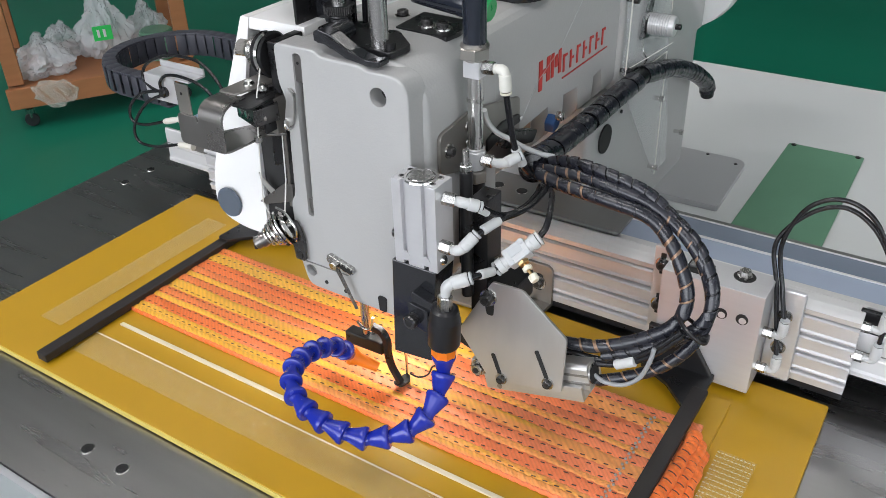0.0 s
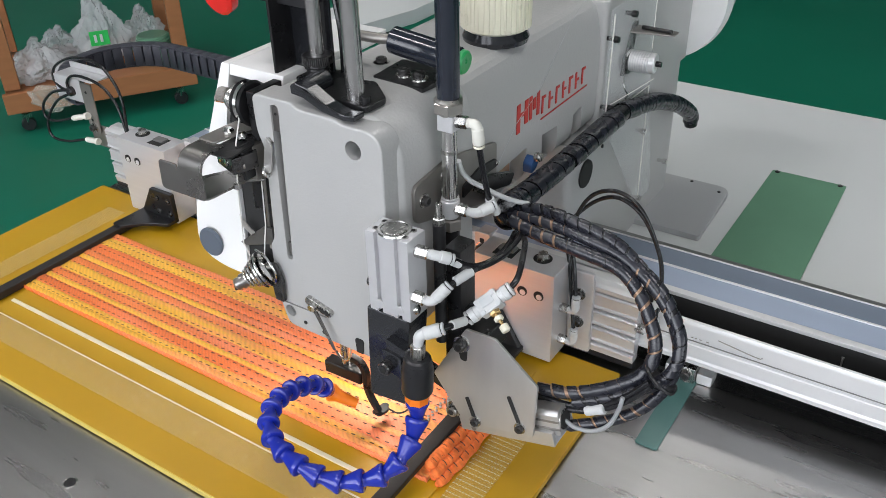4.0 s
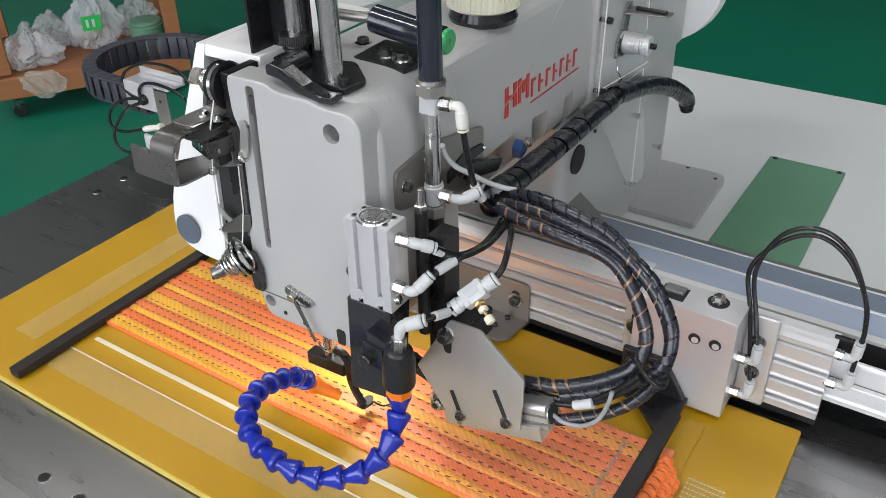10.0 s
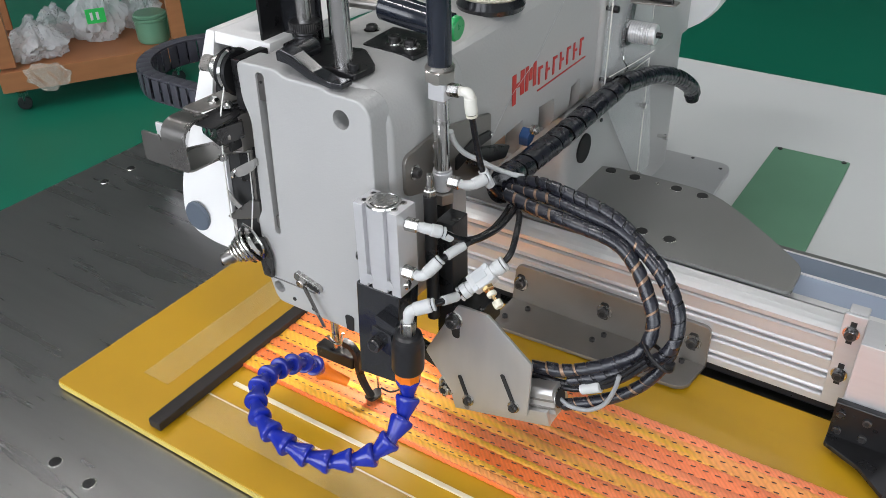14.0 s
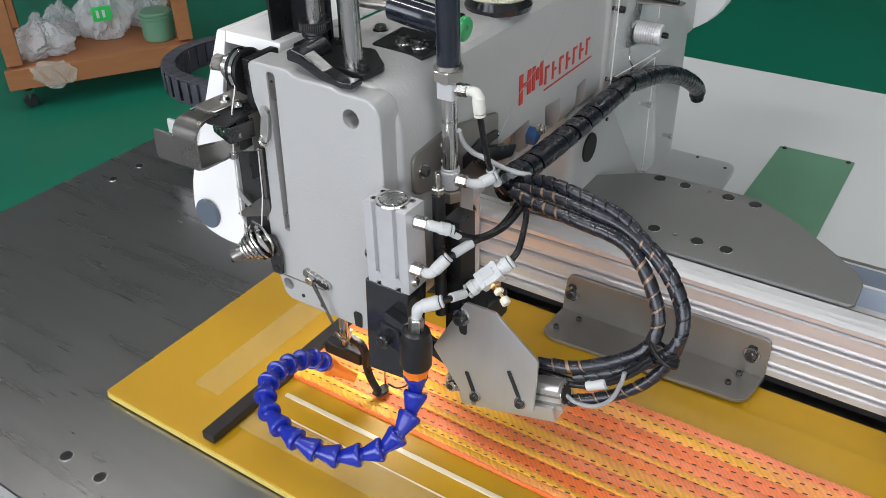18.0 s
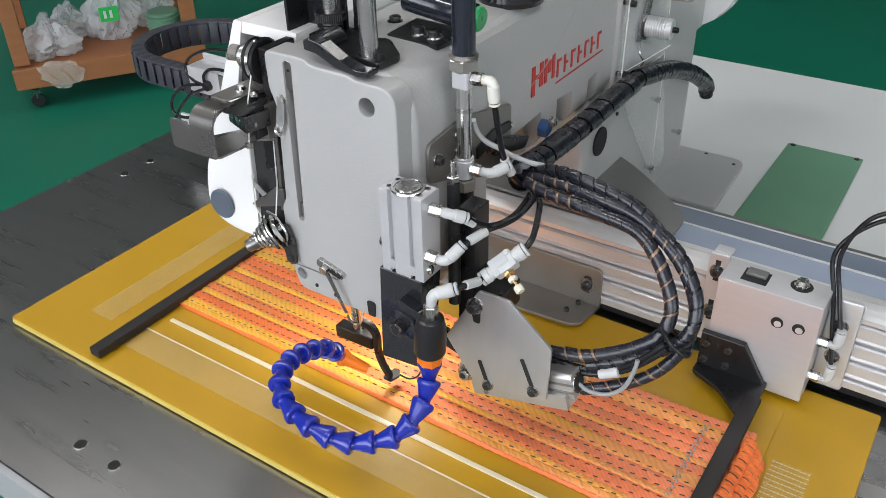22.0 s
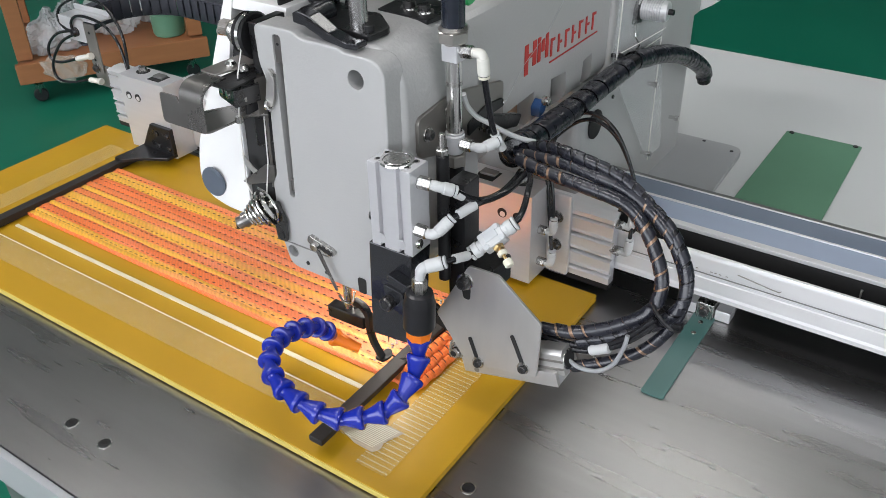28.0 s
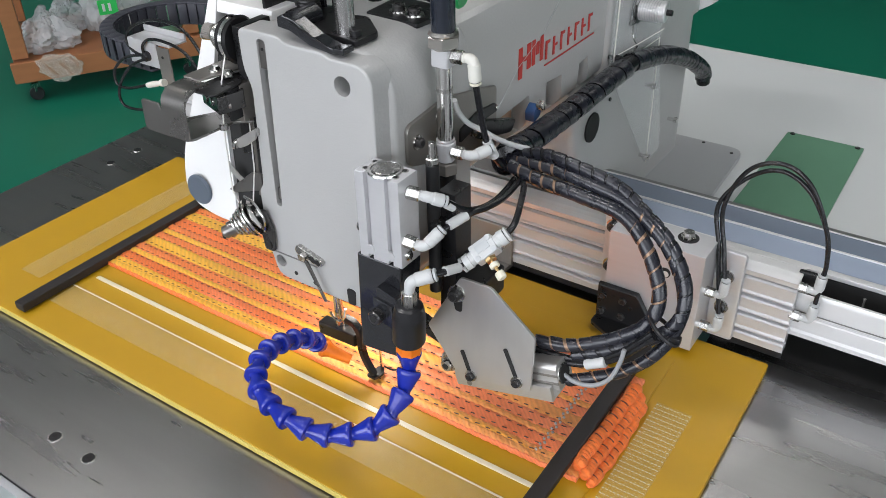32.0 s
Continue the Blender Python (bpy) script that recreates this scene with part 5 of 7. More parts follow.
t3 = hose("air_tube", [(CX + 0.0212, CY + 0.002, 0.2820), (0.1004, 0.1220, 0.2690), (0.1009, 0.1260, 0.2524), (0.1019, 0.1300, 0.2378), (0.1041, 0.1360, 0.2246), (0.1060, 0.1450, 0.2129)], 0.0021, "rubber", "black air tube from the slim cylinder")
part("tag", rod((0.1019, 0.1300, 0.2382), (0.1045, 0.1360, 0.2247), 0.0032, 16), "white_plastic", t3, "white printed sleeve")
hose("grey_lead", [(0.0828, 0.1220, 0.2646), (0.0818, 0.1260, 0.2575), (0.0822, 0.1300, 0.2510), (0.0856, 0.1350, 0.2439), (0.0913, 0.1420, 0.2377), (0.0976, 0.1500, 0.2302), (0.1052, 0.1600, 0.2229), (0.1119, 0.1680, 0.2188)], 0.0018, "white_plastic", "thin pale grey sensor lead", "cable")

# stainless side plate, thread trimmer and its mount
tp = thing("trimmer_plate", (0.13, 0.08, 0.08), "bent stainless mounting plate with two slots", "mounting plate")
pl_poly = rounded([(0.0868, 0.1165), (0.1138, 0.1656), (0.1367, 0.1661), (0.1693, 0.1392), (0.1674, 0.0939), (0.1120, 0.0815)], 0.0022)
part("plate", prism(pl_poly, "y", 0.0790, 0.0812, 0.0004), "stainless", tp, "brushed stainless plate")
for p, q in (((0.1152, 0.1050), (0.1222, 0.0860)), ((0.1485, 0.1210), (0.1580, 0.0985))):
    a, b = Vector(p), Vector(q)
    w = (b - a).normalized() * 0.0015
    nrm = Vector((-w.y, w.x))
    part("slot", prism(rounded([tuple(a + nrm - w), tuple(b + nrm), tuple(b - nrm), tuple(a - nrm - w)], 0.0012), "y", 0.0784, 0.0791), "hole", tp)
cap_screw((0.1112, 0.0788, 0.1525), (0, -1, 0), 0.0044, tp, h=0.0055)
part("keyhole", prism(rounded([(0.1080, 0.1490), (0.1155, 0.1490), (0.1150, 0.1385), (0.1100, 0.1385)], 0.002), "y", 0.0784, 0.0791), "hole", tp)
cap_screw((0.1220, 0.0786, 0.0872), (0, -1, 0), 0.0031, tp)
cap_screw((0.1576, 0.0786, 0.0985), (0, -1, 0), 0.0031, tp)
# the machined foot strip and its little cylinder tilt together
tilt = Matrix.Translation((0.1447, 0.0, 0.0866)) @ Matrix.Rotation(radians(-15), 4, "Y")


def tilted(bm):
    bmesh.ops.transform(bm, matrix=tilt, verts=bm.verts)
    return bm


part("foot_strip", tilted(box(-0.0385, 0.0385, 0.0814, 0.0850, -0.0058, 0.0058, 0.0006)), "stainless", tp, "machined steel foot strip")
part("strip_ledge", tilted(box(-0.0300, 0.0380, 0.0850, 0.1000, -0.0060, 0.0010, 0.0006)), "alu", tp)
part("pin", tilted(spin((-0.0270, 0.0812, -0.0025), (-0.0270, 0.0806, -0.0025), ((0, 0.0020), (1, 0.0020)), 12)), "darksteel", tp)
mc = part("mini_cylinder", tilted(prism(rounded([(0.0855, 0.0012), (0.1040, 0.0012), (0.1040, 0.0185), (0.0960, 0.0205), (0.0880, 0.0205), (0.0855, 0.0175)], 0.0012), "x", 0.012, 0.0430, 0.0005)), "stainless", tp, "small aluminium air cylinder")
for z in (0.0060, 0.0120):
    part("groove", tilted(box(0.0130, 0.0432, 0.0850, 0.0857, z, z + 0.0016)), "darksteel", mc)
part("bore", tilted(spin((0.0428, 0.0935, 0.0105), (0.0440, 0.0935, 0.0105), ((0, 0.0062), (1, 0.0060)), 22)), "hole", mc)
part("bore_ring", tilted(spin((0.0428, 0.0935, 0.0105), (0.0436, 0.0935, 0.0105), ((0, 0.0074), (1, 0.0072), (1, 0.0062)), 22)), "steel", mc)
part("arm", prism(rounded([(0.066, 0.1140), (0.118, 0.0960), (0.118, 0.0870), (0.066, 0.1040)], 0.001), "y", 0.0865, 0.095, 0.0006), "black", tp)
part("trimmer_block", box(0.094, 0.117, 0.0835, 0.096, 0.0800, 0.0900, 0.001), "alu", tp)
cap_screw((0.1010, 0.0835, 0.0855), (0, -1, 0), 0.0046, tp, "steel")
part("spacer", box(0.108, 0.128, 0.0816, 0.112, 0.142, 0.162, 0.002), "black", tp)

# cables in spiral wrap
def wrapped(name, pts, r, pitch, label, inner="copper", cover=0.8):
    t = thing(name, pts[0], label, "cable")
    ln = curve_points(pts, 14)
    ac = along(ln)
    part("core", tube(ln, r * 0.86, 12), inner, t)
    # one flat ribbon wound round the core; each turn laps a little over the last
    bm = bmesh.new()
    steps, wide = 18, pitch * cover
    total = ac[-1] - wide
    n = int(total / pitch * steps)
    rows = []
    for i in range(n + 1):
        s = (total + wide) * i / n - wide
        a = 6.28318 * s / pitch
        vary = 1 + 0.14 * math.sin(s * 61 + r * 900) + 0.08 * math.sin(s * 173)
        row = []
        for f, k in ((0.0, 0.965), (0.06, 1.0), (0.5, 1.015), (0.94, 1.035), (1.0, 0.99)):
            p, d = at_length(ln, ac, min(ac[-1], s + wide * vary * f))
            d = d.normalized()
            u = d.cross(Vector((0.31, 0.52, 0.8))).normalized()
            v = d.cross(u)
            row.append(bm.verts.new(p + (u * math.cos(a) + v * math.sin(a)) * r * k))
        rows.append(row)
    for i in range(n):
        for j in range(4):
            bm.faces.new((rows[i][j], rows[i][j + 1], rows[i + 1][j + 1], rows[i + 1][j]))
    bmesh.ops.recalc_face_normals(bm, faces=bm.faces)
    part("spiral_wrap", bm, "wrap", t)
    return t


wrapped("wrapped_cable", [(0.109, 0.150, 0.213), (0.130, 0.146, 0.2110), (0.163, 0.141, 0.211), (0.195, 0.137, 0.209), (0.212, 0.133, 0.197), (0.223, 0.128, 0.183), (0.2290, 0.124, 0.171), (0.2300, 0.120, 0.160), (0.226, 0.115, 0.150), (0.217, 0.111, 0.142), (0.203, 0.107, 0.133), (0.182, 0.102, 0.124), (0.160, 0.098, 0.122)], 0.0046, 0.0098, "cable loop in dark spiral wrap showing pale braid", "copper", 0.93)
wrapped("wrapped_cable", [(0.104, 0.165, 0.213), (0.127, 0.160, 0.222), (0.151, 0.154, 0.224), (0.186, 0.149, 0.220), (0.208, 0.143, 0.210), (0.226, 0.138, 0.199), (0.238, 0.132, 0.186), (0.244, 0.127, 0.175), (0.245, 0.121, 0.161), (0.238, 0.116, 0.149), (0.224, 0.110, 0.139), (0.206, 0.105, 0.128), (0.186, 0.101, 0.118)], 0.0043, 0.0098, "cable loop in dark spiral wrap", "rubber", 0.78)
wrapped("wrapped_cable", [(0.103, 0.158, 0.2125), (0.134, 0.153, 0.2170), (0.167, 0.147, 0.2175), (0.194, 0.144, 0.2140), (0.218, 0.138, 0.2030), (0.2345, 0.133, 0.187), (0.2440, 0.127, 0.168), (0.2430, 0.120, 0.149), (0.235, 0.114, 0.132), (0.223, 0.109, 0.119), (0.207, 0.103, 0.109), (0.189, 0.098, 0.101), (0.180, 0.096, 0.098)], 0.0041, 0.0098, "thin cable loop in spiral wrap", "copper", 0.95)
hose("air_tube", [(0.158, 0.0985, 0.1150), (0.184, 0.100, 0.1155), (0.203, 0.102, 0.1225), (0.220, 0.103, 0.1370), (0.234, 0.106, 0.154)], 0.0021, "rubber", "black tube under the cable loop")
wt = hose("air_tube", [(0.160, 0.098, 0.111), (0.184, 0.0995, 0.1120), (0.203, 0.1015, 0.1190), (0.2205, 0.1025, 0.1335), (0.236, 0.105, 0.152)], 0.0021, "rubber", "black tube with a white tag")
part("tag", rod((0.196, 0.0995, 0.1165), (0.2085, 0.1005, 0.1235), 0.0036, 14), "white_plastic", wt, "white blank tag")
hose("grey_lead", [(0.1835, 0.0935, 0.1070), (0.192, 0.094, 0.1035), (0.204, 0.096, 0.1050), (0.214, 0.097, 0.1150), (0.219, 0.098, 0.130), (0.220, 0.100, 0.139)], 0.0015, "lead_grey", "thin grey sensor lead", "cable")
tie = thing("cable_tie", (0.238, 0.113, 0.15), "black cable tie round the loop", "cable tie")
tc, td = Vector((0.2375, 0.1170, 0.1500)), Vector((0.55, 0.32, 0.77)).normalized()
tu = td.cross(Vector((0, 1, 0))).normalized()
tv = td.cross(tu)
part("band", tube([tc + tu * 0.0115 * math.cos(k * 0.2618) + tv * 0.0105 * math.sin(k * 0.2618) for k in range(25)], 0.0014, 8), "black_plastic", tie)
tl = tc - tu * 0.0125 + Vector((-0.002, 0, 0.003))
part("lock", box(tl.x - 0.0028, tl.x + 0.0028, tl.y - 0.0025, tl.y + 0.0025, tl.z - 0.0028, tl.z + 0.0028, 0.0008), "black_plastic", tie)
wrapped("wrapped_cable", [(0.100, 0.160, 0.212), (0.086, 0.19, 0.200), (0.079, 0.225, 0.190), (0.078, 0.255, 0.188), (0.078, 0.306, 0.187), (0.078, 0.362, 0.188), (0.078, 0.425, 0.188)], 0.0098, 0.022, "thick black wrapped cable bundle along the arm", "rubber", 0.9)
wrapped("wrapped_cable", [(0.078, 0.425, 0.188), (0.078, 0.500, 0.171), (0.079, 0.545, 0.156), (0.080, 0.585, 0.139), (0.081, 0.618, 0.121), (0.081, 0.640, 0.106), (0.081, 0.646, 0.092)], 0.0092, 0.0105, "black wrapped cable bundle bending down behind the column", "rubber", 0.86)
pc = thing("cable_clip", (0.062, 0.262, 0.215), "blue cable clip with a screw on the arm", "cable clip")
part("strap", prism(rounded([(0.2600, 0.1900), (0.2695, 0.1930), (0.2725, 0.2000), (0.2660, 0.2045), (0.2590, 0.1990)], 0.002), "x", 0.0585, 0.0670, 0.0008), "clip_blue", pc)
part("screw", spin((0.0665, 0.2670, 0.2030), (0.0715, 0.2670, 0.2035), ((0, 0.0042), (0.6, 0.0042), (1, 0.0034)), 14), "steel", pc)

# presser foot and needle: they rise and dip with each stitch
NX, NY = 0.006, 0.112
part("head_underside", box(-0.036, 0.05, 0.080, 0.16, 0.119, 0.127, 0.003), "grey", sm)
pf = thing("presser_foot", (NX, NY, 0.02), "black cranked presser foot on a steel bar", "presser foot")
part("bar", rod((-0.0185, 0.104, 0.050), (-0.0185, 0.104, 0.119), 0.0036, 20), "rod_steel", pf)
part("shank", prism(rounded([(-0.0365, 0.0975), (0.0000, 0.0985), (0.0010, 0.1085), (-0.0365, 0.1085)], 0.0015), "z", 0.0425, 0.0545, 0.0012), "black", pf, "black oxide shank", smooth=False)
spine = curve_points([(-0.0100, 0.0, 0.0660), (-0.0010, 0.0, 0.0640), (0.0038, 0.0, 0.0560), (0.0042, 0.0, 0.0430), (0.0075, 0.0, 0.0310), (0.0150, 0.0, 0.0190)], 6)
side = []
for k, p in enumerate(spine):
    d = (spine[min(k + 1, len(spine) - 1)] - spine[max(k - 1, 0)]).normalized()
    side.append(Vector((d.z, 0, -d.x)) * (0.0030 - 0.0010 * k / len(spine)))
leg = [((p - q).x, (p - q).z) for p, q in zip(spine, side)] + [((p + q).x, (p + q).z) for p, q in reversed(list(zip(spine, side)))]
part("leg", prism(leg, "y", 0.0990, 0.1045, 0.0007), "black", pf)
part("toe", prism(rounded([(0.0085, 0.0990), (0.0175, 0.0985), (0.0200, 0.108), (0.0150, 0.115), (0.0105, 0.113)], 0.0025), "z", 0.0160, 0.0182, 0.0005), "black", pf)
cap_screw((-0.033, 0.1035, 0.050), (-1, 0, 0), 0.0035, pf, washer=False)
nd = thing("needle", (NX, NY, 0.03), "thick steel needle in its bar", "needle")
part("shaft", spin((0.0135, 0.113, 0.012), (0.0135, 0.113, 0.075), ((0, 0.0004), (0.12, 0.0011), (0.4, 0.0013), (0.45, 0.002), (1, 0.002)), 14), "chrome", nd)
part("needle_bar", rod((0.0135, 0.113, 0.072), (0.0135, 0.113, 0.13), 0.0048, 18), "steel", nd)
part("bar_guide", tube(curve_points([(-0.0225, 0.0985, 0.0690), (-0.016, 0.0965, 0.0665), (-0.008, 0.0965, 0.0680), (-0.0055, 0.098, 0.079)], 5), 0.0012, 8), "chrome", pf)
part("thread_wire", tube(curve_points([(0.017, 0.112, 0.022), (0.026, 0.112, 0.022), (0.034, 0.114, 0.027), (0.038, 0.116, 0.036), (0.046, 0.116, 0.037)], 5), 0.0008, 7), "black", tp)
# thread take-up lever swinging in the gap beside the face cover
TK = Vector((-0.0272, 0.0650, 0.2400))
tk = thing("take_up_lever", tuple(TK), "bright steel thread take-up lever running in the face slot", "take-up lever")
ORG[tk] = Vector((0, 0, 0))
part("lever", prism(rounded([(-0.0105, -0.0010), (-0.0120, -0.0095), (-0.0220, -0.0170), (-0.0300, -0.0210), (-0.0340, -0.0180), (-0.0310, -0.0140), (-0.0150, -0.0040)], 0.002), "y", -0.0008, 0.0008, 0.0003), "stainless", tk)
part("stem", box(-0.0140, -0.0110, 0.0, 0.0085, -0.0075, -0.0025, 0.0004), "steel", tk)
part("eye", tube([Vector((-0.0322 + 0.0012 * math.cos(k * 0.5236), 0.0032 * math.sin(k * 0.5236), -0.0181 + 0.0030 * math.cos(k * 0.5236))) for k in range(13)], 0.0013, 8), "chrome", tk)
# needle lamp under the head
nl = thing("needle_lamp", (-0.01, 0.135, 0.112), "small white work lamp under the head", "lamp")
part("body", box(-0.026, 0.006, 0.128, 0.150, 0.108, 0.1188, 0.002), "white_plastic", nl)
part("lens", spin((-0.010, 0.139, 0.1082), (-0.010, 0.139, 0.1068), ((0, 0.006), (1, 0.005)), 18), "led", nl)
# ---- X beam: moves across with the feed ----
def shift_rows(fx, fy):
    return [(t, pose(fx * x, fy * y, 0)) for t, x, y in SHIFT]


GX0, GX1 = -0.46, 1.05
gb = thing("feed_beam", (0, 0, 0), "long aluminium feed beam with blue-grey covers across the table", "linear axis")
part("front_rail", prism([(0.318, 0.029), (0.318, 0.033), (0.3195, 0.035), (0.3195, 0.047), (0.3205, 0.048), (0.3205, 0.049), (0.3195, 0.050), (0.3195, 0.067), (0.3200, 0.0700), (0.3205, 0.0712), (0.3235, 0.0712), (0.3235, 0.029)], "x", GX0, GX1), "alu_white", gb, "satin aluminium front rail")
part("rail_foot", box(GX0, GX1, 0.326, 0.43, 0.030, 0.036), "black", gb)
# the trough's deep shade is painted with the near-black hole colour
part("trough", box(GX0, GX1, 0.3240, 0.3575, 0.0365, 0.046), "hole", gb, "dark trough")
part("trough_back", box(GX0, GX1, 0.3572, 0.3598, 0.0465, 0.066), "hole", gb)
part("lip", box(GX0, GX1, 0.3565, 0.3645, 0.0665, 0.0705, 0.0006), "alu_white", gb)
part("inner_cover", box(GX0, GX1, 0.3647, 0.3955, 0.0665, 0.0697, 0.0004), "alu_pale", gb, "pale blue anodised cover")
part("joint_strip", box(GX0, GX1, 0.3957, 0.3985, 0.0665, 0.0705, 0.0004), "alu_white", gb)
part("outer_cover", box(GX0, GX1, 0.3987, 0.4255, 0.0665, 0.0700, 0.0004), "alu_blue", gb, "blue-grey anodised cover")
part("edge_line", box(GX0, GX1, 0.4257, 0.4275, 0.0665, 0.0706, 0.0003), "alu_white", gb)
part("back_edge", prism([(0.4277, 0.0700), (0.438, 0.0672), (0.438, 0.03), (0.4277, 0.03)], "x", GX0, GX1), "plate_grey", gb)
part("core", box(GX0, GX1, 0.360, 0.4275, 0.0365, 0.0663), "plate_grey", gb)
for x in (0.326, 0.60, 0.86):
    part("pin", rod((x, 0.338, 0.044), (x, 0.338, 0.0700), 0.0014, 12), "steel", gb)
for k in range(6):
    x = 0.36 + 0.022 * k
    part("roller", rod((x, 0.3345, 0.0462), (x, 0.3345, 0.0555), 0.0052, 16), "black", gb)
for x in (0.372, 0.385):
    part("slot_mark", tube(curve_points([(x - 0.005, 0.3190, 0.052), (x, 0.3190, 0.057), (x + 0.005, 0.3190, 0.051)], 5), 0.0009, 6), "darksteel", gb)
part("rail_line", box(GX0, GX1, 0.3187, 0.3194, 0.0524, 0.0531), "plate_grey", gb, "thin groove along the rail")
part("scratch", tube([Vector(q) for q in ((0.232, 0.3192, 0.0612), (0.262, 0.3190, 0.0570), (0.268, 0.3190, 0.0566), (0.2695, 0.3190, 0.0580))], 0.00045, 6), "darksteel", gb)
for q in (0.196, 0.209, 0.2125, 0.2165, 0.2225):
    part("rub_mark", box(q, q + 0.0022, 0.3191, 0.3194, 0.0555, 0.0562), "darksteel", gb)
bs = part("beam_bracket", box(0.2005, 0.2165, 0.325, 0.345, 0.0003, 0.0175, 0.001), "steel", gb, "small steel guide bracket")
part("cheek", box(0.188, 0.2, 0.329, 0.345, 0.0005, 0.0115, 0.001), "alu_white", bs)
part("cheek", box(0.217, 0.231, 0.329, 0.345, 0.0005, 0.0115, 0.001), "alu_white", bs)
cap_screw((0.2085, 0.325, 0.0095), (0, -1, 0), 0.0042, bs)
part("post", box(0.19, 0.23, 0.345, 0.43, 0.0003, 0.0295), "plate_grey", gb)
part("post", box(-0.42, -0.38, 0.345, 0.43, 0.0003, 0.0295), "plate_grey", gb)
part("post", box(0.78, 0.82, 0.345, 0.43, 0.0003, 0.0295), "plate_grey", gb)

# ---- X carriage with both clamps ----
cr = thing("feed_carriage", (0, 0, 0), "ribbed aluminium carriage profile with two template clamps", "carriage")
PX0, PX1, PF = 0.020, 0.7227, 0.3065
ys = [PF + 0.010]
sec = [(PF + 0.0105, 0.0156), (PF, 0.0156)]
for zc in (0.0255, 0.0435, 0.0615):
    sec += [(PF, zc - 0.0046), (PF - 0.0012, zc - 0.0040), (PF - 0.0012, zc - 0.0030), (PF + 0.0006, zc - 0.0018), (PF + 0.0045, zc - 0.0016), (PF + 0.0045, zc + 0.0010), (PF + 0.0004, zc + 0.0012), (PF - 0.0012, zc + 0.0026), (PF - 0.0012, zc + 0.0034), (PF, zc + 0.0050)]
sec += [(PF, 0.0772), (PF - 0.0010, 0.0778), (PF + 0.0010, 0.0790), (PF + 0.004, 0.0792), (PF + 0.004, 0.0806), (PF, 0.0810), (PF, 0.0855), (PF + 0.0105, 0.0855)]
part("profile", prism(sec, "x", PX0, PX1), "alu", cr, "ribbed aluminium profile", smooth=False)
part("top_flange", prism([(PF - 0.0005, 0.0856), (PF + 0.004, 0.0880), (PF + 0.006, 0.0862), (PF + 0.011, 0.0880), (PF + 0.022, 0.0880), (PF + 0.022, 0.0856)], "x", PX0, PX1), "alu_white", cr, smooth=False)
part("wear_strip", box(PX0, PX1, PF + 0.0005, PF + 0.0095, 0.0095, 0.0154), "black_plastic", cr)
bp = part("bridge_plate", prism(rounded([(0.205, 0.3300), (0.5165, 0.3300), (0.5165, 0.372), (0.482, 0.404), (0.443, 0.436), (0.408, 0.4585), (0.30, 0.4585), (0.262, 0.43), (0.205, 0.385)], [0.003, 0.006, 0.012, 0.02, 0.02, 0.02, 0.03, 0.03, 0.01]), "z", 0.0882, 0.0918, 0.0005), "plate_grey", cr, "flat grey steel bridge plate")
for q in ((0.310, 0.449), (0.336, 0.448), (0.379, 0.447), (0.405, 0.446), (0.340, 0.3575), (0.380, 0.357), (0.406, 0.3565), (0.312, 0.3575)):
    h = part("counterbore", spin((*q, 0.0915), (*q, 0.0923), ((0, 0.0054), (1, 0.0053)), 20), "hole", bp)
    part("ring", spin((*q, 0.0915), (*q, 0.0920), ((0, 0.0062), (1, 0.0060)), 20), "steel", h)
for q in ((0.360, 0.447), (0.360, 0.357)):
    part("pin_hole", spin((*q, 0.0917), (*q, 0.0922), ((0, 0.002), (1, 0.002)), 12), "steel", bp)
# front angle bracket pressing the board
ab = part("angle_bracket", prism(rounded([(0.2805, 0.0135), (0.4680, 0.0135), (0.4680, 0.0540), (0.2840, 0.0540)], [0.001, 0.001, 0.008, 0.008]), "y", 0.3025, 0.3062, 0.0006), "darksteel", cr, "bent dark steel angle bracket")
part("foot", prism(rounded([(0.2805, 0.3062), (0.4680, 0.3062), (0.4640, 0.2720), (0.4560, 0.2655), (0.2920, 0.2575), (0.2800, 0.2640)], [0.001, 0.001, 0.004, 0.004, 0.004, 0.004]), "z", 0.0100, 0.0136, 0.0005), "darksteel", ab)
for x in (0.2895, 0.3735, 0.4545):
    part("slot", prism(rounded([(x - 0.004, 0.026), (x + 0.004, 0.026), (x + 0.004, 0.044), (x - 0.004, 0.044)], 0.0035), "y", 0.3018, 0.3026), "hole", ab)
    cap_screw((x, 0.3022, 0.0345), (0, -1, 0), 0.005, ab)
for q in ((0.302, 0.2935), (0.289, 0.273), (0.378, 0.295), (0.372, 0.2835), (0.449, 0.2975), (0.4445, 0.282)):
    cap_screw((*q, 0.0136), (0, 0, 1), 0.0026, ab, washer=False)


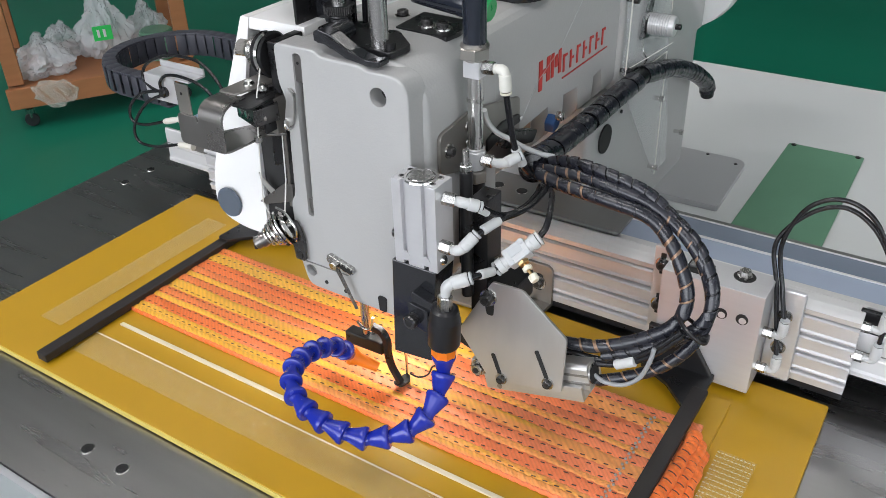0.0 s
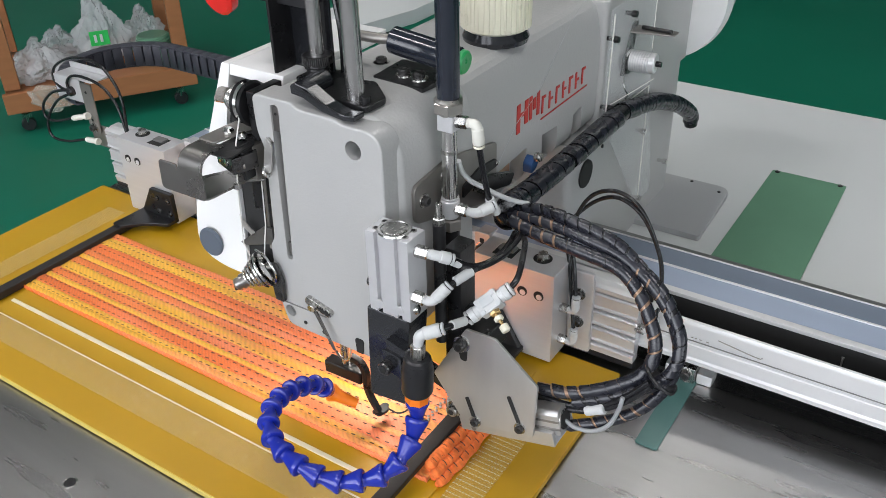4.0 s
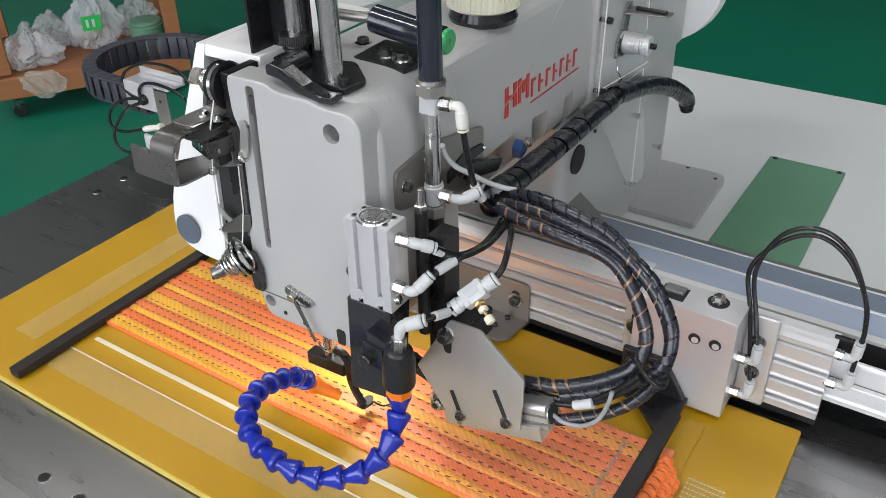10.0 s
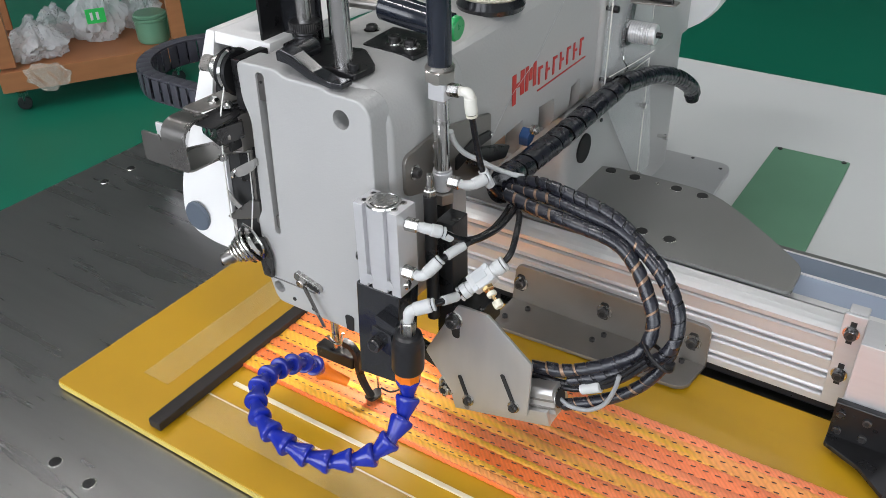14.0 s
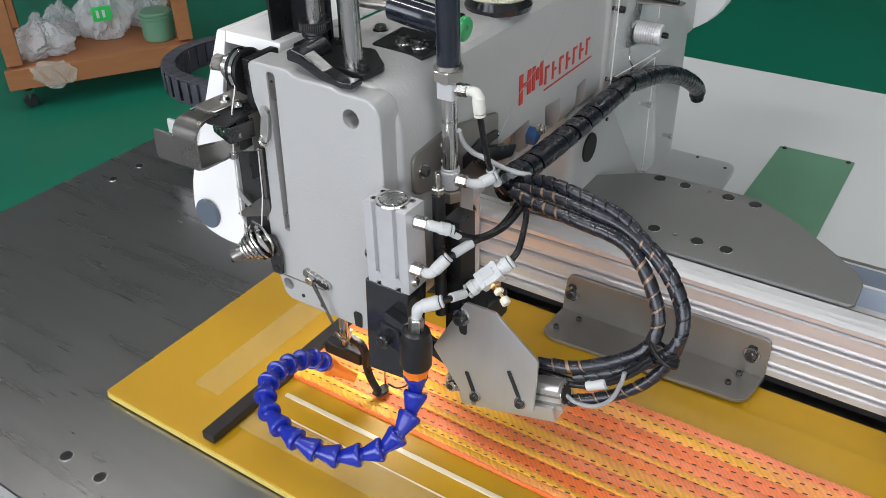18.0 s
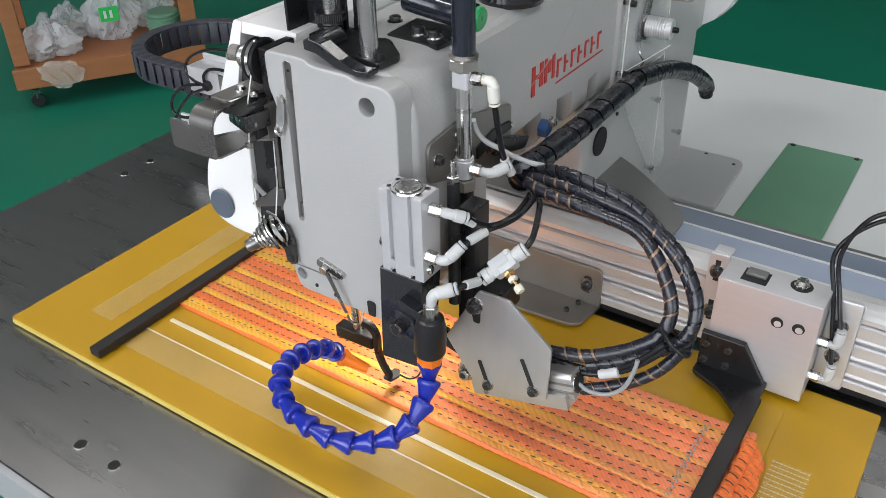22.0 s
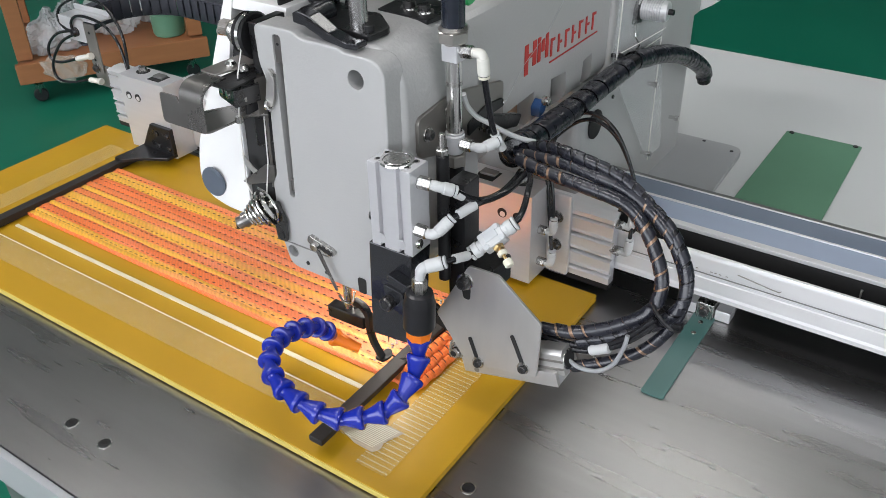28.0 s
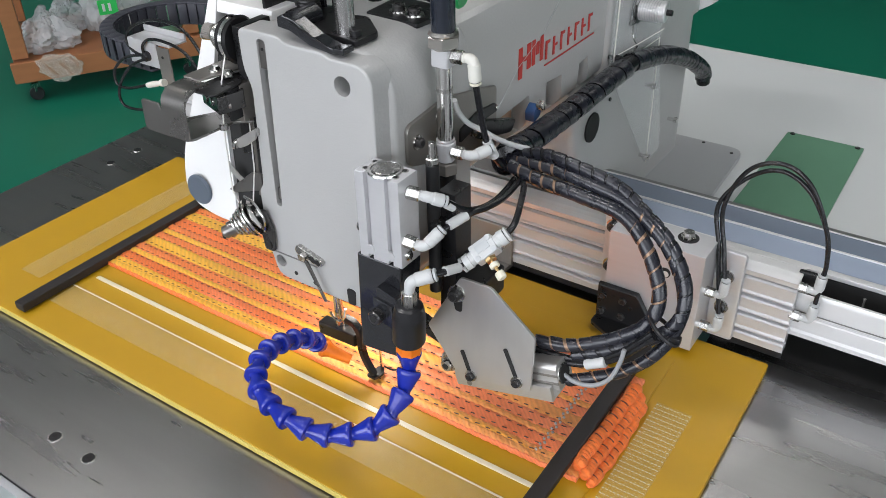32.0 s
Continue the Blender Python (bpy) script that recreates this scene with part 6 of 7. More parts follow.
def clamp(mx, nm):
    """One pneumatic template clamp; mx maps its plan across the carriage (a mirror for the other end)."""
    s = -1 if mx(1.0) < mx(0.0) else 1

    def bx(x0, x1, *rest, **kw):
        a, b = sorted((mx(x0), mx(x1)))
        return box(a, b, *rest, **kw)

    def pr(poly, *rest, **kw):
        pts = [(mx(u), v) for u, v in poly]
        return prism(pts if s > 0 else pts[::-1], *rest, **kw)

    c = part(nm, bx(0.577, 0.6575, 0.2722, 0.3055, 0.0130, 0.1065, 0.0008), "alu", cr, "machined aluminium clamp block")
    for x in (0.6272, 0.6434):
        part("hole_rim", spin((mx(x), 0.2716, 0.082), (mx(x), 0.2726, 0.082), ((0, 0.0048), (1, 0.0046)), 20), "hole", c)
        part("bore", spin((mx(x) + 0.0006, 0.2711, 0.0810), (mx(x) + 0.0006, 0.2718, 0.0810), ((0, 0.0028), (1, 0.0028)), 18), "alu_white", c)
    part("bolt", spin((mx(0.6356), 0.2935, 0.1064), (mx(0.6356), 0.2935, 0.1125), ((0, 0.0062), (0.3, 0.0062), (0.34, 0.0048), (1, 0.0046)), 6), "steel", c)
    part("bolt_recess", spin((mx(0.6356), 0.2935, 0.1062), (mx(0.6356), 0.2935, 0.1069), ((0, 0.0085), (1, 0.0085)), 24), "hole", c)
    part("notch", bx(0.592, 0.612, 0.279, 0.297, 0.1062, 0.1069), "hole", c)
    part("notch_tongue", bx(0.594, 0.610, 0.286, 0.296, 0.1066, 0.1095, bev=0.001), "plate_grey", c)
    part("side_plate", bx(0.5600, 0.5765, 0.3020, 0.3058, 0.020, 0.108, bev=0.001), "alu", c)
    part("plate_tab", bx(0.5620, 0.5760, 0.3058, 0.3180, 0.1050, 0.1080, bev=0.001), "alu", c)
    for z in (0.092, 0.052):
        part("washer", spin((mx(0.5680), 0.3022, z), (mx(0.5680), 0.3008, z), ((0, 0.0064), (1, 0.0061)), 20), "chrome", c)
        part("slot_shadow", bx(0.5658, 0.5702, 0.3014, 0.3021, z - 0.010, z + 0.010), "hole", c)
        part("screw", spin((mx(0.5680), 0.302, z), (mx(0.5680), 0.296, z), ((0, 0.0045), (0.85, 0.0045), (1, 0.0038)), 18), "screw_black", c)
        part("socket", spin((mx(0.5680), 0.2961, z), (mx(0.5680), 0.2957, z), ((0, 0.0024), (1, 0.0024)), 6), "hole", c)
    # cranked black arm that carries the pressing bar
    part("arm_plate", pr([(0.5735, 0.018), (0.6310, 0.018), (0.6085, 0.0545), (0.5735, 0.0545)], "y", 0.2660, 0.2720, bev=0.0010), "black", c, "black angle arm", smooth=False)
    part("arm_flange", pr(rounded([(0.5735, 0.2720), (0.6310, 0.2720), (0.6310, 0.252), (0.6325, 0.2245), (0.6190, 0.2245), (0.600, 0.243), (0.5735, 0.2560)], 0.002), "z", 0.0180, 0.0220, bev=0.0006), "black", c, smooth=False)
    for x, z in ((0.579, 0.045), (0.579, 0.029), (0.597, 0.045), (0.597, 0.029)):
        part("screw", spin((mx(x), 0.2662, z), (mx(x), 0.2636, z), ((0, 0.0033), (0.8, 0.0033), (1, 0.0028)), 16), "screw_black", c)
        part("socket", spin((mx(x), 0.2637, z), (mx(x), 0.2634, z), ((0, 0.0018), (1, 0.0018)), 6), "hole", c)
    part("pin_hole", spin((mx(0.588), 0.2662, 0.046), (mx(0.588), 0.2656, 0.046), ((0, 0.0014), (1, 0.0014)), 12), "hole", c)
    # fittings at the side
    part("rear_plate", bx(0.6578, 0.682, 0.3020, 0.3058, 0.014, 0.100, bev=0.003), "alu", c)
    for z in (0.076, 0.046):
        part("washer", spin((mx(0.6690), 0.3022, z), (mx(0.6690), 0.3008, z), ((0, 0.0062), (1, 0.0060)), 20), "steel", c)
        part("screw", spin((mx(0.6690), 0.302, z), (mx(0.6690), 0.2965, z), ((0, 0.0044), (0.85, 0.0044), (1, 0.0036)), 18), "screw_black", c)
    for z in (0.066, 0.0315):
        elbow_fitting((mx(0.6578), 0.288, z), (mx(0.6715), 0.288, z), (mx(0.6718), 0.2885, z + 0.0135), cr)
    return c


clamp(lambda x: x, "clamp_block")
clamp(lambda x: 0.7480 - x, "clamp_block")
# air tubes of the clamp nearest the beam's end
ends = part("end_plate", box(PX1 - 0.004, PX1 + 0.0145, 0.3200, 0.3245, 0.060, 0.0895, 0.001), "black", cr)
for k, (z, dy) in enumerate(((0.0925, 0.0), (0.066, 0.002))):
    elbow_fitting((PX1 - 0.001, 0.3118 - dy, z - 0.012), (PX1 + 0.0140, 0.3118 - dy, z - 0.012), (PX1 + 0.0145, 0.3118 - dy, z + 0.0025), cr)
for k, (za, zb, top, off) in enumerate(((0.078, 0.0955, 0.178, 0.0), (0.0435, 0.07, 0.170, 0.0045))):
    pts = [(0.6715, 0.2885, za), (0.6635 - off, 0.300, 0.100), (0.655 - off, 0.308, 0.134), (0.667, 0.311 + off, top - 0.010), (0.690, 0.312 + off, top + 0.002), (0.713, 0.312 + off, top - 0.009), (0.7315, 0.312, 0.135), (0.7375, 0.3118, 0.108), (PX1 + 0.0145, 0.3118 - 0.002 * k, zb)]
    part("air_tube", tube(curve_points(pts, 8), 0.0018, 12), "rubber", cr, "black air tube arch")
# left end: drag chain bracket and tubes
part("chain_post", box(-0.0155, 0.0050, 0.3110, 0.3135, 0.076, 0.1395, 0.001), "darksteel", cr, "upright steel chain bracket")
part("chain_tab", box(-0.066, 0.0060, 0.3135, 0.340, 0.1400, 0.1425, 0.001), "alu", cr)
part("chain_lip", box(-0.066, 0.0060, 0.3370, 0.3400, 0.1427, 0.1500, 0.001), "alu", cr)
for zz in (0.092, 0.128):
    part("post_hole", spin((-0.0060, 0.3108, zz), (-0.0060, 0.3104, zz), ((0, 0.0018), (1, 0.0018)), 14), "hole", cr)
part("chain_skirt", box(-0.066, -0.0158, 0.3112, 0.3134, 0.1120, 0.1425, 0.001), "alu", cr)
part("post_foot", box(-0.018, 0.022, 0.3140, 0.3165, 0.055, 0.085, 0.001), "darksteel", cr)
cap_screw((-0.006, 0.3108, 0.0815), (0, -1, 0), 0.0045, cr)
for q0, q1 in (((-0.0060, 0.3065, 0.0990), (-0.0374, 0.3050, 0.0896)), ((0.0030, 0.3060, 0.0660), (-0.0185, 0.3040, 0.0650))):
    part("left_fitting", spin(q0, q1, ((0, 0.0044), (0.18, 0.0044), (0.2, 0.0030), (0.4, 0.0030), (0.44, 0.0036), (0.92, 0.0036), (1, 0.0030)), 18), "cream_white", cr, "white push-in fitting")
for pts in ([(-0.0347, 0.3105, 0.1263), (-0.0716, 0.308, 0.1169), (-0.0941, 0.305, 0.0984), (-0.0965, 0.304, 0.0800), (-0.0755, 0.304, 0.0778), (-0.0374, 0.305, 0.0896)],
            [(-0.0349, 0.3095, 0.1223), (-0.0655, 0.306, 0.1063), (-0.0915, 0.303, 0.0754), (-0.0919, 0.303, 0.0535), (-0.0615, 0.303, 0.0529), (-0.0185, 0.304, 0.0650)]):
    part("air_tube", tube(curve_points(pts, 8), 0.0018, 12), "rubber", cr, "black air tube")
for pts in ([(0.0840, 0.2935, 0.1000), (0.0837, 0.296, 0.1411), (0.0620, 0.304, 0.1607), (0.0279, 0.312, 0.1717), (-0.0220, 0.316, 0.1684), (-0.0615, 0.316, 0.1522), (-0.0715, 0.314, 0.1352), (-0.0554, 0.3105, 0.1260), (-0.0310, 0.3095, 0.1240)],
            [(0.0810, 0.2945, 0.1000), (0.0693, 0.298, 0.1305), (0.0395, 0.305, 0.1458), (0.0052, 0.308, 0.1501), (-0.0218, 0.3085, 0.1475), (-0.0353, 0.3085, 0.1378), (-0.0363, 0.3085, 0.1270)]):
    part("air_tube", tube(curve_points(pts, 8), 0.0018, 12), "rubber", cr, "black air tube arch")
part("tube_gland", spin((-0.0330, 0.3111, 0.1250), (-0.0330, 0.3045, 0.1250), ((0, 0.0062), (0.7, 0.0058), (1, 0.0040)), 16), "rubber", cr, "black rubber tube gland")

# ---- template board ----
tm = thing("template_board", (0, 0, 0.004), "glossy yellow epoxy sewing template board", "template")
ORG[tm] = Vector((0, 0, 0))
tm.location = (0, 0, 0)
part("board", prism(rounded([(0, 0), (0.7165, 0), (0.7165, 0.2985), (0, 0.2985)], 0.003), "z", 0.0012, 0.0072, 0.0006), "yellow", tm, "yellow epoxy sheet")
part("board_edge", box(0.003, 0.7135, -0.0012, 0.0004, 0.0016, 0.0066, 0.0003), "yellow_edge", tm)
part("upper_sheet", prism(rounded([(0.112, 0.0585), (0.650, 0.0585), (0.650, 0.262), (0.112, 0.262)], 0.004), "z", 0.0073, 0.0085, 0.0003), "yellow", tm, "second yellow sheet")
part("slot_strip", box(0.136, 0.622, 0.0755, 0.0795, 0.0086, 0.0102, 0.0004), "ivory", tm, "ivory strip along the slot")
part("slot_shade", box(0.136, 0.622, 0.0797, 0.096, 0.0086, 0.0091), "yellow", tm)


def grip_tape(name, x0, x1, y0, y1, lines, way, dots="tape_line"):
    g = part(name, box(x0, x1, y0, y1, 0.0086, 0.00885), "tape", tm, "clear grip tape with white dots")
    bm = bmesh.new()
    for k in range(lines):
        f = (k + 0.5) / lines
        if way == "x":
            yy = y0 + (y1 - y0) * f
            n = int((x1 - x0) / 0.0042)
            for j in range(n):
                xx = x0 + (x1 - x0) * j / n
                quad(bm, xx, xx + 0.0034, yy - 0.00022, yy + 0.00022, 0.0091)
        else:
            yy = y0 + (y1 - y0) * f
            n = int((x1 - x0) / 0.0026)
            for j in range(n):
                xx = x0 + (x1 - x0) * j / n
                quad(bm, xx, xx + 0.0019, yy - 0.00034, yy + 0.00034, 0.0091)
    part("dots", bm, dots, g, smooth=False, kind="stuff")


def quad(bm, x0, x1, y0, y1, z):
    """A low raised dash."""
    lo = [bm.verts.new(p) for p in ((x0, y0, z - 0.0003), (x1, y0, z - 0.0003), (x1, y1, z - 0.0003), (x0, y1, z - 0.0003))]
    hi = [bm.verts.new(p) for p in ((x0 + 0.0001, y0 + 0.0001, z), (x1 - 0.0001, y0 + 0.0001, z), (x1 - 0.0001, y1 - 0.0001, z), (x0 + 0.0001, y1 - 0.0001, z))]
    bm.faces.new(hi)
    for k in range(4):
        bm.faces.new((lo[k], lo[(k + 1) % 4], hi[(k + 1) % 4], hi[k]))


grip_tape("grip_tape", 0.058, 0.088, 0.046, 0.262, 76, "y")
grip_tape("grip_tape", 0.6570, 0.6855, 0.0120, 0.2050, 39, "y", "tape_dots")
grip_tape("grip_tape", 0.128, 0.650, 0.029, 0.056, 17, "x")
bm = prism([(0.6240, 0.0330), (0.6450, 0.0260), (0.6625, 0.0255), (0.6660, 0.0315), (0.6640, 0.0380), (0.6710, 0.0540), (0.6560, 0.0545), (0.6330, 0.0470)], "z", 0.0092, 0.0096)
part("loose_tape", bm, "loose_tape", tm, "torn piece of whitish ribbed tape")
for k in range(15):
    f = k / 14
    part("tape_rib", box(0.6330 + 0.010 * f, 0.6600 + 0.008 * f, 0.0295 + 0.0225 * f, 0.0301 + 0.0225 * f, 0.0094, 0.0100), "tape_dots", tm)
part("tape_seam", box(0.12, 0.64, 0.0565, 0.0578, 0.0086, 0.0091), "ivory", tm)

# pressing bars
for x, lab in ((0.1205, "bar"), (0.6265, "bar")):
    pb = thing("pressing_bar", (x, 0.12, 0.018), "black steel bar pressing the webbing on the board", "pressing bar", "pressing bars")
    ORG[pb] = Vector((0, 0, 0))
    pb.location = (0, 0, 0)
    part("bar", box(x - 0.0065, x + 0.0065, 0.004, 0.250, 0.0092 if x < 0.3 else 0.0165, 0.0179 if x < 0.3 else 0.0225, 0.0014), "bar_black", pb)

# ---- webbing ----
wb = thing("webbing", (0, 0, 0), "thick orange sling webbing with amber bands and black stitching", "webbing")
WX0, WX1 = 0.118, 0.640
BANDS = [("orange_web", 0.0970, 0.0990), ("yellow_web", 0.0990, 0.1052), ("yellow_web", 0.1052, 0.1115), ("orange_web", 0.1115, 0.1240), ("yellow_web", 0.1240, 0.1300), ("pink_web", 0.1300, 0.1420), ("yellow_web", 0.1420, 0.1550), ("pink_web", 0.1550, 0.1660), ("yellow_web", 0.1660, 0.1720), ("pink_web", 0.1720, 0.1820), ("orange_web", 0.1820, 0.1960), ("yellow_web", 0.1960, 0.2110), ("pink_web", 0.2110, 0.2200)]
WZ = 0.0122


def web_band(x0, x1, y0, y1, z, slant, pitch=0.0026, tall=0.0008):
    """A woven band: slanting cords across it, as relief."""
    bm = bmesh.new()
    nx, ny = int((x1 - x0) / (pitch / 6)), max(5, int((y1 - y0) / 0.0018))
    grid = []
    for i in range(nx + 1):
        x = x0 + (x1 - x0) * i / nx
        row = []
        for j in range(ny + 1):
            f = j / ny
            y = y0 + (y1 - y0) * f
            h = tall * abs(math.sin(3.14159 * (x + slant * (y - y0)) / pitch)) ** 0.6 * (0.75 + 0.25 * math.sin(x * 511 + y * 977))
            dome = 0.0004 * (1 - (2 * f - 1) ** 2) ** 0.5 if 0 < f < 1 else -0.0001
            low = 0.0008 * math.sin(x * 37 + y * 300) + 0.0006 * math.sin(x * 90 + y * 120)
            row.append(bm.verts.new((x, y + 0.0003 * math.sin(x * 800), z - 0.0004 + h * (0.3 if f in (0, 1) else 1) + dome + low * 0.5)))
        grid.append(row)
    for i in range(nx):
        for j in range(ny):
            bm.faces.new((grid[i][j], grid[i + 1][j], grid[i + 1][j + 1], grid[i][j + 1]))
    # sides down to the board
    for j in (0, ny):
        lo = [bm.verts.new((g[j].co.x, g[j].co.y, 0.0088)) for g in grid]
        for i in range(nx):
            bm.faces.new((grid[i][j], lo[i], lo[i + 1], grid[i + 1][j]) if j == 0 else (grid[i][j], grid[i + 1][j], lo[i + 1], lo[i]))
    for i in (0, nx):
        lo = [bm.verts.new((v.co.x, v.co.y, 0.0088)) for v in grid[i]]
        for j in range(ny):
            bm.faces.new((grid[i][j], grid[i][j + 1], lo[j + 1], lo[j]))
    return bm


for k, (m, y0, y1) in enumerate(BANDS):
    part("band", web_band(WX0 + 0.004 * ((k * 7) % 3 - 1), WX1, y0, y1, WZ, 0.8 if k % 2 else -0.8, 0.0034 if m == "yellow_web" else 0.0027, 0.0009 if m == "yellow_web" else 0.0008), m, wb, "amber woven band" if m == "yellow_web" else "orange woven band", kind="")
rnd = random.Random(4)
for y in (0.1052, 0.1125, 0.1205, 0.1300, 0.1375, 0.1430, 0.1545, 0.1630, 0.1715, 0.1800, 0.1885, 0.1955, 0.2040, 0.2115):
    bm = bmesh.new()
    x = WX0 + 0.006 + rnd.random() * 0.006
    while x < WX1 - 0.01:
        near = x < 0.34
        w = (0.0030 if near else 0.0036) + rnd.random() * 0.0008
        q = 0.00040 if near else 0.00046
        spin((x, y, WZ + 0.0014), (x + w, y + 0.0006, WZ + 0.0013), ((0, 0.0002), (0.2, q), (0.8, q), (1, 0.0002)), 6, bm)
        x += 0.0078 if near else 0.0094
    part("stitching", bm, "thread", wb, "row of black stitches", kind="stuff")
bm = bmesh.new()
for k in range(34):
    y = 0.106 + 0.105 * k / 34
    bmesh.ops.create_icosphere(bm, subdivisions=1, radius=0.0013, matrix=Matrix.Translation((0.603 + 0.0022 * (k % 2), y, WZ + 0.0016)))
part("cross_stitch", bm, "grey_thread", wb, "grey cross stitch row")
# folded end
for k, (xc, zc, r, ya, yb) in enumerate(((0.6380, 0.0150, 0.0054, 0.104, 0.206), (0.6450, 0.0128, 0.0044, 0.100, 0.201), (0.6508, 0.0112, 0.0034, 0.097, 0.194))):
    ln = [Vector((xc + 0.0016 * math.sin(40 * y + k) + 0.0006 * math.sin(310 * y), y, zc + 0.0010 * math.sin(70 * y + k))) for y in np.linspace(ya, yb, 160)]
    rr = [r * (1 + 0.10 * abs(math.sin(i * 0.55 + k)) + 0.10 * noise.noise(Vector((i * 0.13, k * 3.1, 0)))) * min(1.0, 0.55 + 0.09 * min(i, 159 - i)) for i in range(160)]
    fo = part("fold", tube(ln, r, 16, radii=rr), "fold_web", wb, "folded webbing edge")
    bm = bmesh.new()
    for j in range(11):
        y = ya + 0.006 + (yb - ya - 0.010) * j / 11
        tube([Vector((xc + 0.0016 * math.sin(40 * y + k) + r * 1.13 * math.cos(q), y + 0.0012 * q, zc + r * 1.12 * math.sin(q))) for q in (2.0, 1.6, 1.2, 0.8)], 0.00042, 6, bm)
    part("stitching", bm, "thread", fo, kind="stuff")

# ---- drag chain: links follow the U as the carriage runs ----
LINKS, PITCH, RAD = 52, 0.0155, 0.078
YF, YB, XFIX, CZ = 0.330, 0.486, -0.046, 0.114
LEN = LINKS * PITCH
dc = []
ch_mesh = None
for k in range(LINKS):
    t = thing("chain_link", (0, 0, 0), "black plastic drag chain link", "drag chain", "drag chain links")
    if ch_mesh is None:
        bm = bmesh.new()
        box(-0.0066, 0.0056, -0.0095, -0.0082, -0.013, 0.013, 0.0006, bm)
        a = part("outer_bar", bm, "chain_plastic", t)
        bm = box(-0.0062, 0.0050, 0.0080, 0.0094, -0.013, 0.013, 0.0006)
        b = part("inner_bar", bm, "chain_plastic", t)
        c1 = part("side", prism(rounded([(-0.0098, -0.0085), (0.0098, -0.0085), (0.0098, 0.0085), (-0.0098, 0.0085)], 0.005), "z", 0.0125, 0.0155, 0.0006), "chain_plastic", t)
        c2 = part("side", prism(rounded([(-0.0098, -0.0085), (0.0098, -0.0085), (0.0098, 0.0085), (-0.0098, 0.0085)], 0.005), "z", -0.0155, -0.0125, 0.0006), "chain_plastic", t)
        ch_mesh = [(o.name.split(".")[0], o.data) for o in (a, b, c1, c2)]
    else:
        for nm, me in ch_mesh:
            o = new(nm, me)
            o.parent = t
    dc.append(t)


def chain_place(s, px):
    """Place and heading of the point s along the chain, from its moving end, for a carriage at px."""
    xe = px - 0.046
    xa = (XFIX + xe + math.pi * RAD - LEN) / 2
    front = xe - xa
    if s < front:
        return xe - s, YF, 180.0
    if s < front + math.pi * RAD:
        a = (s - front) / RAD
        return xa - RAD * math.sin(a), (YF + YB) / 2 - RAD * math.cos(a), 180.0 - math.degrees(a)
    return xa + (s - front - math.pi * RAD), YB, 0.0


def chain_rows(k):
    out = []
    for t, x, y in SHIFT:
        cx, cyy, h = chain_place((k + 0.5) * PITCH, x)
        out.append((t, pose(cx, cyy + y, CZ, 0, 0, h)))
    return out


# ---- timber cart with bags in the hall ----
ct2 = thing("timber_cart", (-2.45, 1.75, FLOOR), "orange-brown timber trolley on castors", "cart")
ux, uy = Vector((0.54, 0.842, 0)).normalized(), Vector((-0.842, 0.54, 0)).normalized()
CO = Vector((-2.64, 1.325, FLOOR))


def cbox(u0, u1, v0, v1, z0, z1, bev=0.004):
    bm = box(u0, u1, v0, v1, z0, z1, bev)
    m = Matrix((ux, uy, Vector((0, 0, 1)))).transposed().to_4x4()
    bmesh.ops.transform(bm, matrix=Matrix.Translation(CO) @ m, verts=bm.verts)
    return bm


part("shelf", cbox(-0.02, 0.66, -0.02, 0.50, 0.10, 0.16), "wood", ct2, "low timber shelf")
part("shelf_rail", cbox(-0.03, 0.67, -0.045, -0.021, 0.088, 0.165), "wood", ct2)
for u in (0.01, 0.63):
    for v in (0.0, 0.47):
        part("post", cbox(u - 0.028, u + 0.028, v - 0.02, v + 0.02, 0.171, 0.80), "wood", ct2)
part("top_rail", cbox(-0.04, 0.68, -0.04, 0.51, 0.801, 0.90), "wood", ct2)
for u in (0.03, 0.60):
    for v in (0.0, 0.45):
        c = CO + ux * u + uy * v
        w = part("castor", rod(c + uy * -0.012 + Vector((0, 0, 0.03)), c + uy * 0.012 + Vector((0, 0, 0.03)), 0.026, 20), "black_plastic", ct2)
        part("fork", box(c.x - 0.012, c.x + 0.012, c.y - 0.012, c.y + 0.012, FLOOR + 0.04, FLOOR + 0.071), "steel", w)


def bag(u, v, su, sv, sz, seed, lab):
    g = CO + ux * u + uy * v + Vector((0, 0, 0.161))
    t = thing("plastic_bag", tuple(g), lab, "bag", "bags on the cart")
    bm = bmesh.new()
    bmesh.ops.create_icosphere(bm, subdivisions=5, radius=1.0)
    for q in bm.verts:
        p = q.co.copy()
        k = 1 + 0.35 * noise.noise(p * 1.7 + Vector((seed, 0, 0))) + 0.2 * noise.noise(p * 4.5 + Vector((0, seed, 0))) + 0.22 * abs(noise.noise(p * 7 + Vector((0, 0, seed)))) + 0.10 * abs(noise.noise(p * 17 + Vector((seed, 0, seed))))
        taper = 1 - 0.55 * max(0, p.z)
        w = ux * p.x * su * k * taper + uy * p.y * sv * k * taper
        q.co = g + w + Vector((0, 0, max(0.0, sz * (0.45 + 0.55 * p.z * k))))
    part("bag", bm, "bag", t).data.set_sharp_from_angle(angle=0.9)
    top = g + Vector((0, 0, sz * 0.93))
    neck = [top + Vector((0.008 * math.sin(seed + k), 0.008 * math.cos(2 * seed + k), 0.008 * k)) for k in range(5)]
    part("gathered_neck", tube(neck, 0.02, 9, radii=[0.030, 0.017, 0.013, 0.017, 0.012]), "bag", t)
    return t, g


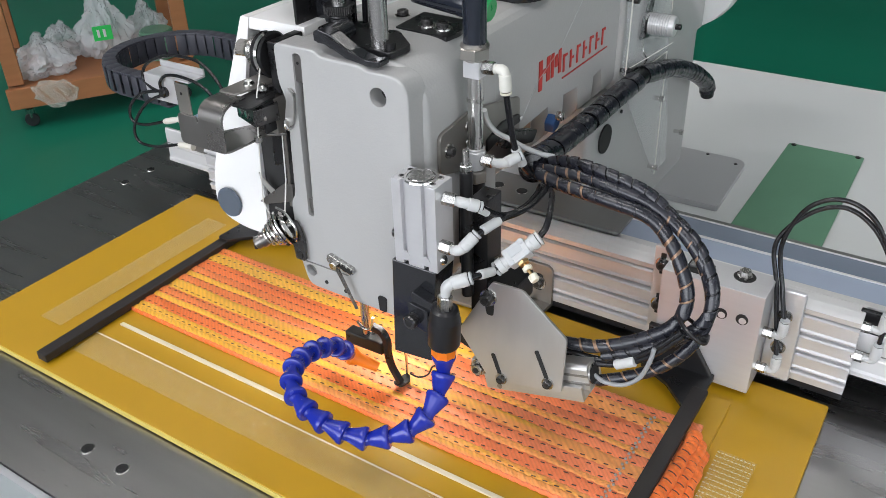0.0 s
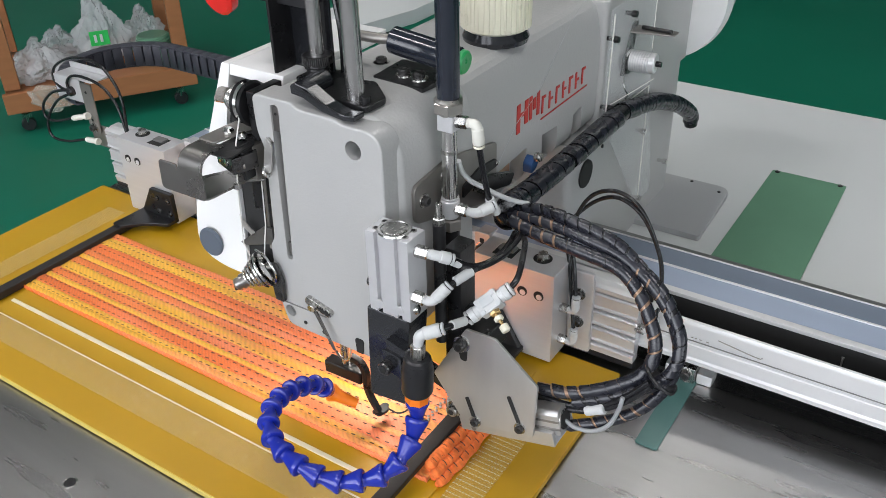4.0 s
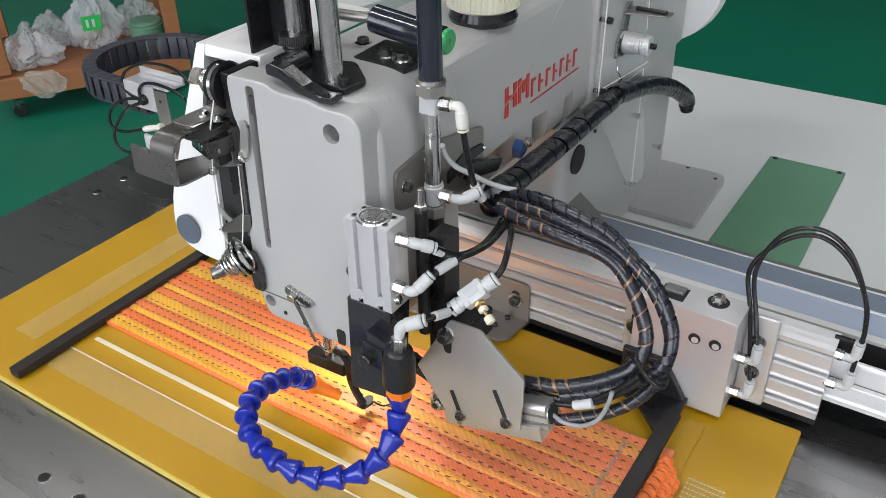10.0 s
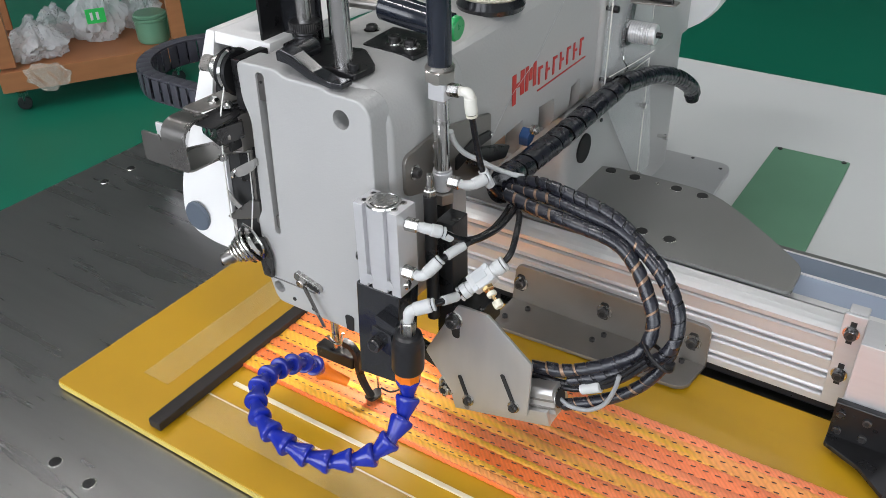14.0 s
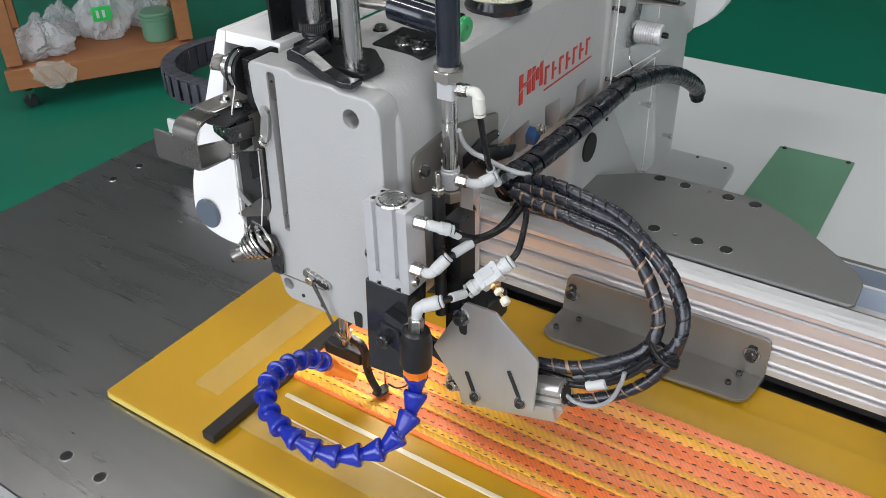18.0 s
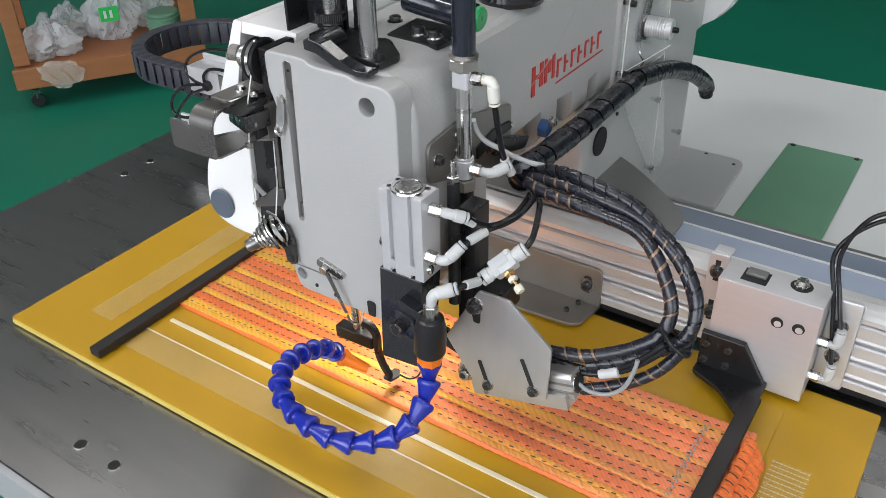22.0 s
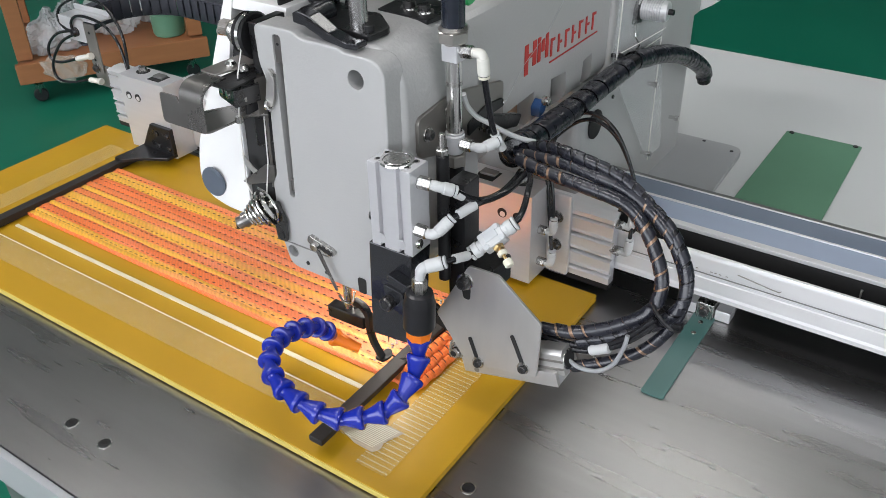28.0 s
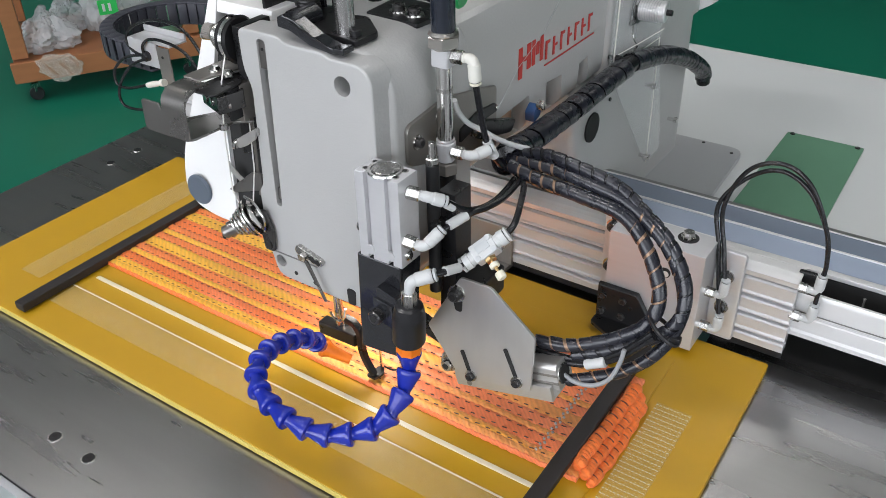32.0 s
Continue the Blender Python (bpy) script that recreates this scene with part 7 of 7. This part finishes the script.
b1, g1 = bag(0.12, 0.10, 0.095, 0.09, 0.135, 1.3, "crumpled translucent plastic bag spilling over the shelf")
bm = bmesh.new()
bmesh.ops.create_icosphere(bm, subdivisions=3, radius=1.0)
for q in bm.verts:
    p = q.co.copy()
    k = 1 + 0.3 * noise.noise(p * 2.3) + 0.2 * noise.noise(p * 6)
    q.co = CO + ux * (0.135 + p.x * 0.072 * k * (1 + 0.3 * p.z)) + uy * (-0.052 + p.y * 0.006 * k + 0.006 * math.sin(9 * p.x + 5 * p.z)) + Vector((0, 0, 0.128 + p.z * 0.052 * k - 0.012 * p.x))
part("flap", bm, "bag_thin", b1, "thin see-through bag edge").data.set_sharp_from_angle(angle=0.9)
bag(0.20, 0.30, 0.09, 0.09, 0.11, 5.1, "crumpled translucent plastic bag")
tb2, g2 = bag(0.36, 0.20, 0.088, 0.07, 0.25, 8.2, "tall translucent plastic bag with green print")
pr2 = part("print", cbox(0.315, 0.385, 0.070, 0.075, 0.262, 0.318, 0.002), "bag_green", tb2, "green printed panel with pale bars")
for q in (0.330, 0.352):
    part("bar", cbox(q, q + 0.010, 0.067, 0.0705, 0.276, 0.305, 0.001), "white_top", pr2)
bag(0.53, 0.30, 0.07, 0.08, 0.15, 3.7, "crumpled translucent plastic bag")
c = CO + ux * 0.545 + uy * 0.085 + Vector((0, 0, 0.161))
dn = thing("green_tub", tuple(c), "squat pale green plastic tub", "tub")
part("tub", spin(c, c + Vector((0, 0, 0.10)), ((0, 0.056), (0.1, 0.062), (0.85, 0.064), (0.88, 0.067), (0.96, 0.067), (1, 0.060)), 28), "green_film", dn)
part("lid", spin(c + Vector((0, 0, 0.1002)), c + Vector((0, 0, 0.112)), ((0, 0.063), (0.6, 0.063), (1, 0.056)), 28), "green_film", dn)

# white bench top far behind
wbn = thing("white_bench", (-0.74, 1.20, FLOOR), "white topped bench behind the machine", "bench")
part("top", prism([(-0.82, 0.96), (-0.70, 0.96), (-0.66, 1.13), (-0.66, 1.4), (-0.82, 1.4)], "z", -0.03, 0.0, 0.002), "white_top", wbn)
for q in ((-0.71, 1.10), (-0.71, 1.32)):
    part("leg", box(q[0] - 0.015, q[0] + 0.015, q[1] - 0.015, q[1] + 0.015, FLOOR, -0.031), "plate_grey", wbn)


# ---- what moves ----
def stitch_rows(rise, sharp):
    """Heights over the clip: one rise for each stitch, three stitches in 0.9 s."""
    out = []
    for k in range(641):
        t = k / 20
        up = 0.5 * (1 + math.cos(2 * math.pi * (t - 0.1) / 0.3))
        out.append((t, rise * up ** sharp))
    return out


def motions():
    walk(gb, shift_rows(0, 1))
    for ob in [cr, tm, wb] + [o for o in scene.objects if o.name.startswith("pressing_bar")]:
        walk(ob, shift_rows(1, 1))
    for k, link in enumerate(dc):
        walk(link, chain_rows(k))
    foot0, needle0, take0 = pf.location.copy(), nd.location.copy(), tk.location.copy()
    walk(pf, [(t, pose(foot0.x, foot0.y, foot0.z + h)) for t, h in stitch_rows(0.0075, 2)])
    walk(nd, [(t, pose(needle0.x, needle0.y, needle0.z - 0.006 + h)) for t, h in stitch_rows(0.028, 1)])
    for_lever = []
    for k in range(641):
        low = 0.5 * (1 + math.cos(2 * math.pi * (k / 20 - 0.2) / 0.3))
        for_lever.append((k / 20, pose(take0.x, take0.y, take0.z + 0.052 * (1 - low ** 1.6), 0, -60 * (1 - low), 0)))
    walk(tk, for_lever)


motions()
